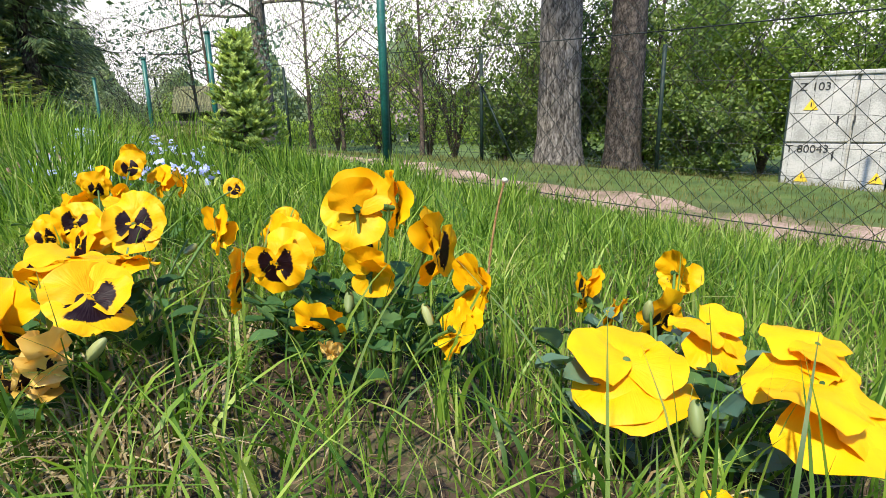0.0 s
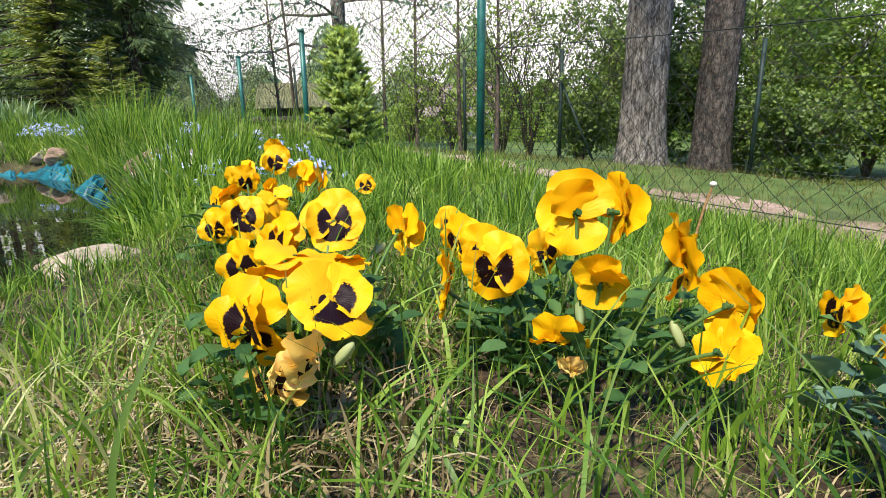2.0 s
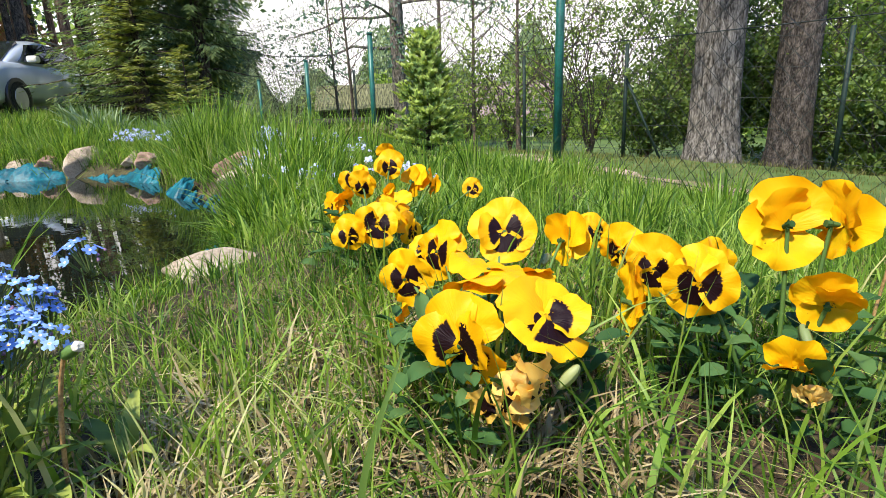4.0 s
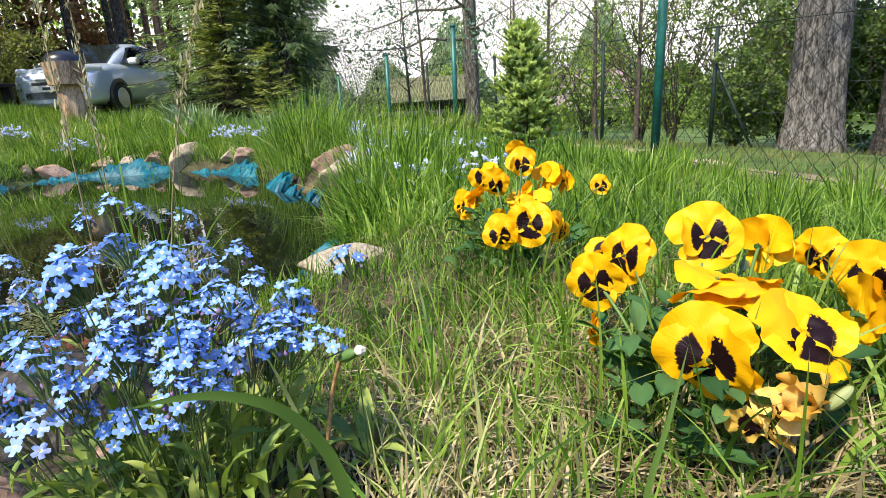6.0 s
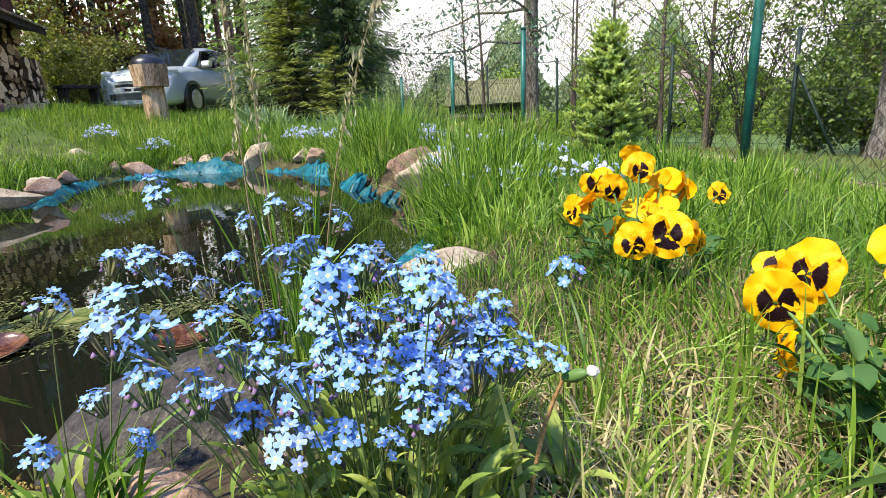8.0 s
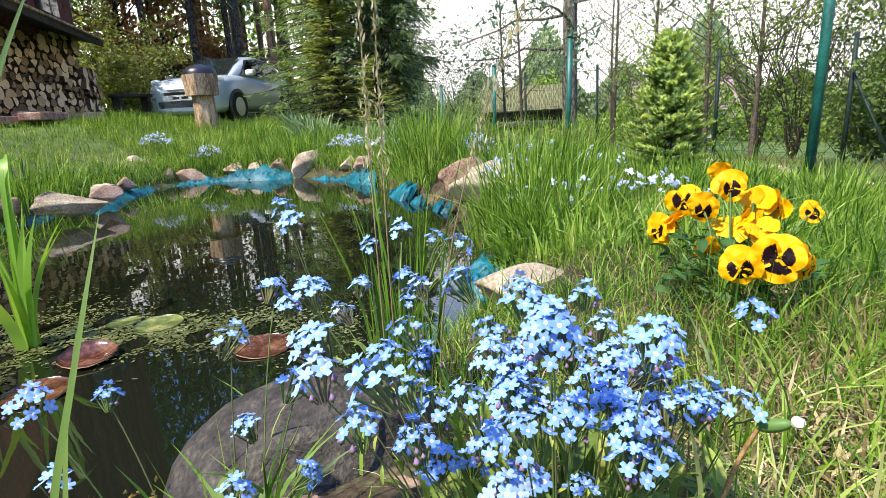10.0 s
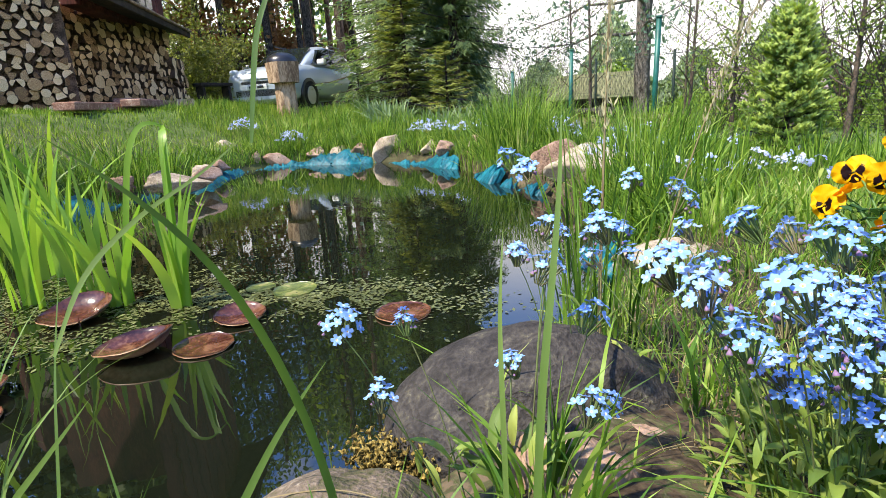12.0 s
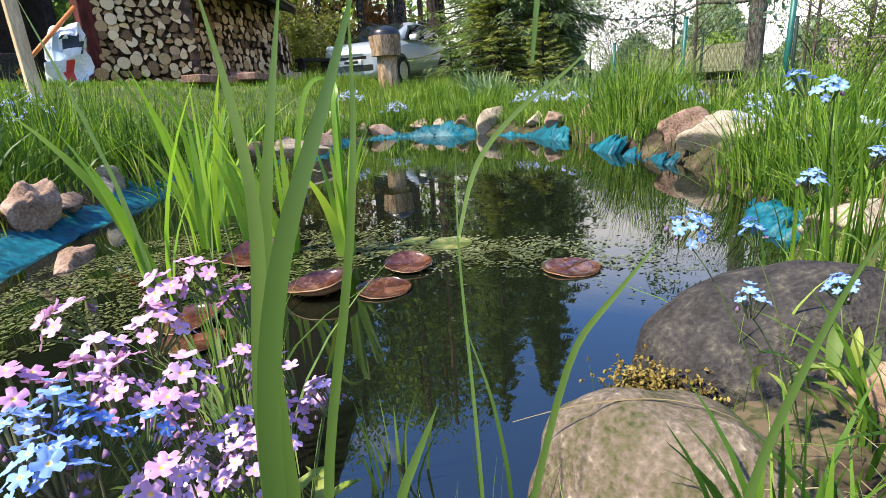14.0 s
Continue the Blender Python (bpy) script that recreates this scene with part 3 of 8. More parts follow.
tagged(new("pond_liner", liner()), "creased teal plastic pond liner folded over the bank", "pond liner")

# ---- stones ----
def stone(place, size, seed, mat, label, turn=0.0, tilt=0.0, flat=0.0, group="", name="stone", rough=0.2, detail=4):
    bm = bmesh.new()
    bmesh.ops.create_icosphere(bm, subdivisions=detail, radius=1)
    off = Vector((seed * 7.3, seed * 3.1, seed * 1.7))
    for v in bm.verts:
        p = v.co.copy()
        k = 1 + rough * 2.2 * noise.noise(p * 0.9 + off) + rough * 0.9 * noise.noise(p * 2.3 + off) + rough * 0.28 * noise.noise(p * 6 + off)
        p = p * k
        # flattened, broken faces
        for j in range(7):
            d = Vector((math.sin(seed * 3.3 + j * 2.1), math.cos(seed * 1.9 + j * 1.7), math.sin(seed + j * 2.9) * 0.8)).normalized()
            over = p.dot(d) - (0.95 - rough * 1.3 - 0.1 * math.sin(seed + j))
            if over > 0 and rough > 0.1:
                p -= d * over * 0.9
        if flat:
            p.z = math.copysign(abs(p.z) ** (1 + flat), p.z)
        v.co = Vector((p.x * size[0], p.y * size[1], p.z * size[2]))
    for f in bm.faces:
        f.smooth = True
    ob = part(name, bm, mat)
    ob.matrix_world = pose(*place, tilt, tilt * 0.4, turn)
    return tagged(ob, label, "stone", group)


ROUND = "stones round the pond"
stone((-0.95, 0.38, -0.055), (0.168, 0.112, 0.112), 1, M_rock_dark, "large dark grey boulder at the water's edge", 42, 0, name="boulder", rough=0.08, detail=5)
stone((-0.99, 0.13, -0.09), (0.128, 0.098, 0.112), 2, M_rock_tan, "rounded mossy tan boulder beside the dark boulder", -35, 4, name="boulder", rough=0.08, detail=5)
stone((-1.105, 0.03, -0.12), (0.07, 0.05, 0.05), 3, M_rock_tan, "small speckled tan stone at the water", 20, name="stone", group=ROUND)
stone((-0.858, 0.255, -0.012), (0.064, 0.048, 0.048), 4, M_rock_pink, "pink stone among forget-me-nots beside the boulder", 20, group=ROUND)
stone((-0.835, 0.33, -0.02), (0.045, 0.035, 0.03), 5, M_rock_pink, "rough pink stone behind the boulder", 70, group=ROUND)
stone((-0.95, 1.02, -0.05), (0.12, 0.08, 0.05), 6, M_rock, "low grey stone with yellow moss", 15, group=ROUND)
stone((-1.0, 1.27, -0.06), (0.06, 0.05, 0.05), 7, M_rock_pink, "small brown stone on the bank", 50, group=ROUND)
# far bank, from the house side round to the willowy grass
for k, (x, y, sx, sy, sz, mt) in enumerate([
        (-4.99, 2.84, 0.1, 0.08, 0.09, M_rock), (-4.69, 2.76, 0.08, 0.07, 0.09, M_rock_pink), (-4.6, 2.82, 0.07, 0.07, 0.08, M_rock_pink), (-4.52, 2.96, 0.17, 0.1, 0.07, M_rock_pink),
        (-4.26, 3.23, 0.11, 0.08, 0.07, M_rock_pink), (-4.07, 3.3, 0.12, 0.08, 0.06, M_rock), (-3.87, 3.34, 0.13, 0.09, 0.07, M_rock_pink), (-3.6, 3.38, 0.15, 0.11, 0.16, M_rock),
        (-3.12, 3.32, 0.13, 0.1, 0.06, M_rock), (-2.93, 3.2, 0.16, 0.1, 0.07, M_rock_pink), (-2.58, 3.08, 0.1, 0.09, 0.12, M_rock_pink)]):
    stone((x, y, float(land(x, y)) - 0.055), (sx * 0.9, sy * 0.9, sz * 0.9), 20 + k, mt, "weathered field stone on the far bank above the liner", 25 + 8 * k, group=ROUND)
for k, (x, y, sx, sy, sz, mt) in enumerate([
        (-1.52, 2.24, 0.2, 0.13, 0.13, M_rock), (-1.78, 2.46, 0.15, 0.1, 0.09, M_rock_pink), (-1.6, 2.55, 0.2, 0.1, 0.07, M_rock),
        (-1.3, 2.2, 0.13, 0.09, 0.08, M_rock_pink), (-1.08, 2.3, 0.1, 0.07, 0.05, M_rock)]):
    stone((x, y, -0.005), (sx, sy, sz), 40 + k, mt, "pale rounded field stone half sunk in the bank", 35 + 25 * k, group=ROUND, tilt=8)
for k, (x, y, sx, sy, sz, mt) in enumerate([
        (-3.85, 1.35, 0.13, 0.09, 0.08, M_rock_pink), (-3.55, 1.5, 0.17, 0.09, 0.06, M_rock), (-3.72, 1.8, 0.1, 0.07, 0.06, M_rock_pink),
        (-2.86, 0.13, 0.13, 0.08, 0.085, M_rock_pink), (-2.86, -0.02, 0.15, 0.09, 0.05, M_rock_pink), (-3.32, 0.46, 0.07, 0.06, 0.085, M_rock),
        (-2.62, -0.25, 0.1, 0.08, 0.06, M_rock), (-2.46, 0.1, 0.1, 0.06, 0.03, M_rock_pink)]):
    z = max(float(ground_z(x, y)[0]), -0.03) if k < 7 else WATER - 0.005
    stone((x, y, z + 0.01), (sx, sy, sz), 60 + k, mt, "angular reddish stone on the house-side bank", 50 * k, group=ROUND, tilt=10, rough=0.3)
for k, (x, y, sx, sy, sz, mt) in enumerate([(-3.0, 0.24, 0.09, 0.05, 0.04, M_rock_pink), (-3.16, 0.4, 0.05, 0.04, 0.05, M_rock), (-3.9, 1.9, 0.1, 0.07, 0.06, M_rock), (-4.25, 2.25, 0.1, 0.08, 0.06, M_rock_pink)]):
    stone((x, y, max(float(ground_z(x, y)[0]), -0.03)), (sx, sy, sz), 90 + k, mt, "small angular stone wedged along the liner", 37 * k, group=ROUND, tilt=6, rough=0.3, detail=3)
# yellow moss between the two boulders
bm = bmesh.new()
for k in range(1500):
    c = Vector((-1.04 + random.gauss(0, 0.022), 0.24 + random.gauss(0, 0.011), -0.045 + random.gauss(0, 0.014)))
    made = bmesh.ops.create_icosphere(bm, subdivisions=1, radius=random.uniform(0.0008, 0.0021))["verts"]
    for v in made:
        v.co = v.co + c + Vector((random.gauss(0, 0.0011), random.gauss(0, 0.0011), random.gauss(0, 0.0011)))
tagged(part("moss", bm, M_moss), "yellow dried moss between the boulders", "moss", kind="stuff")


# ---- grass ----
def scatter(n, x0, x1, y0, y1, shore_gap=0.05, keep=None):
    p = np.stack([rng.uniform(x0, x1, n), rng.uniform(y0, y1, n)], -1)
    ok = from_shore(p[:, 0], p[:, 1]) > shore_gap
    s = (p - FENCE_AT) @ FENCE_OUT
    ok &= (np.abs(s - 2.05) > 0.3 + 0.15 * np.sin(p[:, 0] * 5 + np.sin(p[:, 1] * 9))) | (rng.random(n) < 0.2)
    # the stones and the liner stay clear on the far and house-side bank
    d = from_shore(p[:, 0], p[:, 1])
    ok &= ~((p[:, 0] < -2.0) & (d < 0.14)) & (off_stones(p) | (rng.random(n) < 0.08))
    if keep is not None:
        ok &= keep(p)
    p = p[ok]
    return np.concatenate([p, ground_z(p[:, 0], p[:, 1])[:, None]], 1)


CLEAR = [(-0.865, 0.24, 0.09), (-0.96, 0.37, 0.15), (-1.05, 0.28, 0.1), (-0.99, 0.13, 0.12), (-0.97, 0.27, 0.06), (-1.5, 2.15, 0.26), (-1.75, 2.35, 0.22), (-1.42, 1.95, 0.16), (-1.02, 0.98, 0.15), (-0.93, 0.95, 0.12), (-1.6, 2.5, 0.18)]


def off_stones(p):
    """True where no stone is to stay in view."""
    ok = np.ones(len(p), bool)
    for x, y, r in CLEAR:
        ok &= np.hypot(p[:, 0] - x, p[:, 1] - y) > r
    return ok


def patchy(p, k, seed=0.0):
    return 0.5 + 0.5 * np.sin(p[:, 0] * k + seed + 1.7 * np.sin(p[:, 1] * k * 0.7 + seed)) * np.sin(p[:, 1] * k * 0.9 - seed)


def lawn(name, base, h0, h1, w0, w1, bend, segs, mat, label, droop=0.35):
    n = len(base)
    # taller and thicker in clumps, each clump leaning its own way
    k = 26.0 * 0.05 / max(0.05, h1) + 3
    clump = patchy(base, k, len(name)) * 0.6 + patchy(base, k * 2.3, 2.0 + len(name)) * 0.4
    tall = (rng.beta(2, 2.4, n) * (0.45 + 1.0 * clump)).clip(0, 1.25)
    way = 5 * np.sin(base[:, 0] * k * 0.8 + 1.3) + 4 * np.cos(base[:, 1] * k * 0.7) + rng.normal(0, 1.1, n)
    return stuff(name, blades(base, h0 + (h1 - h0) * tall, rng.uniform(w0, w1, n) * (0.75 + 0.5 * clump), rng.gamma(2.0, bend / 2, n).clip(0, 1.4), way, segs, droop), mat, label, "grass")


# turf at the camera's feet and between the flowers
def turf_keep(p):
    near = (p[:, 1] < -0.35) & (p[:, 0] > -1.0)
    thin = (np.hypot(p[:, 0] + 0.06, p[:, 1] - 0.4) < 0.17) | (np.hypot(p[:, 0] + 0.2, p[:, 1] - 0.42) < 0.1) | (np.hypot(p[:, 0] - 0.17, p[:, 1] - 0.4) < 0.1)
    leafy = (((p[:, 0] + 0.7) / 0.17) ** 2 + ((p[:, 1] - 0.28) / 0.13) ** 2 < 1) | (np.hypot(p[:, 0] + 1.1, p[:, 1] + 0.15) < 0.1)
    return ~near & ~(leafy & (rng.random(len(p)) < 0.85)) & ~(thin & (rng.random(len(p)) < 0.5))


lawn("short_grass", scatter(62000, -1.5, 1.3, -0.3, 1.6, 0.1, turf_keep), 0.02, 0.085, 0.0013, 0.0031, 0.65, 3, M_grass, "short bright green lawn grass between the flowers")
lawn("grass_blades", scatter(6500, -1.3, 1.6, 0.2, 1.7, 0.06, lambda p: turf_keep(p) & ((p[:, 0] > -0.62) | (p[:, 1] > 1.15))), 0.06, 0.17, 0.0017, 0.0037, 0.4, 4, M_grass, "long thin grass blades standing among the pansies")
lawn("meadow_strip", scatter(19000, -1.0, 2.4, 0.75, 3.3, 0.05, lambda p: ((p - FENCE_AT) @ FENCE_OUT < 0.3) & (p[:, 0] > -0.6 + 0 * p[:, 1])), 0.03, 0.12, 0.003, 0.0058, 0.5, 3, M_grass, "uncut green grass in front of the fence")
lawn("bank_grass", scatter(17000, -2.4, -0.3, 1.1, 4.6, 0.07), 0.03, 0.13, 0.004, 0.009, 0.5, 3, M_grass, "uncut grass on the pond bank")
lawn("dry_thatch", scatter(15000, -1.3, 1.0, -0.1, 1.5, 0.1), 0.02, 0.08, 0.001, 0.0024, 1.2, 3, M_straw, "dead straw-coloured grass lying at the roots", droop=0.75)
lawn("straw_patch", scatter(5200, -0.62, -0.2, 0.18, 1.0, 0.1), 0.03, 0.11, 0.002, 0.004, 1.2, 3, M_straw, "flattened pale straw between the flower clumps", droop=0.78)
lawn("far_bank_grass", scatter(26000, -6.0, -2.2, 2.9, 7.0, 0.08), 0.06, 0.2, 0.004, 0.008, 0.3, 2, M_grass_far, "rough grass on the far bank")
lawn("house_lawn", scatter(50000, -9.0, -2.4, -0.8, 4.5, 0.08), 0.025, 0.08, 0.004, 0.009, 0.35, 2, M_grass_far, "lawn rising towards the wood store")
lawn("distant_lawn", scatter(36000, -14, -4, 3, 11, 0.3), 0.02, 0.07, 0.007, 0.014, 0.3, 2, M_grass_far, "lawn in front of the parked car")
M_verge = leaf_mat("verge_grass_blade", [(0.0, (0.05, 0.06, 0.02)), (0.45, (0.12, 0.13, 0.035)), (0.8, (0.2, 0.19, 0.07)), (1.0, (0.3, 0.26, 0.14))], 0.6, 0.3, 0.15)
lawn("verge_grass", scatter(26000, -4, 6, 1.2, 10, 0.3, lambda p: (p - FENCE_AT) @ FENCE_OUT > 0.1), 0.03, 0.11, 0.004, 0.008, 0.5, 2, M_verge, "short grass along the path outside the fence")


def tuft(name, x, y, count, spread, h0, h1, width, mat, label, bend=0.35, segs=5, z=None, out=0.6, category="grass tuft"):
    """A thing: one clump of blades that lean outwards from its middle."""
    a, r = rng.uniform(0, 2 * np.pi, count), spread * np.sqrt(rng.random(count))
    base = np.stack([x + r * np.cos(a), y + r * np.sin(a), np.zeros(count)], -1)
    base[:, 2] = ground_z(base[:, 0], base[:, 1]) if z is None else z
    v, q, t = blades(base, rng.uniform(h0, h1, count), rng.uniform(0.6, 1.1, count) * width, rng.gamma(2.0, bend / 2, count).clip(0, 1.2), a + rng.normal(0, out, count), segs)
    ob = new(name, np_mesh(name, v - np.array([x, y, 0]), q, t, [mat]))
    ob.location = (x, y, 0)
    return tagged(ob, label, category)


TUFTS = "grass tufts round the pond"
M_sedge = leaf_mat("sedge_blade", [(0.0, (0.025, 0.06, 0.012)), (0.5, (0.07, 0.14, 0.022)), (1.0, (0.17, 0.26, 0.045))], 0.45, 0.35)
M_water_grass = leaf_mat("water_grass", [(0.0, (0.09, 0.17, 0.035)), (0.5, (0.22, 0.33, 0.08)), (1.0, (0.42, 0.5, 0.2))], 0.5, 0.35)
for k, (x, y, n, sp, h) in enumerate([(-2.15, 2.78, 420, 0.22, 0.5), (-2.45, 2.95, 200, 0.16, 0.42), (-1.75, 2.75, 200, 0.2, 0.36), (-1.2, 1.75, 420, 0.22, 0.33), (-1.0, 1.45, 260, 0.16, 0.27),
                                      (-1.45, 2.5, 120, 0.12, 0.24), (-1.5, 3.2, 200, 0.25, 0.35)]):
    tagged(tuft("grass_tuft", x, y, n, sp, h * 0.5, h, 0.006, M_grass, "dense upright tuft of long green grass on the bank"), group=TUFTS)
for k, (x, y, n, sp, h) in enumerate([(-3.55, 1.15, 260, 0.3, 0.34), (-3.2, 0.95, 200, 0.2, 0.28), (-3.4, 0.75, 260, 0.25, 0.36), (-3.9, 0.7, 260, 0.3, 0.36), (-4.1, 0.1, 240, 0.3, 0.36), (-3.6, 2.1, 220, 0.25, 0.3), (-4.2, 1.6, 220, 0.3, 0.3), (-3.6, 0.3, 260, 0.3, 0.36), (-3.3, -0.2, 200, 0.3, 0.34), (-4.4, 0.6, 200, 0.35, 0.3), (-4.7, 3.2, 160, 0.3, 0.3), (-3.9, 3.5, 200, 0.3, 0.32)]):
    tagged(tuft("grass_tuft", x, y, n, sp, h * 0.45, h, 0.008, M_grass, "tall green grass tuft on the house-side bank"), group=TUFTS)

for k in range(26):
    x, y = rng.uniform(-1.45, 0.5), rng.uniform(1.15, 3.0)
    h = rng.uniform(0.13, 0.24)
    if from_shore(x, y)[0] < 0.16 or (np.array([x, y]) - FENCE_AT) @ FENCE_OUT > 0 or math.hypot(x + 0.82, y - 2.4) < 0.25 or math.hypot(x + 0.58, y - 0.98) < 0.3:
        continue
    tagged(tuft("grass_tuft", x, y, 80, 0.07, h * 0.5, h, 0.006, M_grass, "small upright tuft of fresh green grass", 0.4), group=TUFTS)

for x, y, n, h in [(-0.86, 0.2, 40, 0.13), (-0.83, 0.12, 40, 0.12), (-0.9, 0.05, 36, 0.12), (-0.8, 0.05, 36, 0.12), (-1.09, 0.05, 22, 0.1), (-1.06, -0.02, 24, 0.12)]:
    tagged(tuft("grass_tuft", x, y, n, 0.035, h * 0.45, h, 0.006, M_grass, "little tuft of grass beside the boulders", 0.6), group=TUFTS)

for x, y, n, h in [(-0.92, 0.5, 22, 0.36), (-0.95, 0.55, 18, 0.32), (-1.0, 0.6, 14, 0.3)]:
    tagged(tuft("grass_tuft", x, y, n, 0.04, h * 0.4, h, 0.0042, M_grass, "slender grass stalks standing at the water's edge", 0.22), group=TUFTS)

for x, y, n, h in [(-1.33, -0.01, 24, 0.33), (-1.4, 0.0, 20, 0.34), (-1.46, 0.02, 16, 0.3), (-1.23, 0.07, 14, 0.12)]:
    tagged(tuft("grass_tuft", x, y, n, 0.035, h * 0.4, h, 0.0042, M_sedge if h < 0.2 else M_water_grass, "slender pale grass stalks standing in the shallow water", 0.25, 6, WATER - 0.02), group=TUFTS)

# tufts that hang over the stones of the far and house-side bank
run = 0.0
for a, b in zip(shore, np.roll(shore, -1, 0)):
    run += math.hypot(*(b - a))
    if run < 0.2 or a[0] > -2.3:
        continue
    run = 0.0
    t = (b - a) / np.hypot(*(b - a))
    for side in (np.array([t[1], -t[0]]), np.array([-t[1], t[0]])):
        x, y = a + side * rng.uniform(0.22, 0.36)
        if from_shore(x, y)[0] > 0.15:
            h = rng.uniform(0.12, 0.26)
            tagged(tuft("grass_tuft", x, y, 46, 0.09, h * 0.4, h, 0.0065, M_grass, "fresh green grass tuft hanging over the bank stones", 0.55), group=TUFTS)

# thick fringe of grass along the pond's far and house side
def fringe(n, gap0, gap1, keep):
    k = rng.integers(0, len(shore), n)
    a, b = shore[k], shore[(k + 1) % len(shore)]
    p = a + (b - a) * rng.random(n)[:, None] + rng.normal(0, 0.16, (n, 2))
    d = from_shore(p[:, 0], p[:, 1])
    p = p[off_stones(p) & (d > np.where(p[:, 0] < -2.0, 0.12, gap0)) & (d < gap1) & keep(p)]
    return np.concatenate([p, ground_z(p[:, 0], p[:, 1])[:, None]], 1)


lawn("fringe_grass", fringe(44000, 0.1, 0.5, lambda p: ((p[:, 0] < -1.9) | (p[:, 1] > 1.2)) & ~((p[:, 1] < 1.2) & (from_shore(p[:, 0], p[:, 1]) < 0.3))), 0.05, 0.18, 0.004, 0.009, 0.55, 3, M_grass, "thick grass hanging over the pond's edge")
lawn("broad_grass", scatter(2600, -1.1, 0.1, 0.15, 1.5, 0.08, lambda p: turf_keep(p) & ~((p[:, 0] < -0.6) & (p[:, 1] > 0.45) & (p[:, 1] < 1.15))), 0.07, 0.2, 0.0025, 0.0052, 0.8, 5, M_grass, "broad soft grass leaves bent over the lawn", 0.5)

for x, y, n in [(-3.15, 0.05, 120), (-3.35, 0.25, 130), (-3.55, 0.5, 130), (-3.2, -0.25, 120), (-3.75, 0.85, 120), (-3.9, 1.2, 110), (-3.65, 0.05, 120), (-4.0, 0.4, 110), (-2.9, -0.4, 100), (-4.15, 0.9, 100)]:
    tagged(tuft("grass_tuft", x, y, n, 0.16, 0.12, 0.3, 0.013, M_sedge, "dark green broad-bladed grass tuft above the liner", 0.6), group=TUFTS)
# grey-green leafy weeds on the far bank
M_weed = leaf_mat("grey_green_leaf", [(0.0, (0.1, 0.16, 0.07)), (0.5, (0.2, 0.28, 0.14)), (1.0, (0.34, 0.42, 0.24))], 0.6, 0.3)
for x, y in [(-4.3, 4.3), (-4.0, 4.8), (-4.7, 4.6), (-3.5, 4.4)]:
    tagged(tuft("weed_clump", x, y, 90, 0.2, 0.16, 0.34, 0.035, M_weed, "clump of broad grey-green weed leaves", 0.5, 5, category="weed"), group="weeds on the far bank")
for x, y, n, h in [(-3.0, 4.2, 240, 0.34), (-4.9, 3.9, 200, 0.3), (-3.7, 4.0, 220, 0.32), (-2.4, 3.6, 260, 0.36), (-5.2, 5.2, 200, 0.32), (-1.7, 4.2, 200, 0.3), (-2.9, 5.4, 200, 0.34)]:
    tagged(tuft("grass_tuft", x, y, n, 0.3, h * 0.4, h, 0.008, M_grass, "loose tuft of long pale green grass"), group=TUFTS)

# reeds standing in the water
REEDS = "reeds in the pond"
for x, y, n, sp, h in [(-1.89, 0.53, 11, 0.022, 0.46), (-2.05, 0.47, 9, 0.03, 0.4), (-2.18, 0.45, 9, 0.035, 0.5), (-2.24, 0.35, 10, 0.04, 0.58), (-2.5, 0.48, 10, 0.05, 0.62), (-2.64, 0.58, 7, 0.05, 0.6), (-1.93, 0.12, 6, 0.025, 0.5)]:
    tagged(tuft("reed_clump", x, y, n, sp, h * 0.55, h, 0.026, M_reed, "bright yellow-green reed blades rising from the water", 0.22, 8, WATER - 0.03, 0.9, "reed"), group=REEDS)


# ---- pansies ----
def petal_mesh(name, width, length, cup, ruffle, seed, droop=0.0, rings=6, segs=24):
    """A broad rounded petal from the throat along +y; z is towards the viewer of the face."""
    ring = [[(0.0, 0.0)]] + [[(i / rings, 2 * math.pi * j / segs) for j in range(segs)] for i in range(1, rings + 1)]
    v, uv, q, t = [], [], [], []
    for row in ring:
        for r, a in row:
            lobe = 1 + 0.05 * noise.noise(Vector((math.cos(a) * 1.5 + seed, math.sin(a) * 1.5, seed))) + 0.012 * math.sin(5 * a + seed)
            x = width * 0.56 * r * lobe * math.sin(a)
            y = 0.46 + 0.54 * r * lobe * math.cos(a)
            # narrowed towards the throat
            x *= 0.45 + 0.55 * min(1.0, max(0.0, (y + 0.08) / 0.42)) ** 0.7
            far = math.hypot(x, y)
            rim = r ** 3
            z = cup * y * y - 0.3 * x * x
            z += ruffle * rim * noise.noise(Vector((math.cos(a) * 1.3 + seed * 5, math.sin(a) * 1.3, seed)))
            z += ruffle * 0.22 * rim * math.sin(a * 6 + seed * 3 + 2 * noise.noise(Vector((a, seed, 1))))
            z += 0.05 * noise.noise(Vector((x * 2.2 + seed, y * 2.2, seed))) - droop * y * y
            v.append((x * length, y * length, z * length))
            uv.append((far, math.atan2(x, max(0.02, y)) / math.pi + 0.5))
    for j in range(segs):
        t.append((0, 1 + (j + 1) % segs, 1 + j))
    for i in range(rings - 1):
        for j in range(segs):
            a, b = 1 + i * segs + j, 1 + i * segs + (j + 1) % segs
            q.append((a, b, b + segs, a + segs))
    # the plain underside, a hair behind the face
    n = len(v)
    thick = [0.012 * (1.1 - min(1, math.hypot(x, y - 0.46 * length) / (0.56 * length))) * length for x, y, z in v]
    v += [(x, y, z - k) for (x, y, z), k in zip(v, thick)]
    uv += uv
    q2 = q + [tuple(k + n for k in f[::-1]) for f in q]
    t2 = t + [tuple(k + n for k in f[::-1]) for f in t]
    me = np_mesh(name, np.array(v), q2, t2, (), uv, smooth=True)
    index = np.array([0] * len(q) + [1] * len(q) + [0] * len(t) + [1] * len(t), np.int32)
    return me, index


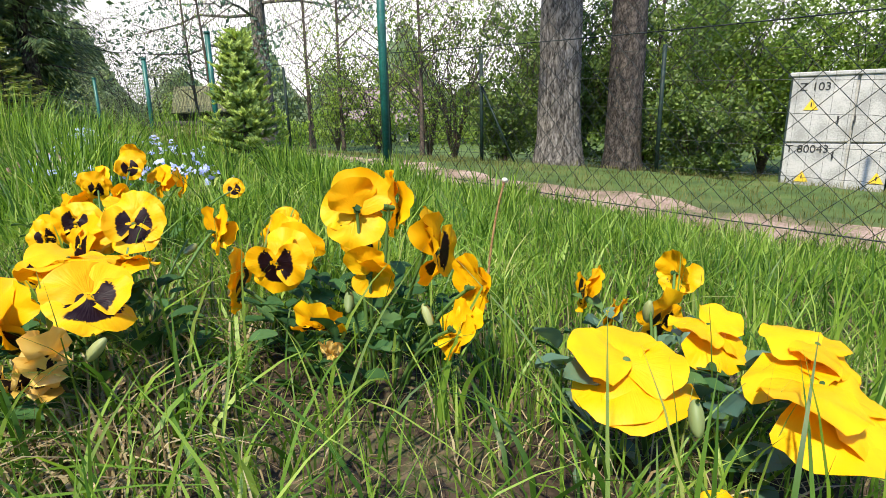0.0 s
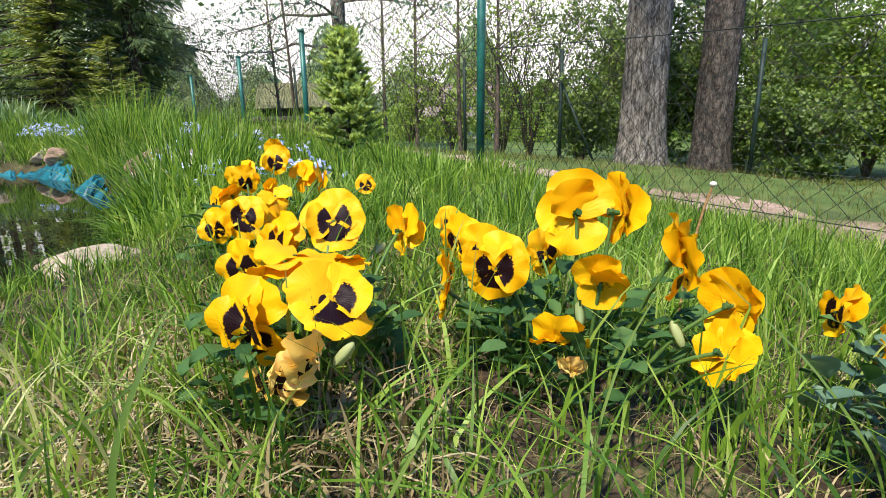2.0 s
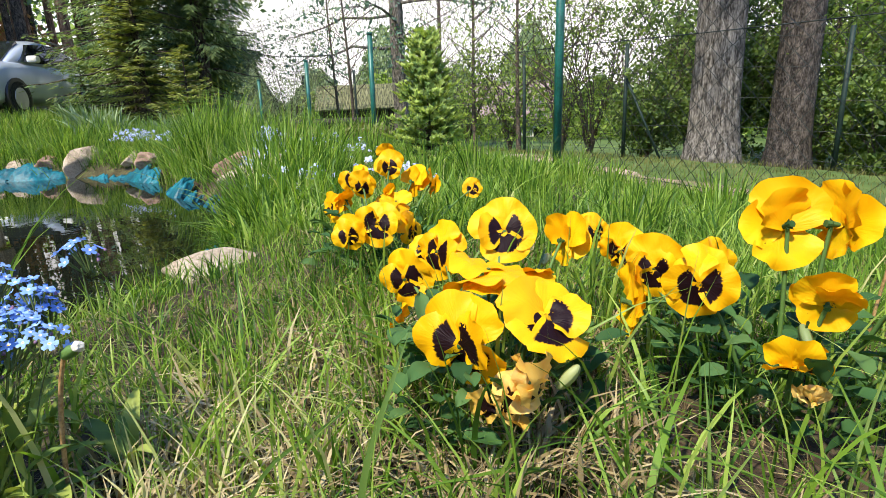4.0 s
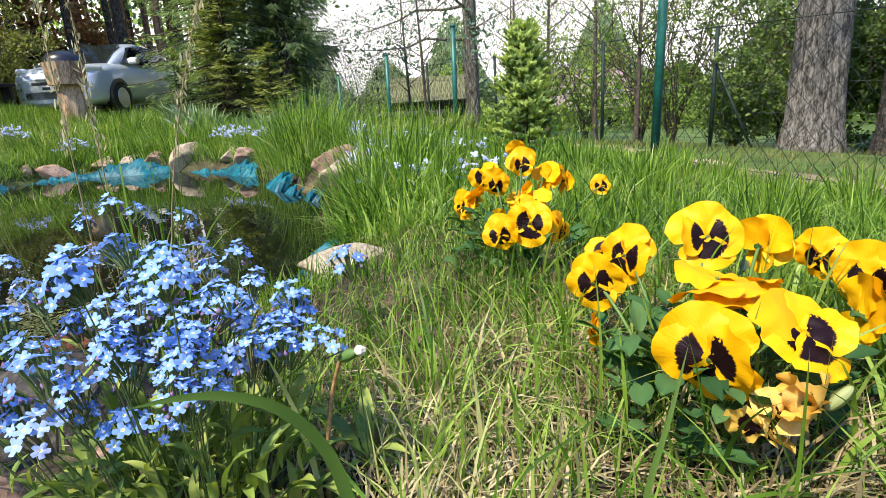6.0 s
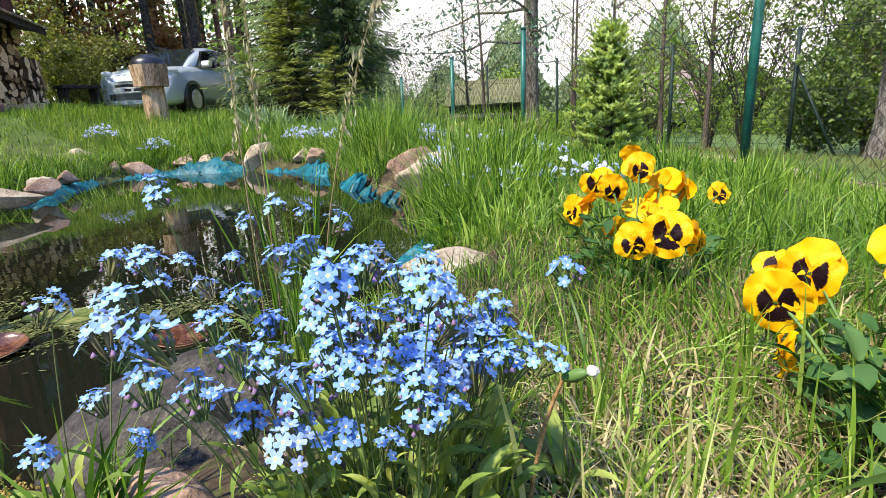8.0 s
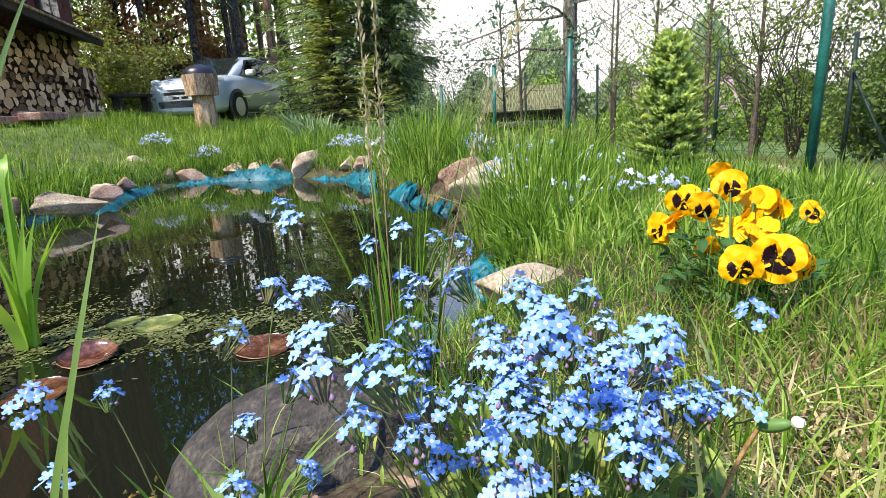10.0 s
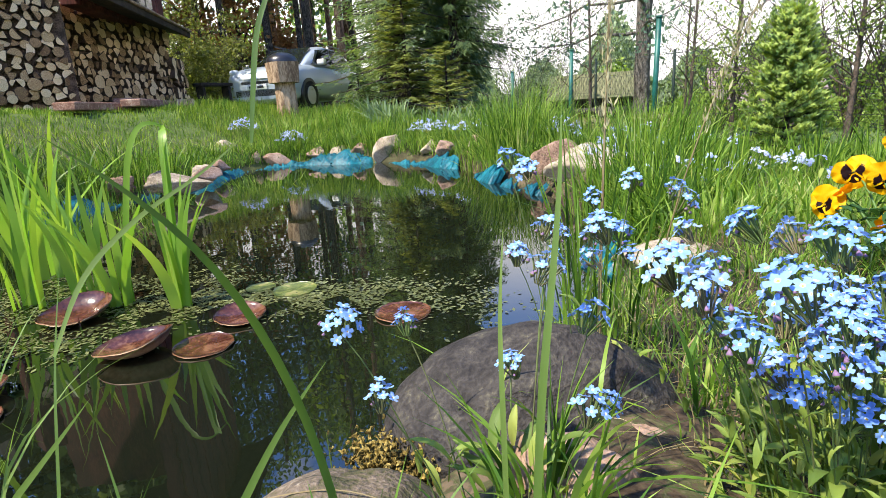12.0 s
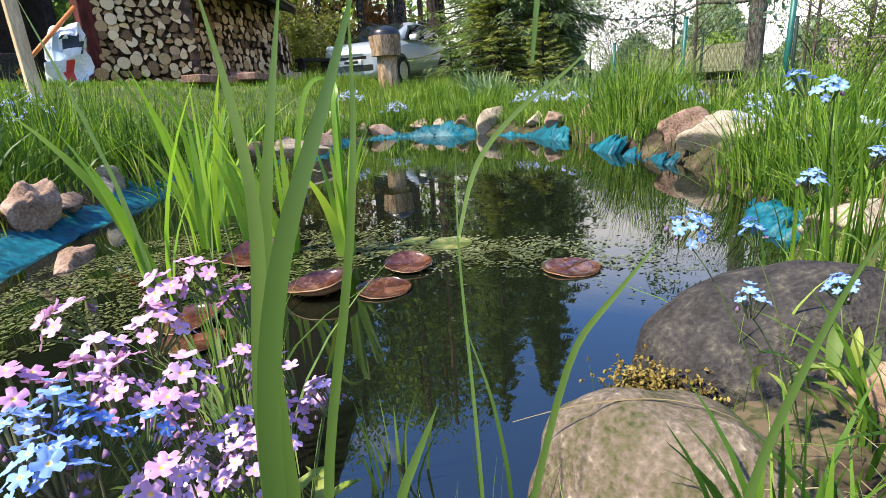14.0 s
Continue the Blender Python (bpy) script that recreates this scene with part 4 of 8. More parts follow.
PETALS = {}
for _k in range(5):
    for _kind, _w, _l, _c in (("back", 1.24, 1.04, -0.14), ("side", 1.06, 0.92, 0.04), ("low", 1.36, 0.9, -0.06)):
        for _s in ("fresh", "plain", "old"):
            _me, _ix = petal_mesh("petal", _w, _l, _c, 0.55 if _s == "old" else 0.27 if _s == "fresh" else 0.2, _k * 3.7 + len(_kind), 0.5 if _s == "old" else 0.0)
            if _s == "plain":
                _me.materials.append(M_petal)
                _me.materials.append(M_petal)
            elif _s == "fresh":
                _me.materials.append({"back": M_petal, "side": M_petal_side, "low": M_petal_low}[_kind])
                _me.materials.append(M_petal)
            else:
                _me.materials.append(M_petal_old if _kind == "back" else M_petal_old_dark)
                _me.materials.append(M_petal_old)
            _me.polygons.foreach_set("material_index", _ix)
            PETALS[_kind, _s, _k] = _me


def leaf_me(name, length, width, mat, scallop=0.0, arch=0.25, seed=0, cols=5, rows=8):
    v, q = [], []
    for i in range(rows + 1):
        r = i / rows
        w = width * (math.sin(math.pi * min(1, r * 0.93 + 0.07)) ** 0.75) * (1 + scallop * math.sin(r * 26))
        for j in range(cols):
            c = j / (cols - 1) * 2 - 1
            v.append((c * w / 2, r * length, length * (arch * math.sin(r * 2.4) - 0.1 * r * r) + 0.18 * width * abs(c) + 0.08 * width * noise.noise(Vector((c * 2, r * 4, seed)))))
    for i in range(rows):
        for j in range(cols - 1):
            a = i * cols + j
            q.append((a, a + 1, a + cols + 1, a + cols))
    return np_mesh(name, np.array(v), q, None, [mat], smooth=True)


def eye_mesh():
    """The throat of a flower, its neck behind, and five pointed sepals."""
    bm = bmesh.new()
    bmesh.ops.create_icosphere(bm, subdivisions=2, radius=0.06)
    for v in bm.verts:
        v.co.z = v.co.z * 0.7 + 0.06
    made = bmesh.ops.create_cone(bm, segments=8, radius1=0.085, radius2=0.05, depth=0.3, cap_ends=True)["verts"]
    bmesh.ops.translate(bm, verts=made, vec=(0, 0, -0.2))
    for k in range(5):
        a = 2 * math.pi * k / 5 + 0.3
        pts = [(0.04, -0.045, -0.2), (0.04, 0.045, -0.2), (0.08, 0.04, -0.25), (0.14, 0.0, -0.28), (0.08, -0.04, -0.25)]
        vs = [bm.verts.new((x * math.cos(a) - y * math.sin(a), x * math.sin(a) + y * math.cos(a), z)) for x, y, z in pts]
        bm.faces.new(vs)
    me = bpy.data.meshes.new("flower")
    bm.to_mesh(me)
    bm.free()
    me.materials.append(M_flower_leaf)
    return me


EYE = eye_mesh()
PANSY_LEAVES = [leaf_me("leaf", 0.036, 0.019, M_flower_leaf, 0.1, 0.2, k) for k in range(4)] + [leaf_me("leaf", 0.028, 0.02, M_flower_leaf, 0.09, 0.1, k) for k in range(3)]
PANSY_LEAVES_BLUE = [leaf_me("leaf", 0.04, 0.026, M_flower_leaf_blue, 0.1, 0.15, k) for k in range(4)]


def bud_mesh():
    """A nodding bud: pale furled petals in pointed sepals."""
    bm = bmesh.new()
    bmesh.ops.create_uvsphere(bm, u_segments=10, v_segments=8, radius=0.0042)
    for v in bm.verts:
        v.co.z = v.co.z * 2.7
        k = 1 + 0.16 * math.sin(5 * math.atan2(v.co.y, v.co.x))
        v.co.x, v.co.y = v.co.x * k, v.co.y * k
    for f in bm.faces:
        f.smooth = True
    me = bpy.data.meshes.new("bud")
    bm.to_mesh(me)
    bm.free()
    me.materials.append(M_pale_bud)
    return me


M_pale_bud = leaf_mat("pale_bud", [(0.0, (0.14, 0.2, 0.07)), (0.5, (0.28, 0.34, 0.13)), (1.0, (0.46, 0.46, 0.2))], 0.5, 0.3, by_object=True)
BUD = bud_mesh()


def stem_obj(a, b, radius, parent, mat, bow=0.25, name="stem"):
    """A bowed stem between two places, in the parent's space."""
    a, b = Vector(a), Vector(b)
    mid = a.lerp(b, 0.55) + Vector(((b.x - a.x) * -bow, (b.y - a.y) * -bow, abs(b.z - a.z) * 0.12))
    t = np.linspace(0, 1, 7)[:, None]
    p = (1 - t) ** 2 * np.array(a) + 2 * t * (1 - t) * np.array(mid) + t**2 * np.array(b)
    v, q = tube_np(p, np.linspace(radius, radius * 0.75, 7), 6)
    return part_me(name, np_mesh(name, v, q, None, [mat], smooth=True), None, parent)


def pansy(x, y, label, flowers, leaves=26, spread=0.07, foliage=None, buds=()):
    """flowers: rows of x, y, z, the way it faces (0 is +x, 90 is +y), how far it looks up, its width; then 1 for a withered one, and its roll."""
    base = spot(x, y)
    plant = thing("pansy_plant", base, label, "pansy", "pansies in the flower bed")
    for row in flowers:
        fx, fy, fz, az, el, wide = row[:6]
        state = "old" if len(row) > 6 and row[6] == 1 else "fresh"
        plain = len(row) > 6 and row[6] == 2
        roll = row[7] if len(row) > 7 else random.gauss(0, 9)
        at = Vector((fx, fy, fz)) - Vector(base)
        zax = Vector((math.cos(radians(az)) * math.cos(radians(el)), math.sin(radians(az)) * math.cos(radians(el)), math.sin(radians(el)))).normalized()
        upv = Vector((0, 0, 1)) if abs(zax.z) < 0.97 else Vector((math.cos(radians(az)), math.sin(radians(az)), 0)) * -1
        xax = upv.cross(zax).normalized()
        yax = zax.cross(xax)
        m = Matrix((xax, yax, zax)).transposed().to_4x4()
        flower = part_me("flower", EYE, None, plant)
        flower.matrix_local = Matrix.Translation(at) @ m @ pose(0, 0, 0, 0, 0, roll) @ Matrix.Scale(wide * 0.6, 4)
        # upper pair behind, then the side pair, then the lip
        fold_all = random.gauss(0, 6)
        for kind, turn, lift in (("back", 30, -0.05), ("back", -30, -0.1), ("side", 84, 0.02), ("side", -84, 0.05), ("low", 180, 0.08)):
            if state == "old" and kind == "back" and random.random() < 0.4:
                continue
            p = part_me("petal", PETALS[kind, "plain" if plain else state, random.randrange(5)], None, flower)
            sc = random.uniform(0.86, 1.1)
            fold = random.gauss(0, 10) + fold_all + (random.uniform(-60, 10) if state == "old" else {"back": -6, "side": 4, "low": -8}[kind])
            p.matrix_local = Matrix.Translation((0, 0, lift)) @ pose(0, 0, 0, 0, 0, turn + random.gauss(0, 6)) @ pose(0, 0, 0, fold, random.gauss(0, 8)) @ Matrix.Diagonal((sc * random.uniform(0.9, 1.12), sc, sc, 1))
        neck = at - zax * wide * 0.13
        root = Vector(((at.x) * 0.35, (at.y) * 0.35, 0.0))
        stem_obj(root, neck, 0.0022, plant, M_stem, 0.2)
    for bx, by, bz in buds:
        at = Vector((bx, by, bz)) - Vector(base)
        bud = part_me("bud", BUD, None, plant, "pale furled bud")
        bud.matrix_local = pose(*at, 150 + random.gauss(0, 20), random.gauss(0, 20), random.uniform(0, 360))
        stem_obj((at.x * 0.4, at.y * 0.4, 0), at + Vector((0, 0, 0.012)), 0.0016, plant, M_stem, 0.2)
    for k in range(leaves):
        a, r = random.uniform(0, 2 * math.pi), spread * math.sqrt(random.random())
        p = part_me("leaf", random.choice(foliage or PANSY_LEAVES), None, plant)
        sc = random.uniform(0.55, 1.0)
        p.matrix_local = pose(r * math.cos(a), r * math.sin(a), random.uniform(0.004, 0.09), random.uniform(-15, 45), random.gauss(0, 15), math.degrees(a) - 90 + random.gauss(0, 45)) @ Matrix.Scale(sc, 4)
    return plant


random.seed(5)
pansy(-0.08, 0.55, "yellow pansy plant with dark-faced flowers in full bloom", [
    (-0.16, 0.531, 0.12, -94, 4, 0.055), (-0.09, 0.57, 0.158, 112, -26, 0.062), (-0.048, 0.563, 0.162, 10, -8, 0.062), (-0.012, 0.5, 0.134, -28, -4, 0.066),
    (0.022, 0.482, 0.106, 25, -12, 0.05), (0.004, 0.448, 0.08, 12, -42, 0.044), (-0.11, 0.463, 0.082, -100, -58, 0.04), (-0.098, 0.46, 0.058, -70, -70, 0.024, 1),
    (-0.105, 0.69, 0.09, -45, 6, 0.05), (-0.206, 0.556, 0.092, 14, -16, 0.056), (-0.205, 0.682, 0.105, -118, 8, 0.05), (-0.174, 0.65, 0.096, -122, 2, 0.056),
    (-0.225, 0.8, 0.1, -60, 12, 0.042), (-0.07, 0.52, 0.112, 70, 25, 0.046)], 150, 0.1, None, [(-0.02, 0.475, 0.085), (-0.09, 0.5, 0.09)])
pansy(-0.33, 0.5, "yellow pansy plant with large dark-blotched faces and one withering flower", [
    (-0.34, 0.43, 0.103, -114, 2, 0.066), (-0.281, 0.448, 0.118, -44, 40, 0.06), (-0.328, 0.5, 0.136, 90, 84, 0.06, 2), (-0.427, 0.593, 0.097, -106, 2, 0.056),
    (-0.325, 0.6, 0.146, -62, 20, 0.062), (-0.264, 0.658, 0.122, 40, -14, 0.05), (-0.397, 0.621, 0.119, -118, 16, 0.054), (-0.417, 0.66, 0.112, -100, 40, 0.046),
    (-0.31, 0.398, 0.072, -110, -14, 0.046, 1), (-0.284, 0.402, 0.088, 10, -40, 0.036, 1), (-0.425, 0.552, 0.062, 180, -10, 0.038), (-0.3, 0.535, 0.126, 60, 82, 0.05, 2)],
    150, 0.09, None, [(-0.265, 0.42, 0.088), (-0.285, 0.63, 0.11)])
pansy(-0.58, 0.94, "yellow pansy plant with many small dark-faced flowers", [
    (-0.589, 1.075, 0.16, -76, 4, 0.052), (-0.606, 1.13, 0.176, 80, 5, 0.042), (-0.666, 1.085, 0.135, -122, 5, 0.056), (-0.63, 1.028, 0.129, -95, -6, 0.046),
    (-0.703, 1.047, 0.085, -126, 10, 0.05), (-0.68, 1.06, 0.1, 150, 20, 0.042, 2), (-0.621, 0.98, 0.066, -60, -36, 0.042, 2), (-0.574, 0.806, 0.09, -92, 0, 0.05), (-0.529, 0.812, 0.107, -80, 6, 0.06),
    (-0.488, 0.85, 0.087, -22, 0, 0.05), (-0.589, 1.05, 0.1, -90, 52, 0.055, 2), (-0.548, 1.1, 0.126, 62, -16, 0.06, 2), (-0.51, 1.112, 0.12, 22, -12, 0.052, 2),
    (-0.545, 0.96, 0.112, -60, 55, 0.054, 2), (-0.575, 0.99, 0.115, 170, 30, 0.045, 2), (-0.45, 1.21, 0.095, -62, 15, 0.042)], 150, 0.115)
pansy(0.17, 0.44, "yellow pansy plant with broad upturned flowers and blue-green leaves", [
    (0.116, 0.382, 0.084, -84, 72, 0.08, 2, 174), (0.217, 0.335, 0.088, -74, 82, 0.08, 2, 188), (0.2, 0.44, 0.083, -40, 70, 0.058, 2, 170), (0.196, 0.519, 0.056, -58, -18, 0.05),
    (0.262, 0.63, 0.064, 18, -20, 0.05), (0.13, 0.54, 0.08, 175, 18, 0.044), (0.146, 0.503, 0.068, 150, 5, 0.034), (0.145, 0.285, 0.036, -70, 55, 0.05, 2, 170), (0.235, 0.37, 0.098, -30, 70, 0.056, 2, 180)],
    130, 0.09, PANSY_LEAVES_BLUE + PANSY_LEAVES[:2], [(0.143, 0.334, 0.071), (0.165, 0.47, 0.085)])

# ---- forget-me-nots ----
M_dark_stem = leaf_mat("dark_stem", [(0.0, (0.07, 0.1, 0.03)), (0.5, (0.12, 0.18, 0.05)), (1.0, (0.16, 0.11, 0.07))], 0.6, 0.1, by_object=True)


def floret_arrays(n, radius, spread, up, rnd, mats=2):
    """A dome of little five-petalled flowers: petals with material 0, eyes with material 1."""
    v, t, mi = [], [], []
    for k in range(n):
        a, r = rnd.uniform(0, 2 * math.pi), spread * math.sqrt(rnd.random())
        c = Vector((r * math.cos(a), r * math.sin(a), up * (1 - (r / spread) ** 2) + rnd.gauss(0, 0.0012)))
        zax = Vector((c.x * 30 * 0.9, c.y * 30 * 0.9, 1 + rnd.gauss(0, 0.15))).normalized()
        xax = zax.orthogonal().normalized()
        yax = zax.cross(xax)
        size, spin = radius * rnd.uniform(0.75, 1.15), rnd.uniform(0, 6.28)
        for j in range(5):
            m = spin + j * 2 * math.pi / 5
            o = len(v)
            for rr, da, h in ((0.12, 0, 0), (0.5, -0.62, 0.1), (0.9, -0.5, 0.13), (1.05, 0.0, 0.06), (0.9, 0.5, 0.13), (0.5, 0.62, 0.1)):
                v.append(tuple(c + (xax * math.cos(m + da) + yax * math.sin(m + da)) * size * rr + zax * size * h))
            t += [(o, o + 1, o + 2), (o, o + 2, o + 3), (o, o + 3, o + 4), (o, o + 4, o + 5)]
            mi += [0] * 4
        o = len(v)
        for j in range(5):
            m = spin + j * 2 * math.pi / 5
            v.append(tuple(c + (xax * math.cos(m) + yax * math.sin(m)) * size * 0.2 + zax * size * 0.16))
        t += [(o, o + 1, o + 2), (o, o + 2, o + 3), (o, o + 3, o + 4)]
        mi += [1] * 3
    return np.array(v), np.array(t), np.array(mi, np.int32)


def cluster_mesh(mat, n, seed, radius=0.005, spread=0.0115):
    v, t, mi = floret_arrays(n, radius, spread, 0.008, random.Random(seed))
    me = np_mesh("blossom", v, None, t, [mat, M_eye])
    me.polygons.foreach_set("material_index", mi)
    return me


M_ring = material("pale_floret_throat", (0.46, 0.56, 0.84), 0.6)[0]
M_ring_pink = material("orange_floret_throat", (0.78, 0.36, 0.34), 0.6)[0]


def head_mesh(mat, n, seed, radius=0.0056, spread=0.0125):
    """A flat-topped head: round five-lobed florets on short stalks, with a pale throat, a yellow eye and a few tight buds at the side."""
    rnd = random.Random(seed)
    v, q, t, mq, mt = [], [], [], [], []
    segs, rings = 20, (0.13, 0.23, 0.62, 1.0)
    for k in range(n):
        r, a = spread * math.sqrt((k + 0.35) / n), k * 2.4 + seed
        c = Vector((r * math.cos(a), r * math.sin(a), 0.0115 * (1 - (r / spread) ** 2) + rnd.gauss(0, 0.0016)))
        zax = Vector((c.x * 85 + rnd.gauss(0, 0.2), c.y * 85 + rnd.gauss(0, 0.2), 1)).normalized()
        xax = zax.orthogonal().normalized()
        yax = zax.cross(xax)
        size, spin, cup = radius * rnd.uniform(0.8, 1.12), rnd.uniform(0, 6.28), rnd.uniform(-0.05, 0.22)
        o = len(v)
        v.append(tuple(c - zax * size * 0.06))
        for ring in rings:
            for j in range(segs):
                b = 2 * math.pi * j / segs
                lobe = 1 - 0.45 * (1 - abs(math.cos(2.5 * b))) ** 2.4 * max(0, (ring - 0.25) / 0.75)
                rr = ring * lobe
                h = 0.02 if ring < 0.2 else (0.1 if ring < 0.4 else cup * rr + 0.07 * math.cos(5 * b) * ring + 0.04 * rnd.gauss(0, 1))
                v.append(tuple(c + (xax * math.cos(b + spin) + yax * math.sin(b + spin)) * size * rr + zax * size * h))
        for j in range(segs):
            m = (j + 1) % segs
            t.append((o, o + 1 + j, o + 1 + m))
            mt.append(1)
            for i in range(3):
                p = o + 1 + i * segs
                q.append((p + j, p + segs + j, p + segs + m, p + m))
                mq.append(2 if i == 0 else 0)
        w = len(v)
        for p, k2 in ((Vector((c.x * 0.25, c.y * 0.25, -0.012)), 0.0005), (c - zax * size * 0.12, 0.0009)):
            for j in range(3):
                v.append((p.x + k2 * math.cos(j * 2.1), p.y + k2 * math.sin(j * 2.1), p.z))
        for j in range(3):
            q.append((w + j, w + (j + 1) % 3, w + 3 + (j + 1) % 3, w + 3 + j))
            mq.append(3)
    for k in range(rnd.randrange(2, 6)):
        a, r = seed + rnd.gauss(0, 0.7), spread * rnd.uniform(0.5, 1.15)
        c, b = Vector((r * math.cos(a), r * math.sin(a), rnd.uniform(-0.008, 0.001))), 0.0016 * rnd.uniform(0.8, 1.4)
        o = len(v)
        v += [tuple(c + Vector(d) * b) for d in ((1, 0, 0), (0, 1, 0), (-1, 0, 0), (0, -1, 0), (0, 0, 1.5), (0, 0, -1.3))]
        for j in range(4):
            t += [(o + j, o + (j + 1) % 4, o + 4), (o + (j + 1) % 4, o + j, o + 5)]
            mt += [4, 3]
    me = np_mesh("blossom", np.array(v), q, t, [mat, M_eye, M_ring if mat is M_blue else M_ring_pink, M_dark_stem, M_bud], smooth=True)
    me.polygons.foreach_set("material_index", np.array(mq + mt, np.int32))
    return me


BLUE = [head_mesh(M_blue, 9 + k % 7, k, 0.0046 - 0.0003 * (k % 3), 0.0105 + 0.001 * (k % 4)) for k in range(10)]
PALE = [cluster_mesh(M_blue_pale, 6 + k % 4, 20 + k) for k in range(4)]
PINK = [head_mesh(M_pink, 7 + k % 3, 50 + k, 0.0052, 0.0115) for k in range(6)]
SOFT = [leaf_me("leaf", 0.03 + 0.005 * k, 0.0066 + 0.0012 * k, M_blue_leaf, 0.0, 0.2 + 0.05 * k, k, rows=6, cols=4) for k in range(4)]


def blossom(plant, kinds, top, root, head=1.0, radius=0.0006, leafy=3):
    """One head on its stem, with narrow leaves up to half-way; places are in the plant's space."""
    c = part_me("blossom", random.choice(kinds), None, plant)
    out = Vector((top.x - root.x, top.y - root.y, 0))
    tilt = Matrix.Rotation(min(0.5, out.length * 4), 4, Vector((-out.y, out.x, 0)).normalized()) if out.length > 0.004 else Matrix.Identity(4)
    c.matrix_local = Matrix.Translation(top) @ tilt @ pose(0, 0, 0, random.gauss(8, 13), random.gauss(0, 13), random.uniform(0, 360)) @ Matrix.Scale(random.uniform(0.8, 1.15) * head, 4)
    stem_obj(root, top - Vector((0, 0, 0.008)), radius, plant, M_dark_stem, 0.12)
    for high in (0.2, 0.42, 0.62)[:leafy]:
        leaf = part_me("leaf", random.choice(SOFT), None, plant)
        leaf.matrix_local = Matrix.Translation(root.lerp(top, high + random.uniform(-0.08, 0.08))) @ pose(0, 0, 0, random.uniform(25, 70), 0, random.uniform(0, 360)) @ Matrix.Scale(random.uniform(0.9, 1.3) * (0.95 - high), 4)


def forget_me_not(x, y, heads, rx, ry, low, high, label, kinds=BLUE, leaves=40, lean=(0, 0), group="forget-me-nots round the pond", dome=0.5, head=1.0, at=(), leafy=0.85):
    """A clump: heads at the places in at, and so many more by chance over an ellipse."""
    base = spot(x, y)
    plant = thing("forget_me_not", base, label, "forget-me-not", group)
    for hx, hy, hz in at:
        top = Vector((hx, hy, hz)) - Vector(base)
        blossom(plant, kinds, top, Vector((top.x * 0.45, top.y * 0.45, -0.01)), head, leafy=3 if leaves > 20 else 1)
    for k in range(heads):
        a, r = random.uniform(0, 2 * math.pi), math.sqrt(random.random())
        dx, dy = rx * r * math.cos(a), ry * r * math.sin(a)
        h = low + (high - low) * (1 - dome * r * r) * random.uniform(0.4, 1.0)
        top = Vector((dx + lean[0] * h, dy + lean[1] * h, h))
        if kinds is PALE:
            c = part_me("blossom", random.choice(kinds), None, plant)
            c.matrix_local = Matrix.Translation(top) @ pose(0, 0, 0, random.gauss(22, 32), random.gauss(0, 32), 0) @ pose(0, 0, 0, 0, 0, random.uniform(0, 360)) @ Matrix.Scale(random.uniform(0.6, 1.25) * head, 4)
            stem_obj((dx * 0.75, dy * 0.75, -0.01), top - Vector((0, 0, 0.003)), 0.0006, plant, M_dark_stem, 0.12)
        else:
            blossom(plant, kinds, top, Vector((dx * 0.6, dy * 0.6, -0.01)), head)
    for k in range(leaves):
        a, r = random.uniform(0, 2 * math.pi), math.sqrt(random.random())
        p = part_me("leaf", random.choice(SOFT), None, plant)
        p.matrix_local = pose(rx * r * math.cos(a) * leafy, ry * r * math.sin(a) * leafy, random.uniform(0.0, 0.85) * low, random.uniform(5, 70), 0, math.degrees(a) - 90 + random.gauss(0, 40)) @ Matrix.Scale(random.uniform(0.6, 1.2), 4)
    return plant


random.seed(11)
forget_me_not(-0.68, 0.3, 34, 0.11, 0.09, 0.09, 0.19, "sprawling sky-blue forget-me-not clump beside the dark boulder", leaves=280, head=1.1, at=[
    (-0.784, 0.295, 0.17), (-0.881, 0.348, 0.152), (-0.788, 0.325, 0.139), (-0.663, 0.236, 0.209), (-0.714, 0.339, 0.186), (-0.707, 0.376, 0.166), (-0.683, 0.382, 0.18), (-0.669, 0.378, 0.159),
    (-0.63, 0.308, 0.164), (-0.645, 0.285, 0.157), (-0.667, 0.285, 0.129), (-0.692, 0.3, 0.137), (-0.713, 0.294, 0.129), (-0.669, 0.211, 0.169), (-0.718, 0.258, 0.112), (-0.692, 0.266, 0.1),
    (-0.657, 0.266, 0.104), (-0.626, 0.331, 0.12), (-0.601, 0.331, 0.134), (-0.629, 0.367, 0.154), (-0.706, 0.305, 0.158), (-0.731, 0.234, 0.123), (-0.766, 0.265, 0.143), (-0.789, 0.273, 0.16),
    (-0.852, 0.279, 0.197), (-0.795, 0.218, 0.192), (-0.773, 0.193, 0.189), (-0.736, 0.191, 0.193), (-0.75, 0.195, 0.165), (-0.719, 0.197, 0.162), (-0.667, 0.242, 0.211), (-0.62, 0.256, 0.206),
    (-0.629, 0.301, 0.178), (-0.629, 0.268, 0.132), (-0.604, 0.315, 0.145), (-0.658, 0.294, 0.151), (-0.62, 0.263, 0.135), (-0.767, 0.349, 0.19), (-0.81, 0.36, 0.18), (-0.74, 0.4, 0.17)])
forget_me_not(-0.91, 0.43, 2, 0.05, 0.05, 0.12, 0.2, "tall thin sky-blue forget-me-not stems at the water", leaves=12, at=[
    (-0.958, 0.379, 0.224), (-0.91, 0.433, 0.189), (-0.876, 0.44, 0.207), (-0.833, 0.431, 0.202), (-0.835, 0.485, 0.182), (-0.916, 0.359, 0.17), (-0.985, 0.399, 0.231), (-0.96, 0.363, 0.145), (-0.9, 0.4, 0.16)])
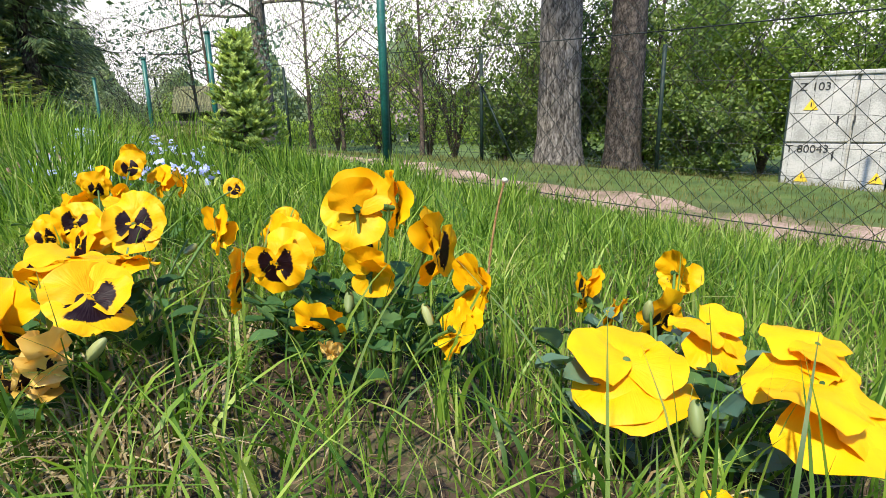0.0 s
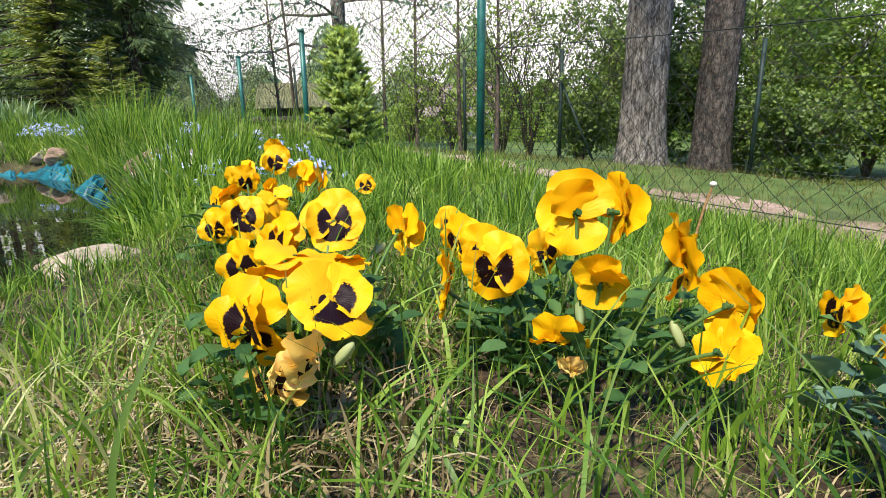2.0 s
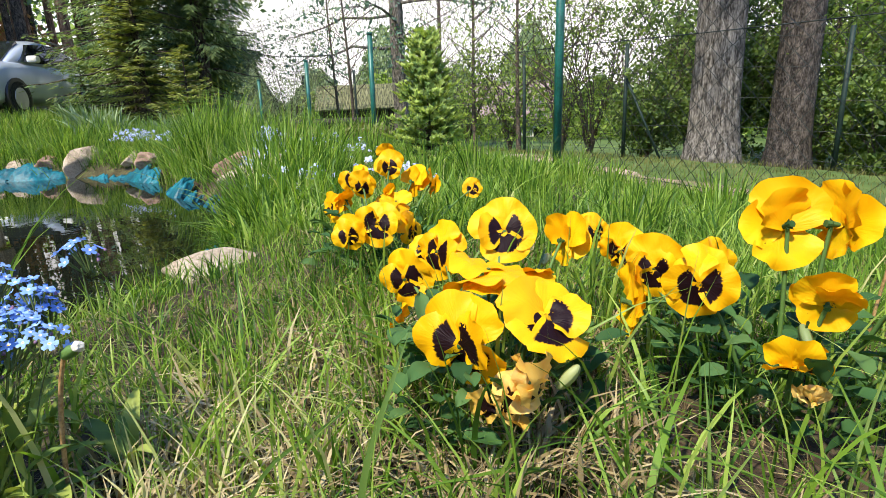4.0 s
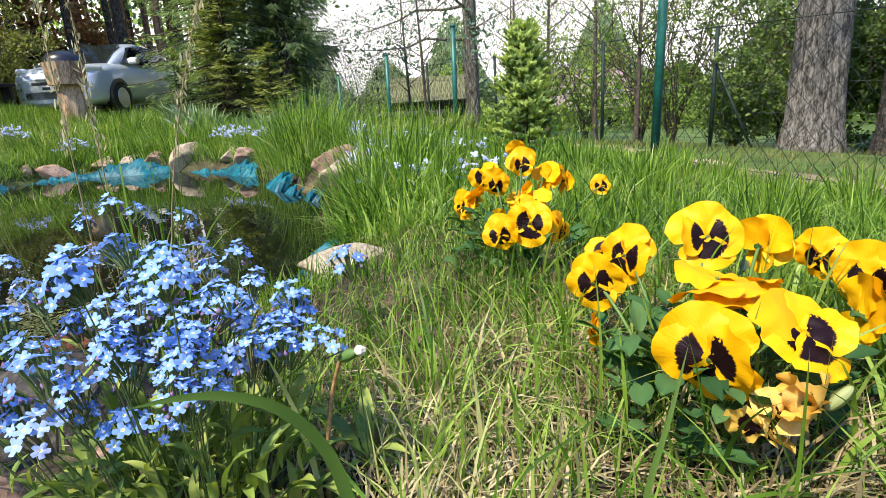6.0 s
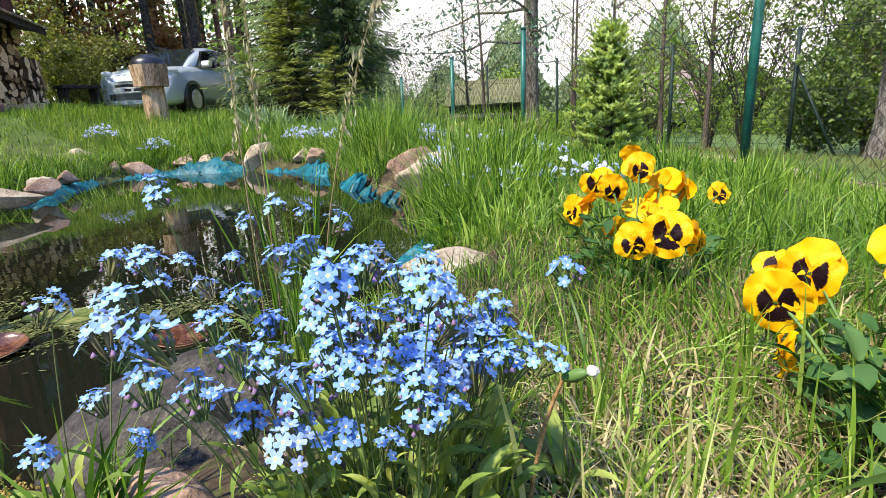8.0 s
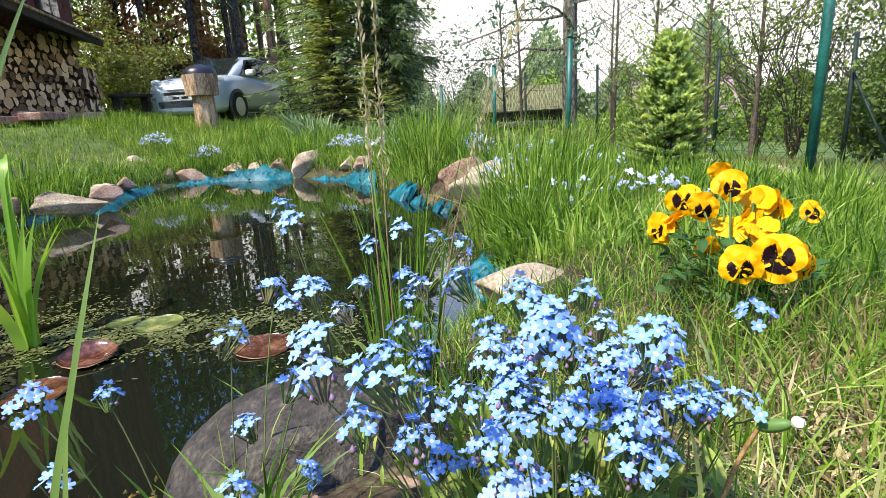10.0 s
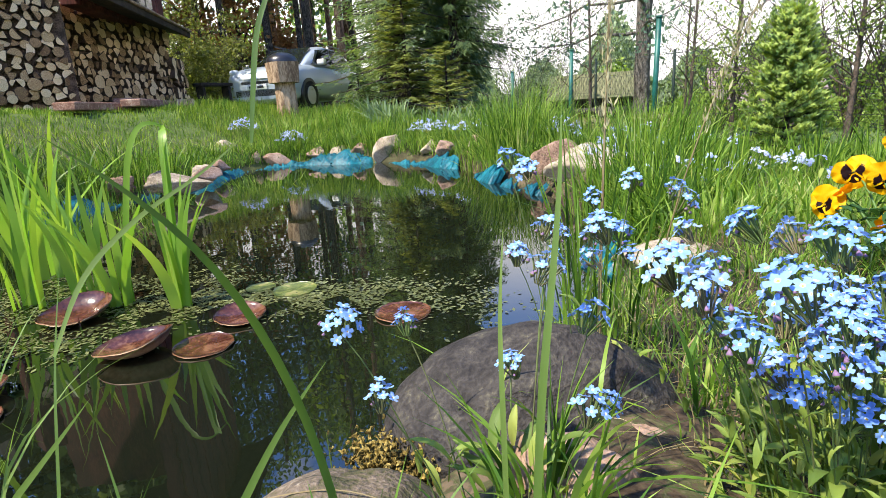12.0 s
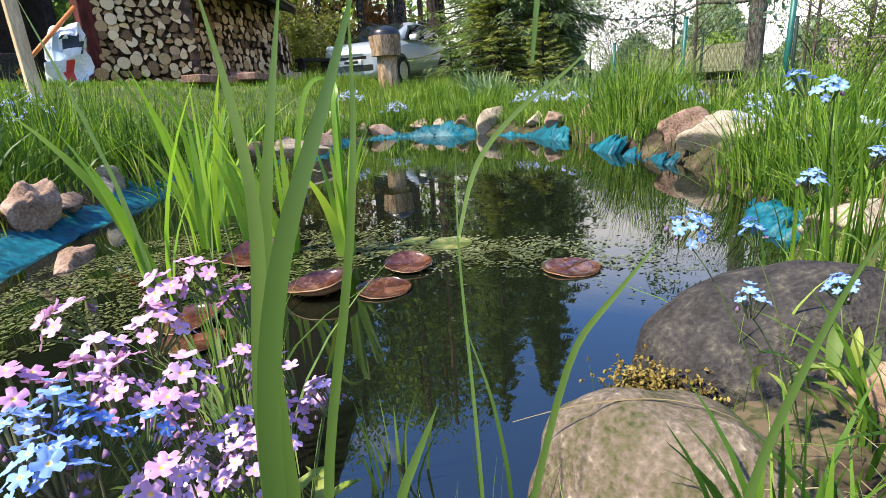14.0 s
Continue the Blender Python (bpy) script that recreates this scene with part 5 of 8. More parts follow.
forget_me_not(-0.58, 0.37, 0, 0.02, 0.02, 0.03, 0.1, "single blue forget-me-not stem in the grass", leaves=6, at=[(-0.576, 0.361, 0.185)])
forget_me_not(-1.11, -0.13, 10, 0.07, 0.06, 0.06, 0.14, "pink and lilac forget-me-not clump at the water's edge", PINK, leaves=120, head=1.0, at=[
    (-1.100, -0.152, 0.124), (-1.118, -0.164, 0.129), (-1.124, -0.175, 0.138), (-1.139, -0.154, 0.131), (-1.128, -0.133, 0.121), (-1.148, -0.133, 0.141), (-1.153, -0.159, 0.136), (-1.152, -0.126, 0.157), (-1.147, -0.109, 0.160), (-1.144, -0.092, 0.142), (-1.189, -0.162, 0.145), (-1.127, -0.106, 0.116), (-1.125, -0.089, 0.105), (-1.095, -0.142, 0.100), (-1.077, -0.134, 0.097), (-1.122, -0.064, 0.081), (-1.091, -0.116, 0.091), (-1.120, -0.196, 0.148), (-1.073, -0.167, 0.112), (-1.14, -0.055, 0.067)])
forget_me_not(-1.06, -0.19, 3, 0.04, 0.04, 0.06, 0.12, "blue forget-me-not stems among the pink ones", BLUE, leaves=60, head=0.9, at=[
    (-1.095, -0.188, 0.144), (-1.092, -0.162, 0.125), (-1.071, -0.199, 0.139), (-1.069, -0.194, 0.135), (-1.086, -0.200, 0.145), (-1.089, -0.182, 0.134)])
forget_me_not(-0.89, 0.2, 0, 0.05, 0.04, 0.06, 0.12, "few blue forget-me-not stems between the boulders", leaves=14, at=[
    (-0.998, 0.16, 0.142), (-0.966, 0.192, 0.138), (-0.953, 0.144, 0.106), (-0.918, 0.261, 0.084), (-0.823, 0.173, 0.119), (-0.832, 0.233, 0.087), (-0.896, 0.287, 0.193), (-0.869, 0.22, 0.182), (-0.85, 0.25, 0.14)])
for fx, fy, n, hi in [(-0.8, 1.72, 34, 0.17), (-1.0, 1.5, 24, 0.18), (-1.3, 1.97, 30, 0.2), (-1.1, 2.3, 24, 0.2), (-5.04, 3.08, 80, 0.24), (-4.58, 3.22, 90, 0.2), (-3.42, 3.64, 90, 0.22), (-3.2, 3.55, 60, 0.2), (-2.1, 3.3, 60, 0.22), (-1.95, 3.0, 30, 0.2),
                      (-3.98, 0.38, 40, 0.3), (-3.65, 0.0, 44, 0.3), (-3.8, 0.2, 30, 0.3), (-2.8, 3.35, 30, 0.2), (-1.5, 2.8, 24, 0.22)]:
    forget_me_not(fx, fy, int(n * 1.3), 0.16, 0.13, hi * 0.3, hi * 0.8, "pale blue forget-me-not clump in the bank grass", PALE, leaves=8, head=0.85, dome=0.8)


# ---- fences ----
def bar(name, a, b, radius, mat, parent, sides=10, label=""):
    v, q = tube_np([a, b], [radius, radius], sides)
    bm = bmesh.new()
    vs = [bm.verts.new(p) for p in v]
    for f in q:
        bm.faces.new([vs[i] for i in f])
    bm.faces.new(vs[:sides][::-1])
    bm.faces.new(vs[sides:])
    for f in bm.faces:
        f.smooth = len(f.verts) == 4
    return part(name, bm, mat, parent, label)


def fence_point(u, out=0.0):
    return FENCE_AT + FENCE_WAY * u + FENCE_OUT * out


def chain_link(u0, u1, z0, z1, pitch, wire, parent, mat, out=0.0, slope=0.0):
    """A woven diamond mesh: every wire zigzags up the fence and hooks into its neighbour."""
    count, rows = int((u1 - u0) / pitch), int((z1 - z0) / pitch)
    tubes = []
    for i in range(count):
        pts = []
        for j in range(rows + 1):
            u = u0 + (i + (j + i) % 2) * pitch
            dep = 0.003 if (j + i) % 2 else -0.003
            x, y = fence_point(u, out + dep)
            pts.append((x, y, z0 + j * pitch + slope * u + 0.006 * math.sin(u * 3 + j * 0.4)))
        # corners only: keep the bends crisp
        tubes.append(tube_np(np.array(pts), np.full(len(pts), wire), 3))
    v, q = joined(tubes)
    return part_me("netting", np_mesh("netting", v, q, None, [mat]), None, parent, "dark diamond wire netting")


POST_U = [-2.3, 0.0, 2.25, 4.0, 6.3]
garden_fence = thing("garden_fence", (0, 0, 0), "green-coated chain-link fence along the garden edge", "fence", kind="")
for u in POST_U:
    x, y = fence_point(u)
    g = float(land(x, y))
    post = bar("post", (x, y, g - 0.1), (x + 0.02, y, g + (1.42 if u < 1 else 0.85)), 0.021, M_green_paint, garden_fence, 12, "green-coated round steel post")
    bar("cap", (x + 0.02, y, g + (1.42 if u < 1 else 0.85)), (x + 0.02, y, g + (1.44 if u < 1 else 0.87)), 0.024, M_green_paint, post, 12)
chain_link(-3.6, 7.2, -0.17, 1.3, 0.042, 0.0017, garden_fence, M_wire, 0.024, 0.03)
for z in (0.05, 0.62, 1.28):
    pts = [(*fence_point(u, 0.03), z - 0.1 + 0.03 * u - 0.012 * math.sin((u % 2.3) / 2.3 * math.pi)) for u in np.linspace(-3.6, 7.2, 40)]
    v, q = tube_np(np.array(pts), np.full(40, 0.002), 4)
    part_me("tension_wire", np_mesh("tension_wire", v, q, None, [M_wire]), None, garden_fence)

far_fence = thing("roadside_fence", (0, 0, 0), "dark wire fence with thin steel posts beyond the path", "fence")
FAR_A, FAR_B = np.array([2.74, 6.86]), np.array([-0.81, 9.35])
far_way = (FAR_B - FAR_A) / np.linalg.norm(FAR_B - FAR_A)
FAR_U = [-4.6, -2.3, 0.0, 2.55, 4.35, 6.9, 9.2, 11.5, 14.0]
for k, u in enumerate(FAR_U):
    x, y = FAR_A + far_way * u
    g = float(land(x, y))
    bar("post", (x, y, g - 0.1), (x, y, g + 1.55), 0.027, M_dark_post, far_fence, 8)
    if k in (3,):
        bx, by = FAR_A + far_way * (u - 0.55)
        bar("brace", (bx, by, g), (x, y, g + 1.1), 0.018, M_dark_post, far_fence, 8)
tubes = []
for h in (0.12, 0.45, 0.8, 1.15, 1.48):
    pts = [(*(FAR_A + far_way * u), float(land(*(FAR_A + far_way * u))) + h + 0.01 * math.sin(u * 2.7)) for u in np.linspace(-4.6, 14, 60)]
    tubes.append(tube_np(np.array(pts), np.full(60, 0.003), 3))
for u in np.arange(-4.6, 14, 0.16):
    x, y = FAR_A + far_way * u
    g = float(land(x, y))
    tubes.append(tube_np([(x, y, g + 0.08), (x, y, g + 1.48)], [0.0016, 0.0016], 3))
v, q = joined(tubes)
part_me("netting", np_mesh("netting", v, q, None, [M_wire]), None, far_fence)

# ---- utility cabinet ----
M_cab = noise_mat("cabinet_shell", [(0.3, (0.3, 0.3, 0.28)), (0.55, (0.42, 0.42, 0.39)), (0.75, (0.5, 0.49, 0.46))], 5, 0.7, 0.1, fine=60)
M_ink = material("black_ink", (0.02, 0.02, 0.02), 0.6)[0]
M_sign = material("warning_yellow", (0.75, 0.5, 0.04), 0.5)[0]
M_gap = material("dark_gap", (0.04, 0.04, 0.04), 0.8)[0]
CAB = (4.26, 6.75)
cab_z = float(land(*CAB)) - 0.2
cabinet = thing("utility_cabinet", (CAB[0], CAB[1], cab_z), "weathered grey electrical cabinet with yellow warning signs", "cabinet")
cabinet.rotation_euler = (0, 0, radians(-30))
CW, CH, CD = 1.65, 0.525 - cab_z, 0.45
for name, w0, z0, w1, z1 in (("door", 0.0, CH * 0.5, CW * 0.385, CH - 0.05), ("door", CW * 0.395, CH * 0.5, CW, CH - 0.05), ("door", 0.0, 0.02, CW * 0.385, CH * 0.485), ("door", CW * 0.395, 0.02, CW, CH * 0.485)):
    bm = bmesh.new()
    box_bm(bm, (w1 - w0 - 0.012, 0.03, z1 - z0), ((w0 + w1) / 2, -0.018, (z0 + z1) / 2), 0.006)
    part(name, bm, M_cab, cabinet)
bm = bmesh.new()
box_bm(bm, (CW - 0.01, CD, CH - 0.05), (CW / 2, CD / 2, (CH - 0.05) / 2 + 0.01), 0.008)
part("body", bm, M_cab, cabinet)
bm = bmesh.new()
box_bm(bm, (CW + 0.06, CD + 0.08, 0.05), (CW / 2, CD / 2 - 0.01, CH - 0.022), 0.012)
part("roof", bm, M_cab, cabinet)
for x, z in ((0.22, CH * 0.77), (1.1, CH * 0.77), (0.22, CH * 0.24), (0.95, CH * 0.24)):
    bm = bmesh.new()
    p = [bm.verts.new((x + dx * 0.075, -0.037, z + dz * 0.075)) for dx, dz in ((-1, -0.85), (1, -0.85), (0, 0.95))]
    bm.faces.new(p)
    made = bmesh.ops.extrude_face_region(bm, geom=bm.faces[:])
    bmesh.ops.translate(bm, verts=[e for e in made["geom"] if isinstance(e, bmesh.types.BMVert)], vec=(0, -0.003, 0))
    sign = part("warning_sign", bm, M_sign, cabinet, "yellow triangular warning sign")
    bm = bmesh.new()
    box_bm(bm, (0.012, 0.003, 0.05), (x, -0.0425, z))
    part("bolt_mark", bm, M_ink, sign)
for x, z in ((0.5, CH * 0.66), (0.66, CH * 0.66), (0.5, CH * 0.4)):
    bm = bmesh.new()
    box_bm(bm, (0.018, 0.02, 0.09), (x, -0.042, z), 0.004)
    part("handle", bm, M_gap, cabinet)


def lettering(text, size, mat, place, parent, turn=(90, 0, 0), name="lettering"):
    cu = bpy.data.curves.new(name, "FONT")
    cu.body, cu.size, cu.extrude = text, size, 0.002
    tmp = bpy.data.objects.new(name, cu)
    scene.collection.objects.link(tmp)
    me = bpy.data.meshes.new_from_object(tmp.evaluated_get(bpy.context.evaluated_depsgraph_get()))
    bpy.data.objects.remove(tmp)
    ob = part_me(name, me, mat, parent)
    ob.matrix_local = pose(*place, *turn)
    return ob


lettering("Z 103", 0.13, M_ink, (0.08, -0.036, CH * 0.87), cabinet)
lettering("T 80043", 0.13, M_ink, (0.02, -0.036, CH * 0.42), cabinet)


# ---- trees and shrubs ----
def leaf_quads(centres, size, spread=0.4, long=1.6, normals=None):
    """Rhombic leaves at the centres, turned at random: vertices and quads."""
    n = len(centres)
    a = rng.normal(size=(n, 3))
    if normals is not None:
        a = a * 0.6 + normals
    a /= np.linalg.norm(a, axis=1)[:, None]
    b = np.cross(a, rng.normal(size=(n, 3)))
    b /= np.linalg.norm(b, axis=1)[:, None] + 1e-9
    s = size * rng.uniform(1 - spread, 1 + spread, n)[:, None]
    v = np.stack([centres - a * s * long / 2, centres + b * s / 2 - a * s * 0.1, centres + a * s * long / 2, centres - b * s / 2 - a * s * 0.1], 1).reshape(-1, 3)
    return v, np.arange(n * 4).reshape(-1, 4)


def trunk_mesh(height, r0, r1, bow, seed, sides=14, rings=16, knots=0.12):
    k = np.linspace(0, 1, rings)
    pts = np.stack([bow * height * np.sin(k * 2.2 + seed) * k, bow * height * np.cos(k * 1.7 + seed) * k, k * height], -1)
    rad = r0 + (r1 - r0) * k + r0 * 0.35 * np.exp(-k * height / 0.25)
    v, q = tube_np(pts, rad, sides)
    ang = np.tile(np.arange(sides), rings) * 2 * np.pi / sides
    bumps = 1 + knots * np.sin(ang * 3 + seed + v[:, 2] * 1.1) * 0.4 + knots * 0.3 * np.sin(ang * 7 + v[:, 2] * 5)
    c = np.repeat(pts, sides, 0)
    return np_mesh("trunk", c + (v - c) * bumps[:, None], q, None, smooth=True), pts


def limbs(pts, count, low, length, rise, radius, seed, droop=0.0, split=2):
    """Tapered limbs from a trunk's line, each with side twigs; returns tubes and twig ends."""
    r = np.random.default_rng(seed)
    tubes, ends = [], []
    for k in range(count):
        f = low + (1 - low) * (k + r.random()) / count
        at = np.array([np.interp(f, np.linspace(0, 1, len(pts)), pts[:, i]) for i in range(3)])
        a, ln = r.uniform(0, 2 * np.pi), length * (1.15 - 0.75 * f) * r.uniform(0.7, 1.2)
        t = np.linspace(0, 1, 6)
        way = np.array([math.cos(a), math.sin(a), 0])
        line = at + way * (ln * t)[:, None] + np.array([0, 0, 1.0]) * (ln * (rise * t - droop * t**2))[:, None] + r.normal(0, 0.03 * ln, (6, 3)) * t[:, None]
        tubes.append(tube_np(line, radius * (1.1 - 0.7 * f) * (1 - 0.8 * t), 5))
        for _ in range(split):
            g = r.uniform(0.35, 0.95)
            p = np.array([np.interp(g, t, line[:, i]) for i in range(3)])
            d = way * 0.6 + r.normal(0, 0.6, 3) + np.array([0, 0, rise * 0.5])
            tw = p + d * (ln * 0.35 * np.linspace(0, 1, 4))[:, None]
            tubes.append(tube_np(tw, radius * 0.3 * (1 - 0.8 * np.linspace(0, 1, 4)), 4))
            ends += [tw[2], tw[3]]
        ends += [line[3], line[4], line[5]]
    return tubes, np.array(ends)


def leafy_tree(x, y, height, r0, label, bark, leaf, count, leaves, size, seed, low=0.3, reach=1.6, rise=0.6, name="tree", group="", clump=0.28, category="tree", sides=12, bow=0.02):
    base = spot(x, y, 0.08)
    tree = thing(name, base, label, category, group)
    me, pts = trunk_mesh(height, r0, r0 * 0.25, bow, seed, sides)
    part_me("trunk", me, bark, tree)
    tubes, ends = limbs(pts, count, low, reach, rise, r0 * 0.35, seed)
    v, q = joined(tubes)
    part_me("limb_frame", np_mesh("limb_frame", v, q, None, [bark], smooth=True), None, tree)
    if leaves:
        r = np.random.default_rng(seed + 1)
        c = ends[r.integers(0, len(ends), leaves)] + r.normal(0, clump, (leaves, 3))
        part_me("crown", np_mesh("crown", *leaf_quads(c, size), None, [leaf]), None, tree)
    return tree


def spruce(x, y, height, radius, label, seed, mat, leaves_per=26, whorl_gap=0.22, droop=0.35, size=0.16, low=0.04, name="spruce_tree", group="spruces by the car", weeping=0.0):
    """A conifer: straight trunk, whorls of sagging branches set with flat needle sprays."""
    base = spot(x, y, 0.05)
    tree = thing(name, base, label, "spruce", group)
    r = np.random.default_rng(seed)
    me, pts = trunk_mesh(height, 0.018 * height + 0.01, 0.004, 0.004, seed, 8)
    part_me("trunk", me, M_bark_dark, tree)
    tubes, cs, ds = [], [], []
    z = low * height
    while z < height * 0.985:
        f = z / height
        ln0 = radius * (1 - f) ** 0.85 + 0.04
        for k in range(6 if f < 0.9 else 4):
            a, ln = r.uniform(0, 2 * np.pi), ln0 * r.uniform(0.65, 1.12)
            t = np.linspace(0, 1, 5)
            way = np.array([math.cos(a), math.sin(a), 0])
            line = np.array([0, 0, z]) + way * (ln * t)[:, None] + np.array([0, 0, 1.0]) * (ln * ((0.35 * f) * t - droop * t**2 + 0.22 * t**4))[:, None]
            tubes.append(tube_np(line, 0.012 * (0.4 + ln) * (1 - 0.75 * t), 4))
            m = max(5, int(1.4 * leaves_per * (0.3 + ln / radius)))
            g = r.uniform(0.12, 1.02, m)
            p = np.stack([np.interp(g, t, line[:, i]) for i in range(3)], -1)
            perp = np.array([-way[1], way[0], 0])
            off = r.normal(0, 1, m) * ln * 0.16 * (1.15 - g)
            p = p + perp * off[:, None] - np.array([0, 0, 1.0]) * (np.abs(r.normal(0, 0.04, m)) * (1 + 6 * weeping))[:, None] * ln
            cs.append(p)
            ds.append(way * 0.9 + perp * (np.sign(off) * 0.7)[:, None] - np.array([0, 0, 0.25 + 1.5 * weeping]))
        z += whorl_gap * (0.55 + 0.6 * (1 - f))
    c, d = np.concatenate(cs), np.concatenate(ds)
    d /= np.linalg.norm(d, axis=1)[:, None]
    v, q = joined(tubes)
    tagged(part_me("branch_frame", np_mesh("branch_frame", v, q, None, [M_bark_dark], smooth=True), None, tree), kind="stuff")
    n = len(c)
    side = np.cross(d, rng.normal(size=(n, 3)) * 0.35 + np.array([0, 0, 1.0]))
    side /= np.linalg.norm(side, axis=1)[:, None]
    s = size * rng.uniform(0.6, 1.3, n)[:, None]
    lv = np.stack([c - d * s * 0.5, c + side * s * 0.085, c + d * s * 0.55, c - side * s * 0.085], 1).reshape(-1, 3)
    part_me("foliage", np_mesh("foliage", lv, np.arange(n * 4).reshape(-1, 4), None, [mat]), None, tree)
    return tree


def young_fir(x, y, height, radius, label, seed):
    """The near fir: every shoot is a twig ringed with short needles."""
    base = spot(x, y, 0.05)
    tree = thing("young_fir", base, label, "fir")
    r = np.random.default_rng(seed)
    me, pts = trunk_mesh(height * 0.97, 0.016, 0.004, 0.006, seed, 8)
    part_me("trunk", me, M_bark_dark, tree)
    tubes, nv, mi = [], [], []
    z = 0.03
    while z < height:
        f = z / height
        ln0 = radius * min(1.0, 0.72 + f) * (1 - max(0, f - 0.28) / 0.74) ** 0.8 * (0.9 + 0.2 * math.sin(z * 62)) + 0.012
        for k in range(13 if f < 0.8 else 8):
            a, ln = r.uniform(0, 2 * np.pi), ln0 * r.uniform(0.72, 1.1)
            t = np.linspace(0, 1, 5)
            way = np.array([math.cos(a), math.sin(a), 0])
            line = np.array([0, 0, z]) + way * (ln * t)[:, None] + np.array([0, 0, 1.0]) * (ln * (0.06 * t + (0.12 + 0.4 * f) * t**2))[:, None]
            tubes.append(tube_np(line, 0.003 * (1 - 0.7 * t), 4))
            tip_way = (line[-1] - line[-2]) / np.linalg.norm(line[-1] - line[-2])
            shoots = [(tip_way, line[-1], 1.25), (tip_way + r.normal(0, 0.4, 3), line[-1] - tip_way * 0.012, 1.1), (tip_way + r.normal(0, 0.5, 3), line[-1] - tip_way * 0.02, 1.1)]
            for g in r.uniform(0.3, 0.9, 5):
                p = np.array([np.interp(g, t, line[:, i]) for i in range(3)])
                sd = np.array([-way[1], way[0], 0]) * r.choice([-1, 1])
                shoots.append((way * 0.5 + sd * 0.75 + np.array([0, 0, 0.25]), p, 0.9))
            for d, p, k2 in shoots:
                d = d / np.linalg.norm(d)
                L = 0.034 * k2 * r.uniform(0.7, 1.25)
                m = 34 if k2 > 1 else 18
                # tip shoots mostly take the paler needles, inner shoots the darker ones
                mi.append(np.full(m, 0 if k2 > 1 and r.random() < 0.8 else 1))
                g = r.random(m)
                rad = rng.normal(size=(m, 3))
                rad -= d * (rad @ d)[:, None]
                rad /= np.linalg.norm(rad, axis=1)[:, None]
                rad[:, 2] = np.abs(rad[:, 2]) * 0.8 + rad[:, 2] * 0.2
                b = p + d * (g * L)[:, None]
                tip = b + (rad * 0.9 + d * 0.55) * 0.015 * r.uniform(0.8, 1.3, m)[:, None]
                w = np.cross(rad, d) * 0.0042
                nv.append(np.stack([b - w, b + w, tip], 1))
        z += 0.03 * (0.8 + 0.5 * (1 - f))
    v, q = joined(tubes)
    part_me("branch_frame", np_mesh("branch_frame", v, q, None, [M_bark_dark]), None, tree)
    nv = np.concatenate(nv).reshape(-1, 3)
    me = np_mesh("foliage", nv, None, np.arange(len(nv)).reshape(-1, 3), [M_needle_young, M_needle_darker])
    me.polygons.foreach_set("material_index", np.concatenate(mi).astype(np.int32))
    part_me("foliage", me, None, tree)
    return tree


def shrub(x, y, height, width, leaves, size, leaf, seed, label, stems=9, name="shrub", group="shrubs beyond the fence", bare=0.08, bark=None):
    base = spot(x, y, 0.05)
    bush = thing(name, base, label, "shrub", group)
    r = np.random.default_rng(seed)
    tubes, ends = [], []
    for k in range(stems):
        a = r.uniform(0, 2 * np.pi)
        t = np.linspace(0, 1, 7)
        top = height * r.uniform(0.7, 1.05)
        line = np.stack([np.cos(a) * width * 0.55 * t**1.4, np.sin(a) * width * 0.55 * t**1.4, top * t], -1) + r.normal(0, 0.035 * height, (7, 3)) * t[:, None]
        tubes.append(tube_np(line, 0.011 * (0.4 + height / 3) * (1 - 0.85 * t), 5))
        for g in r.uniform(0.12, 1.0, 11):
            p = np.array([np.interp(g, t, line[:, i]) for i in range(3)])
            d = r.normal(0, 1, 3)
            d[2] = abs(d[2]) * 0.5 - 0.1
            tw = p + d / np.linalg.norm(d) * (width * 0.35 * np.linspace(0, 1, 4))[:, None] * r.uniform(0.5, 1.2)
            tubes.append(tube_np(tw, 0.004 * (0.5 + height / 4) * (1 - 0.8 * np.linspace(0, 1, 4)), 3))
            ends += [tw[1], tw[2], tw[3]]
    v, q = joined(tubes)
    part_me("stem_frame", np_mesh("stem_frame", v, q, None, [bark or M_twig]), None, bush)
    if leaves:
        ends = np.array(ends)
        c = ends[np.minimum(r.integers(0, len(ends), leaves), r.integers(0, len(ends), leaves))] + r.normal(0, bare * width, (leaves, 3)) * r.uniform(0.2, 1.2, (leaves, 1))
        part_me("foliage", np_mesh("foliage", *leaf_quads(c, size), None, [leaf]), None, bush)
    return bush


young_fir(-0.82, 2.4, 0.59, 0.135, "young bright green fir with dense short needles beside the fence", 3)
# two thick trunks on the verge
for k, (x, y, r0, mt, bow, lb) in enumerate([(1.69, 7.76, 0.29, M_bark, 0.004, "thick old pine trunk with pale grey furrowed bark"), (2.72, 8.1, 0.25, M_bark_dark, 0.016, "leaning pine trunk with dark brown bark")]):
    tree = thing("pine_tree", spot(x, y, 0.1), lb, "pine", "pines beyond the fence")
    me, pts = trunk_mesh(11, r0, r0 * 0.7, bow, 2.0 + k, 22, 24, 0.1)
    part_me("trunk", me, mt, tree)
    tubes, ends = limbs(pts, 12, 0.42, 3.2, 0.25, 0.07, 90 + k)
    v, q = joined(tubes)
    part_me("limb_frame", np_mesh("limb_frame", v, q, None, [mt]), None, tree)
    c = ends[rng.integers(0, len(ends), 5000)] + rng.normal(0, 0.3, (5000, 3))
    part_me("crown", np_mesh("crown", *leaf_quads(c, 0.055, long=2.5), None, [M_needle_pine]), None, tree)

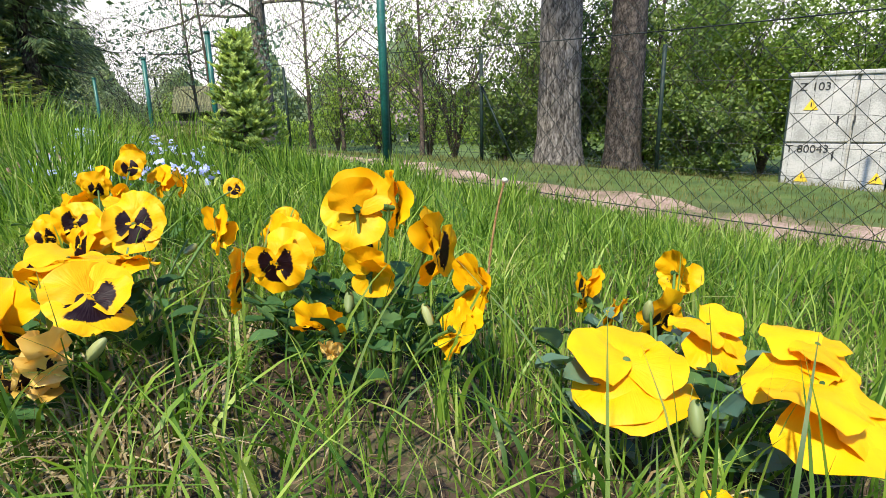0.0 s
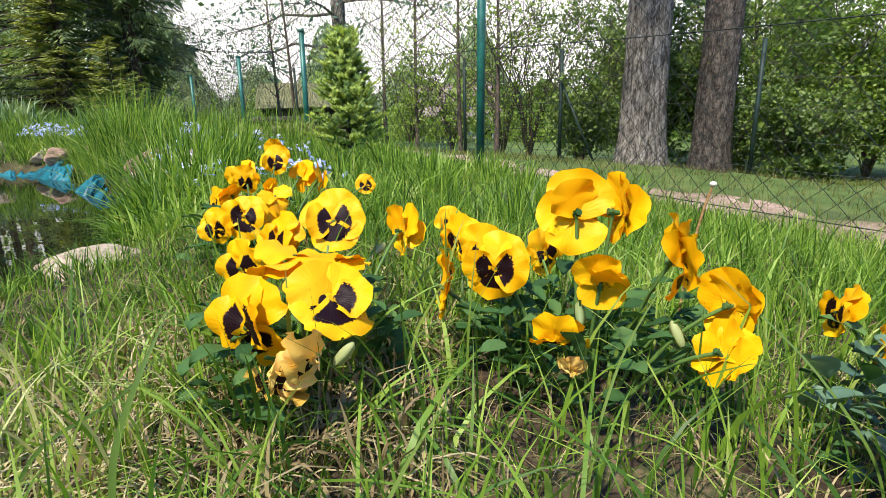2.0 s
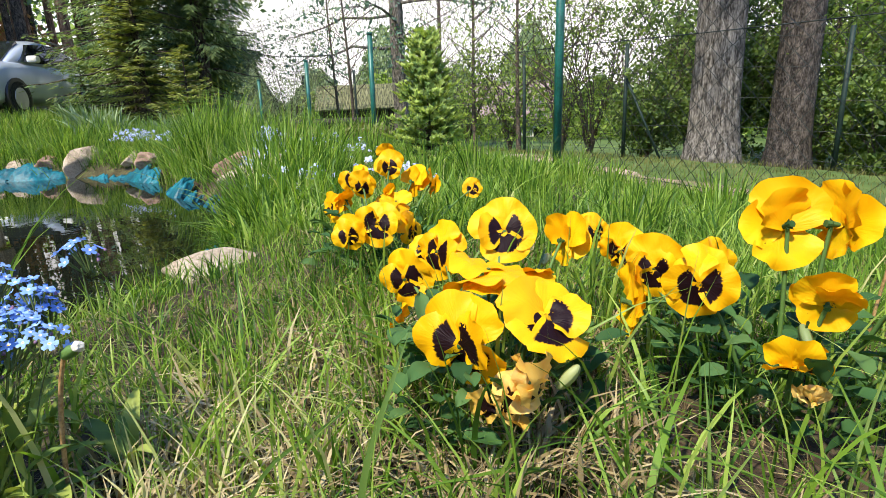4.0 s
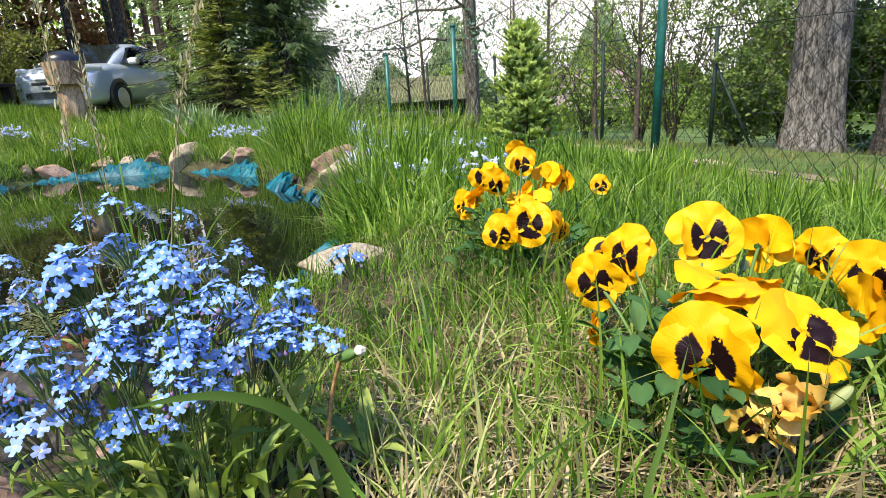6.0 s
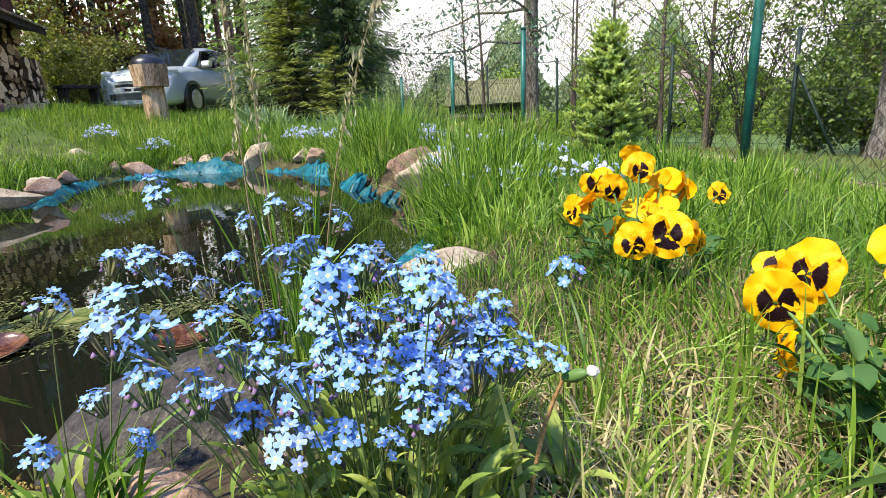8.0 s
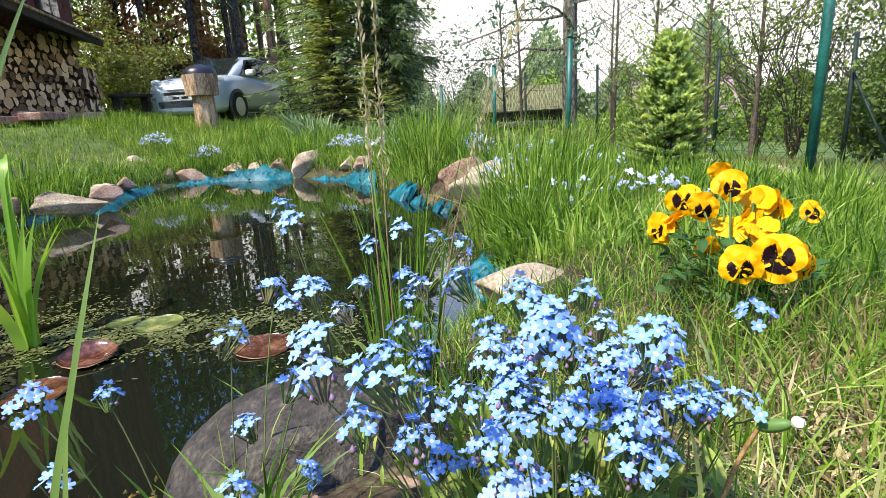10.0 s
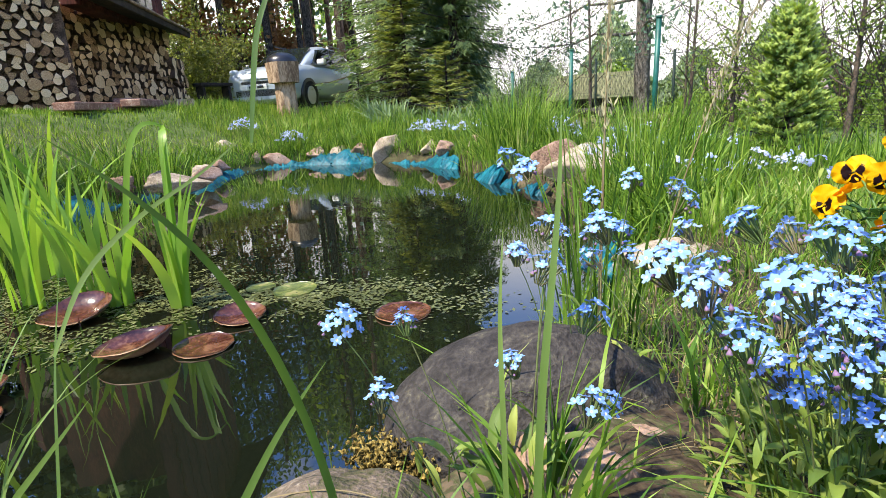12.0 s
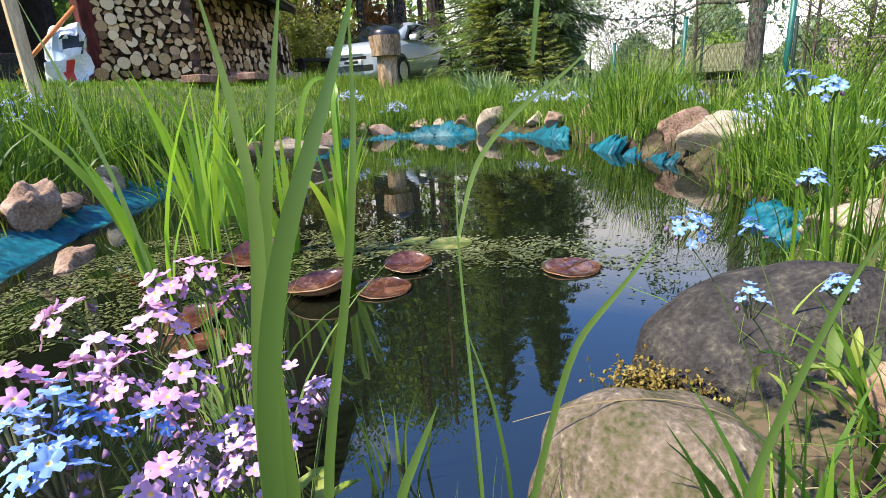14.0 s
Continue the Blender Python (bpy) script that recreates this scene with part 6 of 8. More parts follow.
# shrubs and saplings beyond the far fence
# leaf colour paled so the haze before the bright sky is in it
M_leaf_pale = leaf_mat("haze_paled_new_leaf", [(0.0, (0.16, 0.22, 0.12)), (0.5, (0.28, 0.36, 0.2)), (1.0, (0.42, 0.5, 0.3))], 0.6, 0.45)
random.seed(21)
for k, (x, y, h, w, n, mt) in enumerate([
        (0.3, 10.4, 3.4, 2.0, 1300, M_leaf_bright), (1.2, 9.9, 3.0, 1.8, 2400, M_leaf_mid), (-0.2, 11.5, 3.6, 1.9, 800, M_leaf_bright), (2.3, 9.3, 2.7, 1.7, 5600, M_leaf_mid), (3.3, 9.0, 2.5, 1.8, 5600, M_leaf_mid),
        (4.3, 9.2, 3.4, 2.2, 7500, M_leaf_bright), (5.6, 9.4, 3.6, 2.4, 8500, M_leaf_bright), (6.9, 9.0, 3.4, 2.2, 7500, M_leaf_bright), (7.6, 7.6, 3.2, 2.2, 6500, M_leaf_mid), (5.0, 11.5, 4.6, 2.6, 6500, M_leaf_bright),
        (2.2, 11.4, 4.0, 2.2, 5200, M_leaf_mid), (3.6, 7.6, 1.3, 0.9, 2600, M_leaf_mid), (4.0, 7.9, 1.2, 0.9, 2600, M_leaf_mid), (1.0, 8.9, 1.3, 1.0, 2200, M_leaf_mid), (-1.2, 11.0, 2.4, 1.6, 1100, M_leaf_bright),
        (-2.2, 12.0, 2.2, 1.6, 1500, M_leaf_bright), (6.6, 6.6, 3.0, 2.0, 5000, M_leaf_mid)]):
    shrub(x, y, h, w, int(n * 2.0), 0.038, mt, 200 + k, "leafy green deciduous shrub with thin stems beyond the fence", 18, bare=0.055)
for k, (x, y, h, n) in enumerate([(-1.0, 10.6, 4.5, 260), (-2.0, 11.6, 4.8, 200), (-3.0, 13.0, 5.0, 240), (-0.3, 9.9, 4.2, 320), (-5.2, 13.0, 4.6, 260), (-6.2, 14.5, 5.0, 300), (-3.6, 16, 5, 300), (3.9, 9.9, 5.0, 700)]):
    leafy_tree(x, y, h, 0.045, "thin sapling with sparse new leaves", M_twig, M_leaf_bright, 26, n * 4, 0.026, 300 + k, 0.2, 1.1, 0.7, "sapling", "saplings beyond the fence", 0.2, sides=7)
shrub(-5.2, 9.6, 1.4, 1.4, 2600, 0.02, M_leaf_pale, 400, "half-bare shrub with new leaves paled by painted haze", 10)
shrub(-6.4, 12.0, 2.6, 2.0, 4200, 0.024, M_leaf_pale, 401, "half-bare shrub with new leaves paled by painted haze", 10)

# pine standing behind the young fir
tree = thing("pine_tree", spot(-4.29, 14.09, 0.1), "tall slender pine with grey-brown bark and drooping boughs", "pine")
me, pts = trunk_mesh(10, 0.19, 0.13, 0.003, 1.0, 14, 20, 0.08)
part_me("trunk", me, M_bark, tree)
tubes, ends = limbs(pts, 26, 0.22, 3.4, 0.05, 0.05, 77, 0.12, 3)
v, q = joined(tubes)
part_me("limb_frame", np_mesh("limb_frame", v, q, None, [M_bark]), None, tree)
c = ends[rng.integers(0, len(ends), 6000)] + rng.normal(0, 0.22, (6000, 3))
part_me("crown", np_mesh("crown", *leaf_quads(c, 0.05, long=2.5), None, [M_needle_pine]), None, tree)

juniper = spot(-1.9, 3.8, 0.02)
jun = thing("juniper", juniper, "low spreading olive-green juniper beside the grass", "juniper")
jt, jc = [], []
for k in range(60):
    a, ln = random.uniform(0, 6.28), random.uniform(0.15, 0.42)
    t = np.linspace(0, 1, 6)
    line = np.stack([np.cos(a) * ln * t * 1.3, np.sin(a) * ln * t, 0.02 + ln * (0.75 * t - 0.5 * t**2)], -1)
    jt.append(tube_np(line, 0.004 * (1 - 0.7 * t), 4))
    for g in np.random.default_rng(k).uniform(0.2, 1.05, 40):
        jc.append([np.interp(g, t, line[:, i]) for i in range(3)])
v, q = joined(jt)
part_me("branch_frame", np_mesh("branch_frame", v, q, None, [M_twig]), None, jun)
part_me("foliage", np_mesh("foliage", *leaf_quads(np.array(jc) + rng.normal(0, 0.02, (len(jc), 3)), 0.018, long=3), None, [M_juniper]), None, jun)
rail = thing("rail_bench", spot(-3.42, 7.2), "low dark wooden rail beyond the grass", "rail")
bar("beam", (-0.8, 0.1, 0.36), (0.8, -0.1, 0.36), 0.05, M_bark_dark, rail)
for s in (-0.6, 0.6):
    bar("leg", (s, -0.1 * s, 0), (s, -0.1 * s, 0.36), 0.045, M_bark_dark, rail)

# spruces by the car
spruce(-5.66, 7.45, 1.35, 0.72, "small young spruce with olive green needles", 31, M_needle_olive, 44, 0.09, 0.25, 0.1)
spruce(-7.9, 9.2, 7.5, 1.6, "tall dark spruce with hanging boughs", 32, M_needle_dark, 90, 0.24, 0.45, 0.13, weeping=0.25)
spruce(-8.9, 9.9, 8.0, 1.7, "tall dark spruce with dense boughs", 33, M_needle_dark, 60, 0.26, 0.4, 0.13)
spruce(-7.4, 8.7, 3.0, 1.1, "bushy olive spruce among taller ones", 34, M_needle_olive, 44, 0.14, 0.3, 0.15)
spruce(-9.2, 11.0, 7.0, 1.7, "dark spruce beside the parked car", 35, M_needle_dark, 60, 0.26, 0.4, 0.13)
spruce(-8.0, 11.2, 8.0, 1.5, "tall spruce with long weeping twigs", 36, M_needle_pine, 190, 0.22, 0.5, 0.14, weeping=0.5)
spruce(-7.35, 10.4, 7.5, 1.7, "tall dark spruce at the end of the row", 39, M_needle_dark, 150, 0.23, 0.45, 0.14, weeping=0.3)
spruce(-8.4, 8.4, 0.9, 0.55, "low spreading young spruce in the lawn", 37, M_needle_dark, 26, 0.1, 0.2, 0.1)
spruce(-10.6, 12.6, 8.5, 1.8, "dark spruce behind the parked car", 38, M_needle_dark, 50, 0.24, 0.4, 0.22)


# ---- water plants and floating leaves ----
M_pad = noise_mat("brown_lily_pad", [(0.1, (0.03, 0.01, 0.007)), (0.5, (0.075, 0.024, 0.014)), (0.95, (0.18, 0.085, 0.045))], 22, 0.2, 0.3, fine=120, spec=0.5, distance=0.003)
M_pad_green = noise_mat("green_lily_pad", [(0.3, (0.06, 0.08, 0.02)), (0.6, (0.13, 0.16, 0.04)), (0.75, (0.24, 0.22, 0.08))], 22, 0.3, 0.3, fine=120, spec=0.5)
M_duck = leaf_mat("pond_weed", [(0.0, (0.03, 0.035, 0.01)), (0.5, (0.08, 0.09, 0.025)), (1.0, (0.2, 0.21, 0.08))], 0.35, 0.0, 0.5)


M_pad_under = noise_mat("tan_pad_underside", [(0.1, (0.16, 0.07, 0.03)), (0.5, (0.3, 0.15, 0.07)), (0.95, (0.42, 0.27, 0.14))], 22, 0.45, 0.3, fine=120, spec=0.4, distance=0.003)


def lily_pad(x, y, size, curl, turn, mat, label):
    """A notched round leaf whose rim rolls up on one side."""
    v, q, n, m = [], [], 28, 6
    for i in range(m + 1):
        r = i / m
        for j in range(n + 1):
            a = radians(2 + (356 * j / n))
            roll = curl * (0.55 * (0.5 + 0.5 * math.cos(a - 2.2)) ** 1.5 + 0.06 * math.sin(a * 3 + turn) + 0.32) * r**2.4
            px, py = size * r * math.cos(a) * (1 - 0.22 * min(1, max(0, roll))), size * r * math.sin(a) * (1 - 0.22 * min(1, max(0, roll)))
            v.append((px, py, 0.004 + size * max(-0.02, roll) * 0.8 + 0.0025 * noise.noise(Vector((px * 60, py * 60, turn)))))
    for i in range(m):
        for j in range(n):
            k = i * (n + 1) + j
            q.append((k, k + 1, k + n + 2, k + n + 1))
    # the underside gives the leaf its thickness
    c = len(v)
    v += [(a, b, z - 0.003) for a, b, z in v]
    q += [(d + c, e + c, f + c, g + c) for g, f, e, d in q]
    for j in range(n):
        k = m * (n + 1) + j
        q.append((k, k + c, k + c + 1, k + 1))
    top = len(q) - n - m * n
    me = np_mesh("lily_pad", np.array(v), q, None, [mat, M_pad_under if mat is M_pad else mat], smooth=True)
    me.polygons.foreach_set("material_index", np.array([0] * top + [1] * (len(q) - top), np.int32))
    ob = new("lily_pad", me)
    ob.matrix_world = pose(x, y, WATER, 0, 0, turn)
    return tagged(ob, label, "lily pad", "lily pads on the pond")


lily_pad(-1.725, 0.34, 0.074, 0.75, -100, M_pad, "brown water-lily leaf with its rim curled up")
lily_pad(-1.632, 0.414, 0.054, 0.1, 60, M_pad, "flat wet brown water-lily leaf")
lily_pad(-1.688, 0.535, 0.055, 0.5, 20, M_pad, "brown water-lily leaf turned up at the edge")
lily_pad(-1.395, 0.71, 0.058, 0.05, 80, M_pad, "dark flat brown water-lily leaf")
lily_pad(-2.035, 0.371, 0.08, 0.7, -20, M_pad, "pale brown water-lily leaf beside the reeds")
lily_pad(-1.79, 0.11, 0.06, 0.5, -60, M_pad, "reddish brown water-lily leaf near the bank")
lily_pad(-1.712, 0.078, 0.052, 0.2, 150, M_pad, "small reddish brown water-lily leaf near the bank")
lily_pad(-1.72, 0.71, 0.052, 0.15, 10, M_pad_green, "yellow-green floating water-lily leaf")
lily_pad(-1.82, 0.69, 0.036, 0.05, 200, M_pad_green, "small yellow-green floating water-lily leaf")


def weed():
    n = 15000
    k = rng.random(n)
    x = np.where(k < 0.7, rng.uniform(-2.5, -1.68, n), rng.normal(-1.68, 0.22, n))
    y = np.where(k < 0.7, rng.uniform(-0.2, 0.62, n), 0.72 + 0.1 * np.sin((x + 1.6) * 6) + rng.normal(0, 0.07, n))
    ok = (from_shore(x, y) < -0.03) & ((k >= 0.7) | (x < -1.76 - 0.3 * np.clip(0.3 - y, 0, 1) + 0.05 * np.sin(y * 23) + rng.normal(0, 0.02, n))) & (np.sin(x * 31) * np.sin(y * 27 + x * 9) > -0.55)
    x, y = x[ok], y[ok]
    c = np.stack([x, y, np.full(len(x), WATER + 0.002)], -1) + rng.normal(0, 1, (len(x), 3)) * np.array([0, 0, 0.001])
    a = rng.uniform(0, 6.28, len(x))
    s = rng.uniform(0.003, 0.008, len(x))[:, None]
    d, e = np.stack([np.cos(a), np.sin(a), 0.15 * np.sin(a * 7)], -1), np.stack([-np.sin(a), np.cos(a), 0.15 * np.cos(a * 5)], -1)
    v = np.stack([c - d * s, c + e * s * 0.5, c + d * s, c - e * s * 0.5], 1).reshape(-1, 3)
    return v, np.arange(len(v)).reshape(-1, 4), None


stuff("pond_weed", weed(), M_duck, "floating yellow-green pond weed", "pond weed")


# ---- single blades and stalks in front of the flowers ----
def ribbon(points, width, mat, name="tall_grass", label="single long green grass blade", category="grass", face=(0, -1, 0), keel=0.15):
    """One blade along a smooth line through the points, folded along its keel."""
    p = np.array(points, float)
    t = np.linspace(0, len(p) - 1, 22)
    line = np.stack([np.interp(t, np.arange(len(p)), p[:, i]) for i in range(3)], -1)
    for _ in range(6):
        line[1:-1] = (line[:-2] + 2 * line[1:-1] + line[2:]) / 4
    tang = np.gradient(line, axis=0)
    tang /= np.linalg.norm(tang, axis=1)[:, None]
    f = np.array(face, float)
    side = np.cross(tang, f)
    side /= np.linalg.norm(side, axis=1)[:, None]
    nor = np.cross(side, tang)
    s = np.linspace(0, 1, 22)
    w = (width * 0.75 * (1 - s**3) * np.minimum(1, 0.55 + s * 2) / 2)[:, None]
    o = line[0].copy()
    v = np.stack([line - side * w + nor * w * keel, line, line + side * w + nor * w * keel], 1).reshape(-1, 3) - o
    i = np.arange(21)[:, None] * 3 + np.arange(2)[None, :]
    q = np.stack([i, i + 1, i + 4, i + 3], -1).reshape(-1, 4)
    ob = new(name, np_mesh(name, v, q, None, [mat], smooth=True))
    ob.location = o
    return tagged(ob, label, category, "single blades near the camera")


M_blade = leaf_mat("broad_blade", [(0.0, (0.07, 0.14, 0.028)), (0.5, (0.14, 0.23, 0.05)), (1.0, (0.24, 0.33, 0.085))], 0.4, 0.45, by_object=True)
# blades by their root, bends and tip
ribbon([(-0.81, 0.056, -0.047), (-0.813, 0.081, 0.166), (-0.815, 0.098, 0.206), (-0.818, 0.117, 0.252), (-0.824, 0.134, 0.287)], 0.0046, M_blade, face=(0.50, -0.83, 0.2))
ribbon([(-0.828, 0.081, -0.04), (-0.837, 0.097, 0.145), (-0.845, 0.111, 0.192), (-0.85, 0.127, 0.232)], 0.0036, M_blade, face=(0.50, -0.83, 0.2))
ribbon([(-1.176, 0.241, 0.265), (-1.181, 0.267, 0.367), (-1.171, 0.286, 0.411), (-1.158, 0.308, 0.461)], 0.008, M_blade, face=(0.50, -0.83, 0.2))
ribbon([(-0.852, 0.022, -0.04), (-0.846, 0.01, 0.12), (-0.837, -0.004, 0.195), (-0.828, -0.024, 0.245), (-0.829, -0.038, 0.27), (-0.842, -0.052, 0.287)], 0.0034, M_blade, face=(0.58, -0.77, 0.2))
ribbon([(-1.005, -0.089, -0.097), (-0.975, -0.049, 0.145), (-0.963, -0.033, 0.166), (-0.951, -0.016, 0.189)], 0.004, M_blade, face=(0.58, -0.77, 0.2))
ribbon([(-0.963, -0.179, -0.045), (-0.963, -0.179, 0.037), (-0.965, -0.178, 0.106), (-0.966, -0.177, 0.176), (-0.965, -0.175, 0.201), (-0.963, -0.171, 0.218), (-0.963, -0.171, 0.230), (-0.963, -0.171, 0.241), (-0.969, -0.170, 0.253), (-0.970, -0.172, 0.268)], 0.0044, M_blade, face=(0.66, -0.70, 0.2))
ribbon([(-0.966, -0.172, -0.045), (-0.966, -0.172, 0.037), (-0.967, -0.171, 0.103), (-0.969, -0.170, 0.169), (-0.969, -0.170, 0.200), (-0.968, -0.168, 0.222), (-0.966, -0.166, 0.234), (-0.970, -0.160, 0.250), (-0.968, -0.156, 0.270)], 0.0048, M_blade, face=(0.66, -0.70, 0.2))
ribbon([(-0.959, -0.180, -0.045), (-0.959, -0.180, 0.037), (-0.961, -0.179, 0.106), (-0.962, -0.178, 0.176), (-0.961, -0.177, 0.190), (-0.960, -0.174, 0.207), (-0.958, -0.171, 0.222), (-0.956, -0.167, 0.232), (-0.953, -0.162, 0.243), (-0.955, -0.156, 0.254), (-0.952, -0.152, 0.267)], 0.0062, M_blade, face=(0.66, -0.70, 0.2))
ribbon([(-0.980, -0.159, -0.045), (-0.980, -0.159, 0.037), (-0.981, -0.158, 0.093), (-0.983, -0.157, 0.150), (-0.978, -0.149, 0.180), (-0.975, -0.145, 0.207), (-0.972, -0.142, 0.230), (-0.977, -0.136, 0.248), (-0.977, -0.135, 0.272)], 0.0037, M_blade, face=(0.66, -0.70, 0.2))
ribbon([(-0.922, -0.046, -0.051), (-0.915, -0.025, 0.09), (-0.907, -0.002, 0.129), (-0.897, 0.023, 0.168), (-0.886, 0.044, 0.193)], 0.0055, M_blade, face=(0.66, -0.70, 0.2))
ribbon([(-1.033, -0.031, -0.035), (-1.038, -0.026, 0.021), (-1.061, -0.004, 0.092), (-1.083, 0.015, 0.155), (-1.1, 0.038, 0.215)], 0.003, M_blade, face=(0.66, -0.70, 0.2))
ribbon([(-1.083, 0.017, 0.162), (-1.09, 0.043, 0.205), (-1.077, 0.081, 0.236), (-1.067, 0.112, 0.251), (-1.054, 0.149, 0.279)], 0.0045, M_blade, face=(0.66, -0.70, 0.2))
ribbon([(-1.029, -0.118, -0.047), (-1.023, -0.1, 0.083), (-1.019, -0.088, 0.105), (-1.016, -0.078, 0.123)], 0.006, M_blade, face=(0.66, -0.70, 0.2))
ribbon([(-1.398, -0.052, 0.081), (-1.437, -0.052, 0.174), (-1.487, -0.061, 0.268), (-1.54, -0.073, 0.361)], 0.006, M_blade, face=(0.66, -0.70, 0.2))
ribbon([(-1.053, 0.022, -0.032), (-1.057, 0.023, 0.007), (-1.072, 0.028, 0.054), (-1.1, 0.034, 0.1)], 0.004, M_blade, face=(0.66, -0.70, 0.2))
ribbon([(-0.451, 0.171, -0.041), (-0.458, 0.151, 0.193), (-0.46, 0.145, 0.213), (-0.466, 0.137, 0.229), (-0.478, 0.128, 0.234), (-0.487, 0.119, 0.234)], 0.0046, M_blade, face=(0.35, -0.90, 0.2))
ribbon([(0.068, 0.254, -0.039), (0.07, 0.266, 0.052), (0.074, 0.288, 0.099), (0.079, 0.313, 0.153)], 0.0035, M_blade, face=(-0.00, -0.97, 0.2))
ribbon([(0.087, 0.242, -0.043), (0.09, 0.257, 0.06), (0.095, 0.278, 0.099)], 0.0035, M_blade, face=(-0.00, -0.97, 0.2))
ribbon([(-0.23, 0.3, -0.041), (-0.219, 0.306, 0.044), (-0.199, 0.316, 0.084), (-0.174, 0.326, 0.121)], 0.0035, M_blade, face=(-0.00, -0.97, 0.2))
ribbon([(0.101, 0.393, -0.05), (0.09, 0.404, 0.029), (0.057, 0.439, 0.083), (0.002, 0.485, 0.136)], 0.003, M_blade, face=(-0.00, -0.97, 0.2))
ribbon([(-0.391, 0.319, -0.041), (-0.383, 0.33, 0.061), (-0.37, 0.348, 0.105), (-0.36, 0.373, 0.139)], 0.006, M_blade, face=(0.35, -0.90, 0.2))
ribbon([(-0.52, 0.31, -0.178), (-0.469, 0.347, 0.043), (-0.418, 0.384, 0.065), (-0.401, 0.408, 0.086)], 0.004, M_blade, face=(0.35, -0.90, 0.2))
ribbon([(-0.176, 0.395, -0.036), (-0.175, 0.402, 0.014), (-0.173, 0.423, 0.052), (-0.174, 0.445, 0.092)], 0.004, M_blade, face=(0.16, -0.95, 0.2))
ribbon([(-0.094, 0.413, -0.043), (-0.086, 0.423, 0.033), (-0.064, 0.451, 0.086), (-0.018, 0.486, 0.146)], 0.0035, M_blade, face=(0.16, -0.95, 0.2))


# reeds that have bent over
ribbon([(-1.905, 0.54, -0.14), (-1.913, 0.55, 0.05), (-1.922, 0.565, 0.2), (-1.935, 0.58, 0.265), (-1.965, 0.6, 0.288), (-2.01, 0.62, 0.275), (-2.05, 0.64, 0.23), (-2.07, 0.65, 0.17)], 0.026, M_reed, "reed_leaf", "bright reed leaf arching over the water", "reed", face=(0.66, -0.7, 0.2))
ribbon([(-2.048, 0.469, -0.14), (-2.029, 0.51, 0.077), (-2.018, 0.532, 0.219), (-2.004, 0.558, 0.287), (-1.985, 0.59, 0.3), (-1.96, 0.63, 0.26)], 0.02, M_reed, "reed_leaf", "bright reed leaf arching over the water", "reed", face=(0.66, -0.7, 0.2))
# a dry stalk lying over the front boulder
ribbon([(-1.09, 0.075, 0.0), (-1.05, 0.1, 0.018), (-1.0, 0.135, 0.026), (-0.955, 0.15, 0.02), (-0.91, 0.16, -0.01)], 0.002, M_straw, "dry_stalk", "pale dry grass stalk lying over the boulder", face=(0, 0, 1))
# ---- seed heads ----
M_seed = leaf_mat("pale_seed_head", [(0.0, (0.26, 0.24, 0.13)), (0.5, (0.42, 0.39, 0.22)), (1.0, (0.58, 0.54, 0.34))], 0.7, 0.35, tint=(1.1, 1.0, 0.8))


def seed_stalk(x, y, height, lean, label):
    base = spot(x, y)
    plant = thing("grass_stalk", base, label, "grass")
    t = np.linspace(0, 1, 9)
    line = np.stack([lean[0] * t**2, lean[1] * t**2, height * t], -1)
    v, q = tube_np(line, 0.0011 * (1 - 0.6 * t), 5)
    part_me("stalk", np_mesh("stalk", v, q, None, [M_straw], smooth=True), None, plant)
    c = []
    for k in range(100):
        g = random.uniform(0.62, 1.0)
        p = np.array([np.interp(g, t, line[:, i]) for i in range(3)])
        c.append(p + np.array([random.gauss(0, 0.0055), random.gauss(0, 0.0055), random.gauss(0, 0.01)]) * (1.3 - g))
    part_me("seed_head", np_mesh("seed_head", *leaf_quads(np.array(c), 0.0021, long=4.0, normals=np.array([0, 0, 2.0])), None, [M_seed]), None, plant, "pale straw-coloured seed head")
    return plant


random.seed(3)
seed_stalk(-0.86, 0.47, 0.42, (0.1, 0.02), "tall grass stalk with a nodding pale seed head")
seed_stalk(-0.915, 0.47, 0.44, (0.01, 0.0), "tall grass stalk with a pale upright seed head")
seed_stalk(-0.9, 0.43, 0.44, (0.005, 0.0), "tall grass stalk with a pale upright seed head")

M_white = material("pale_fluff", (0.5, 0.48, 0.4), 0.9)[0]
M_brown_stem = noise_mat("brown_stem", [(0.3, (0.2, 0.11, 0.04)), (0.7, (0.38, 0.24, 0.1))], 60, 0.7, 0.1)


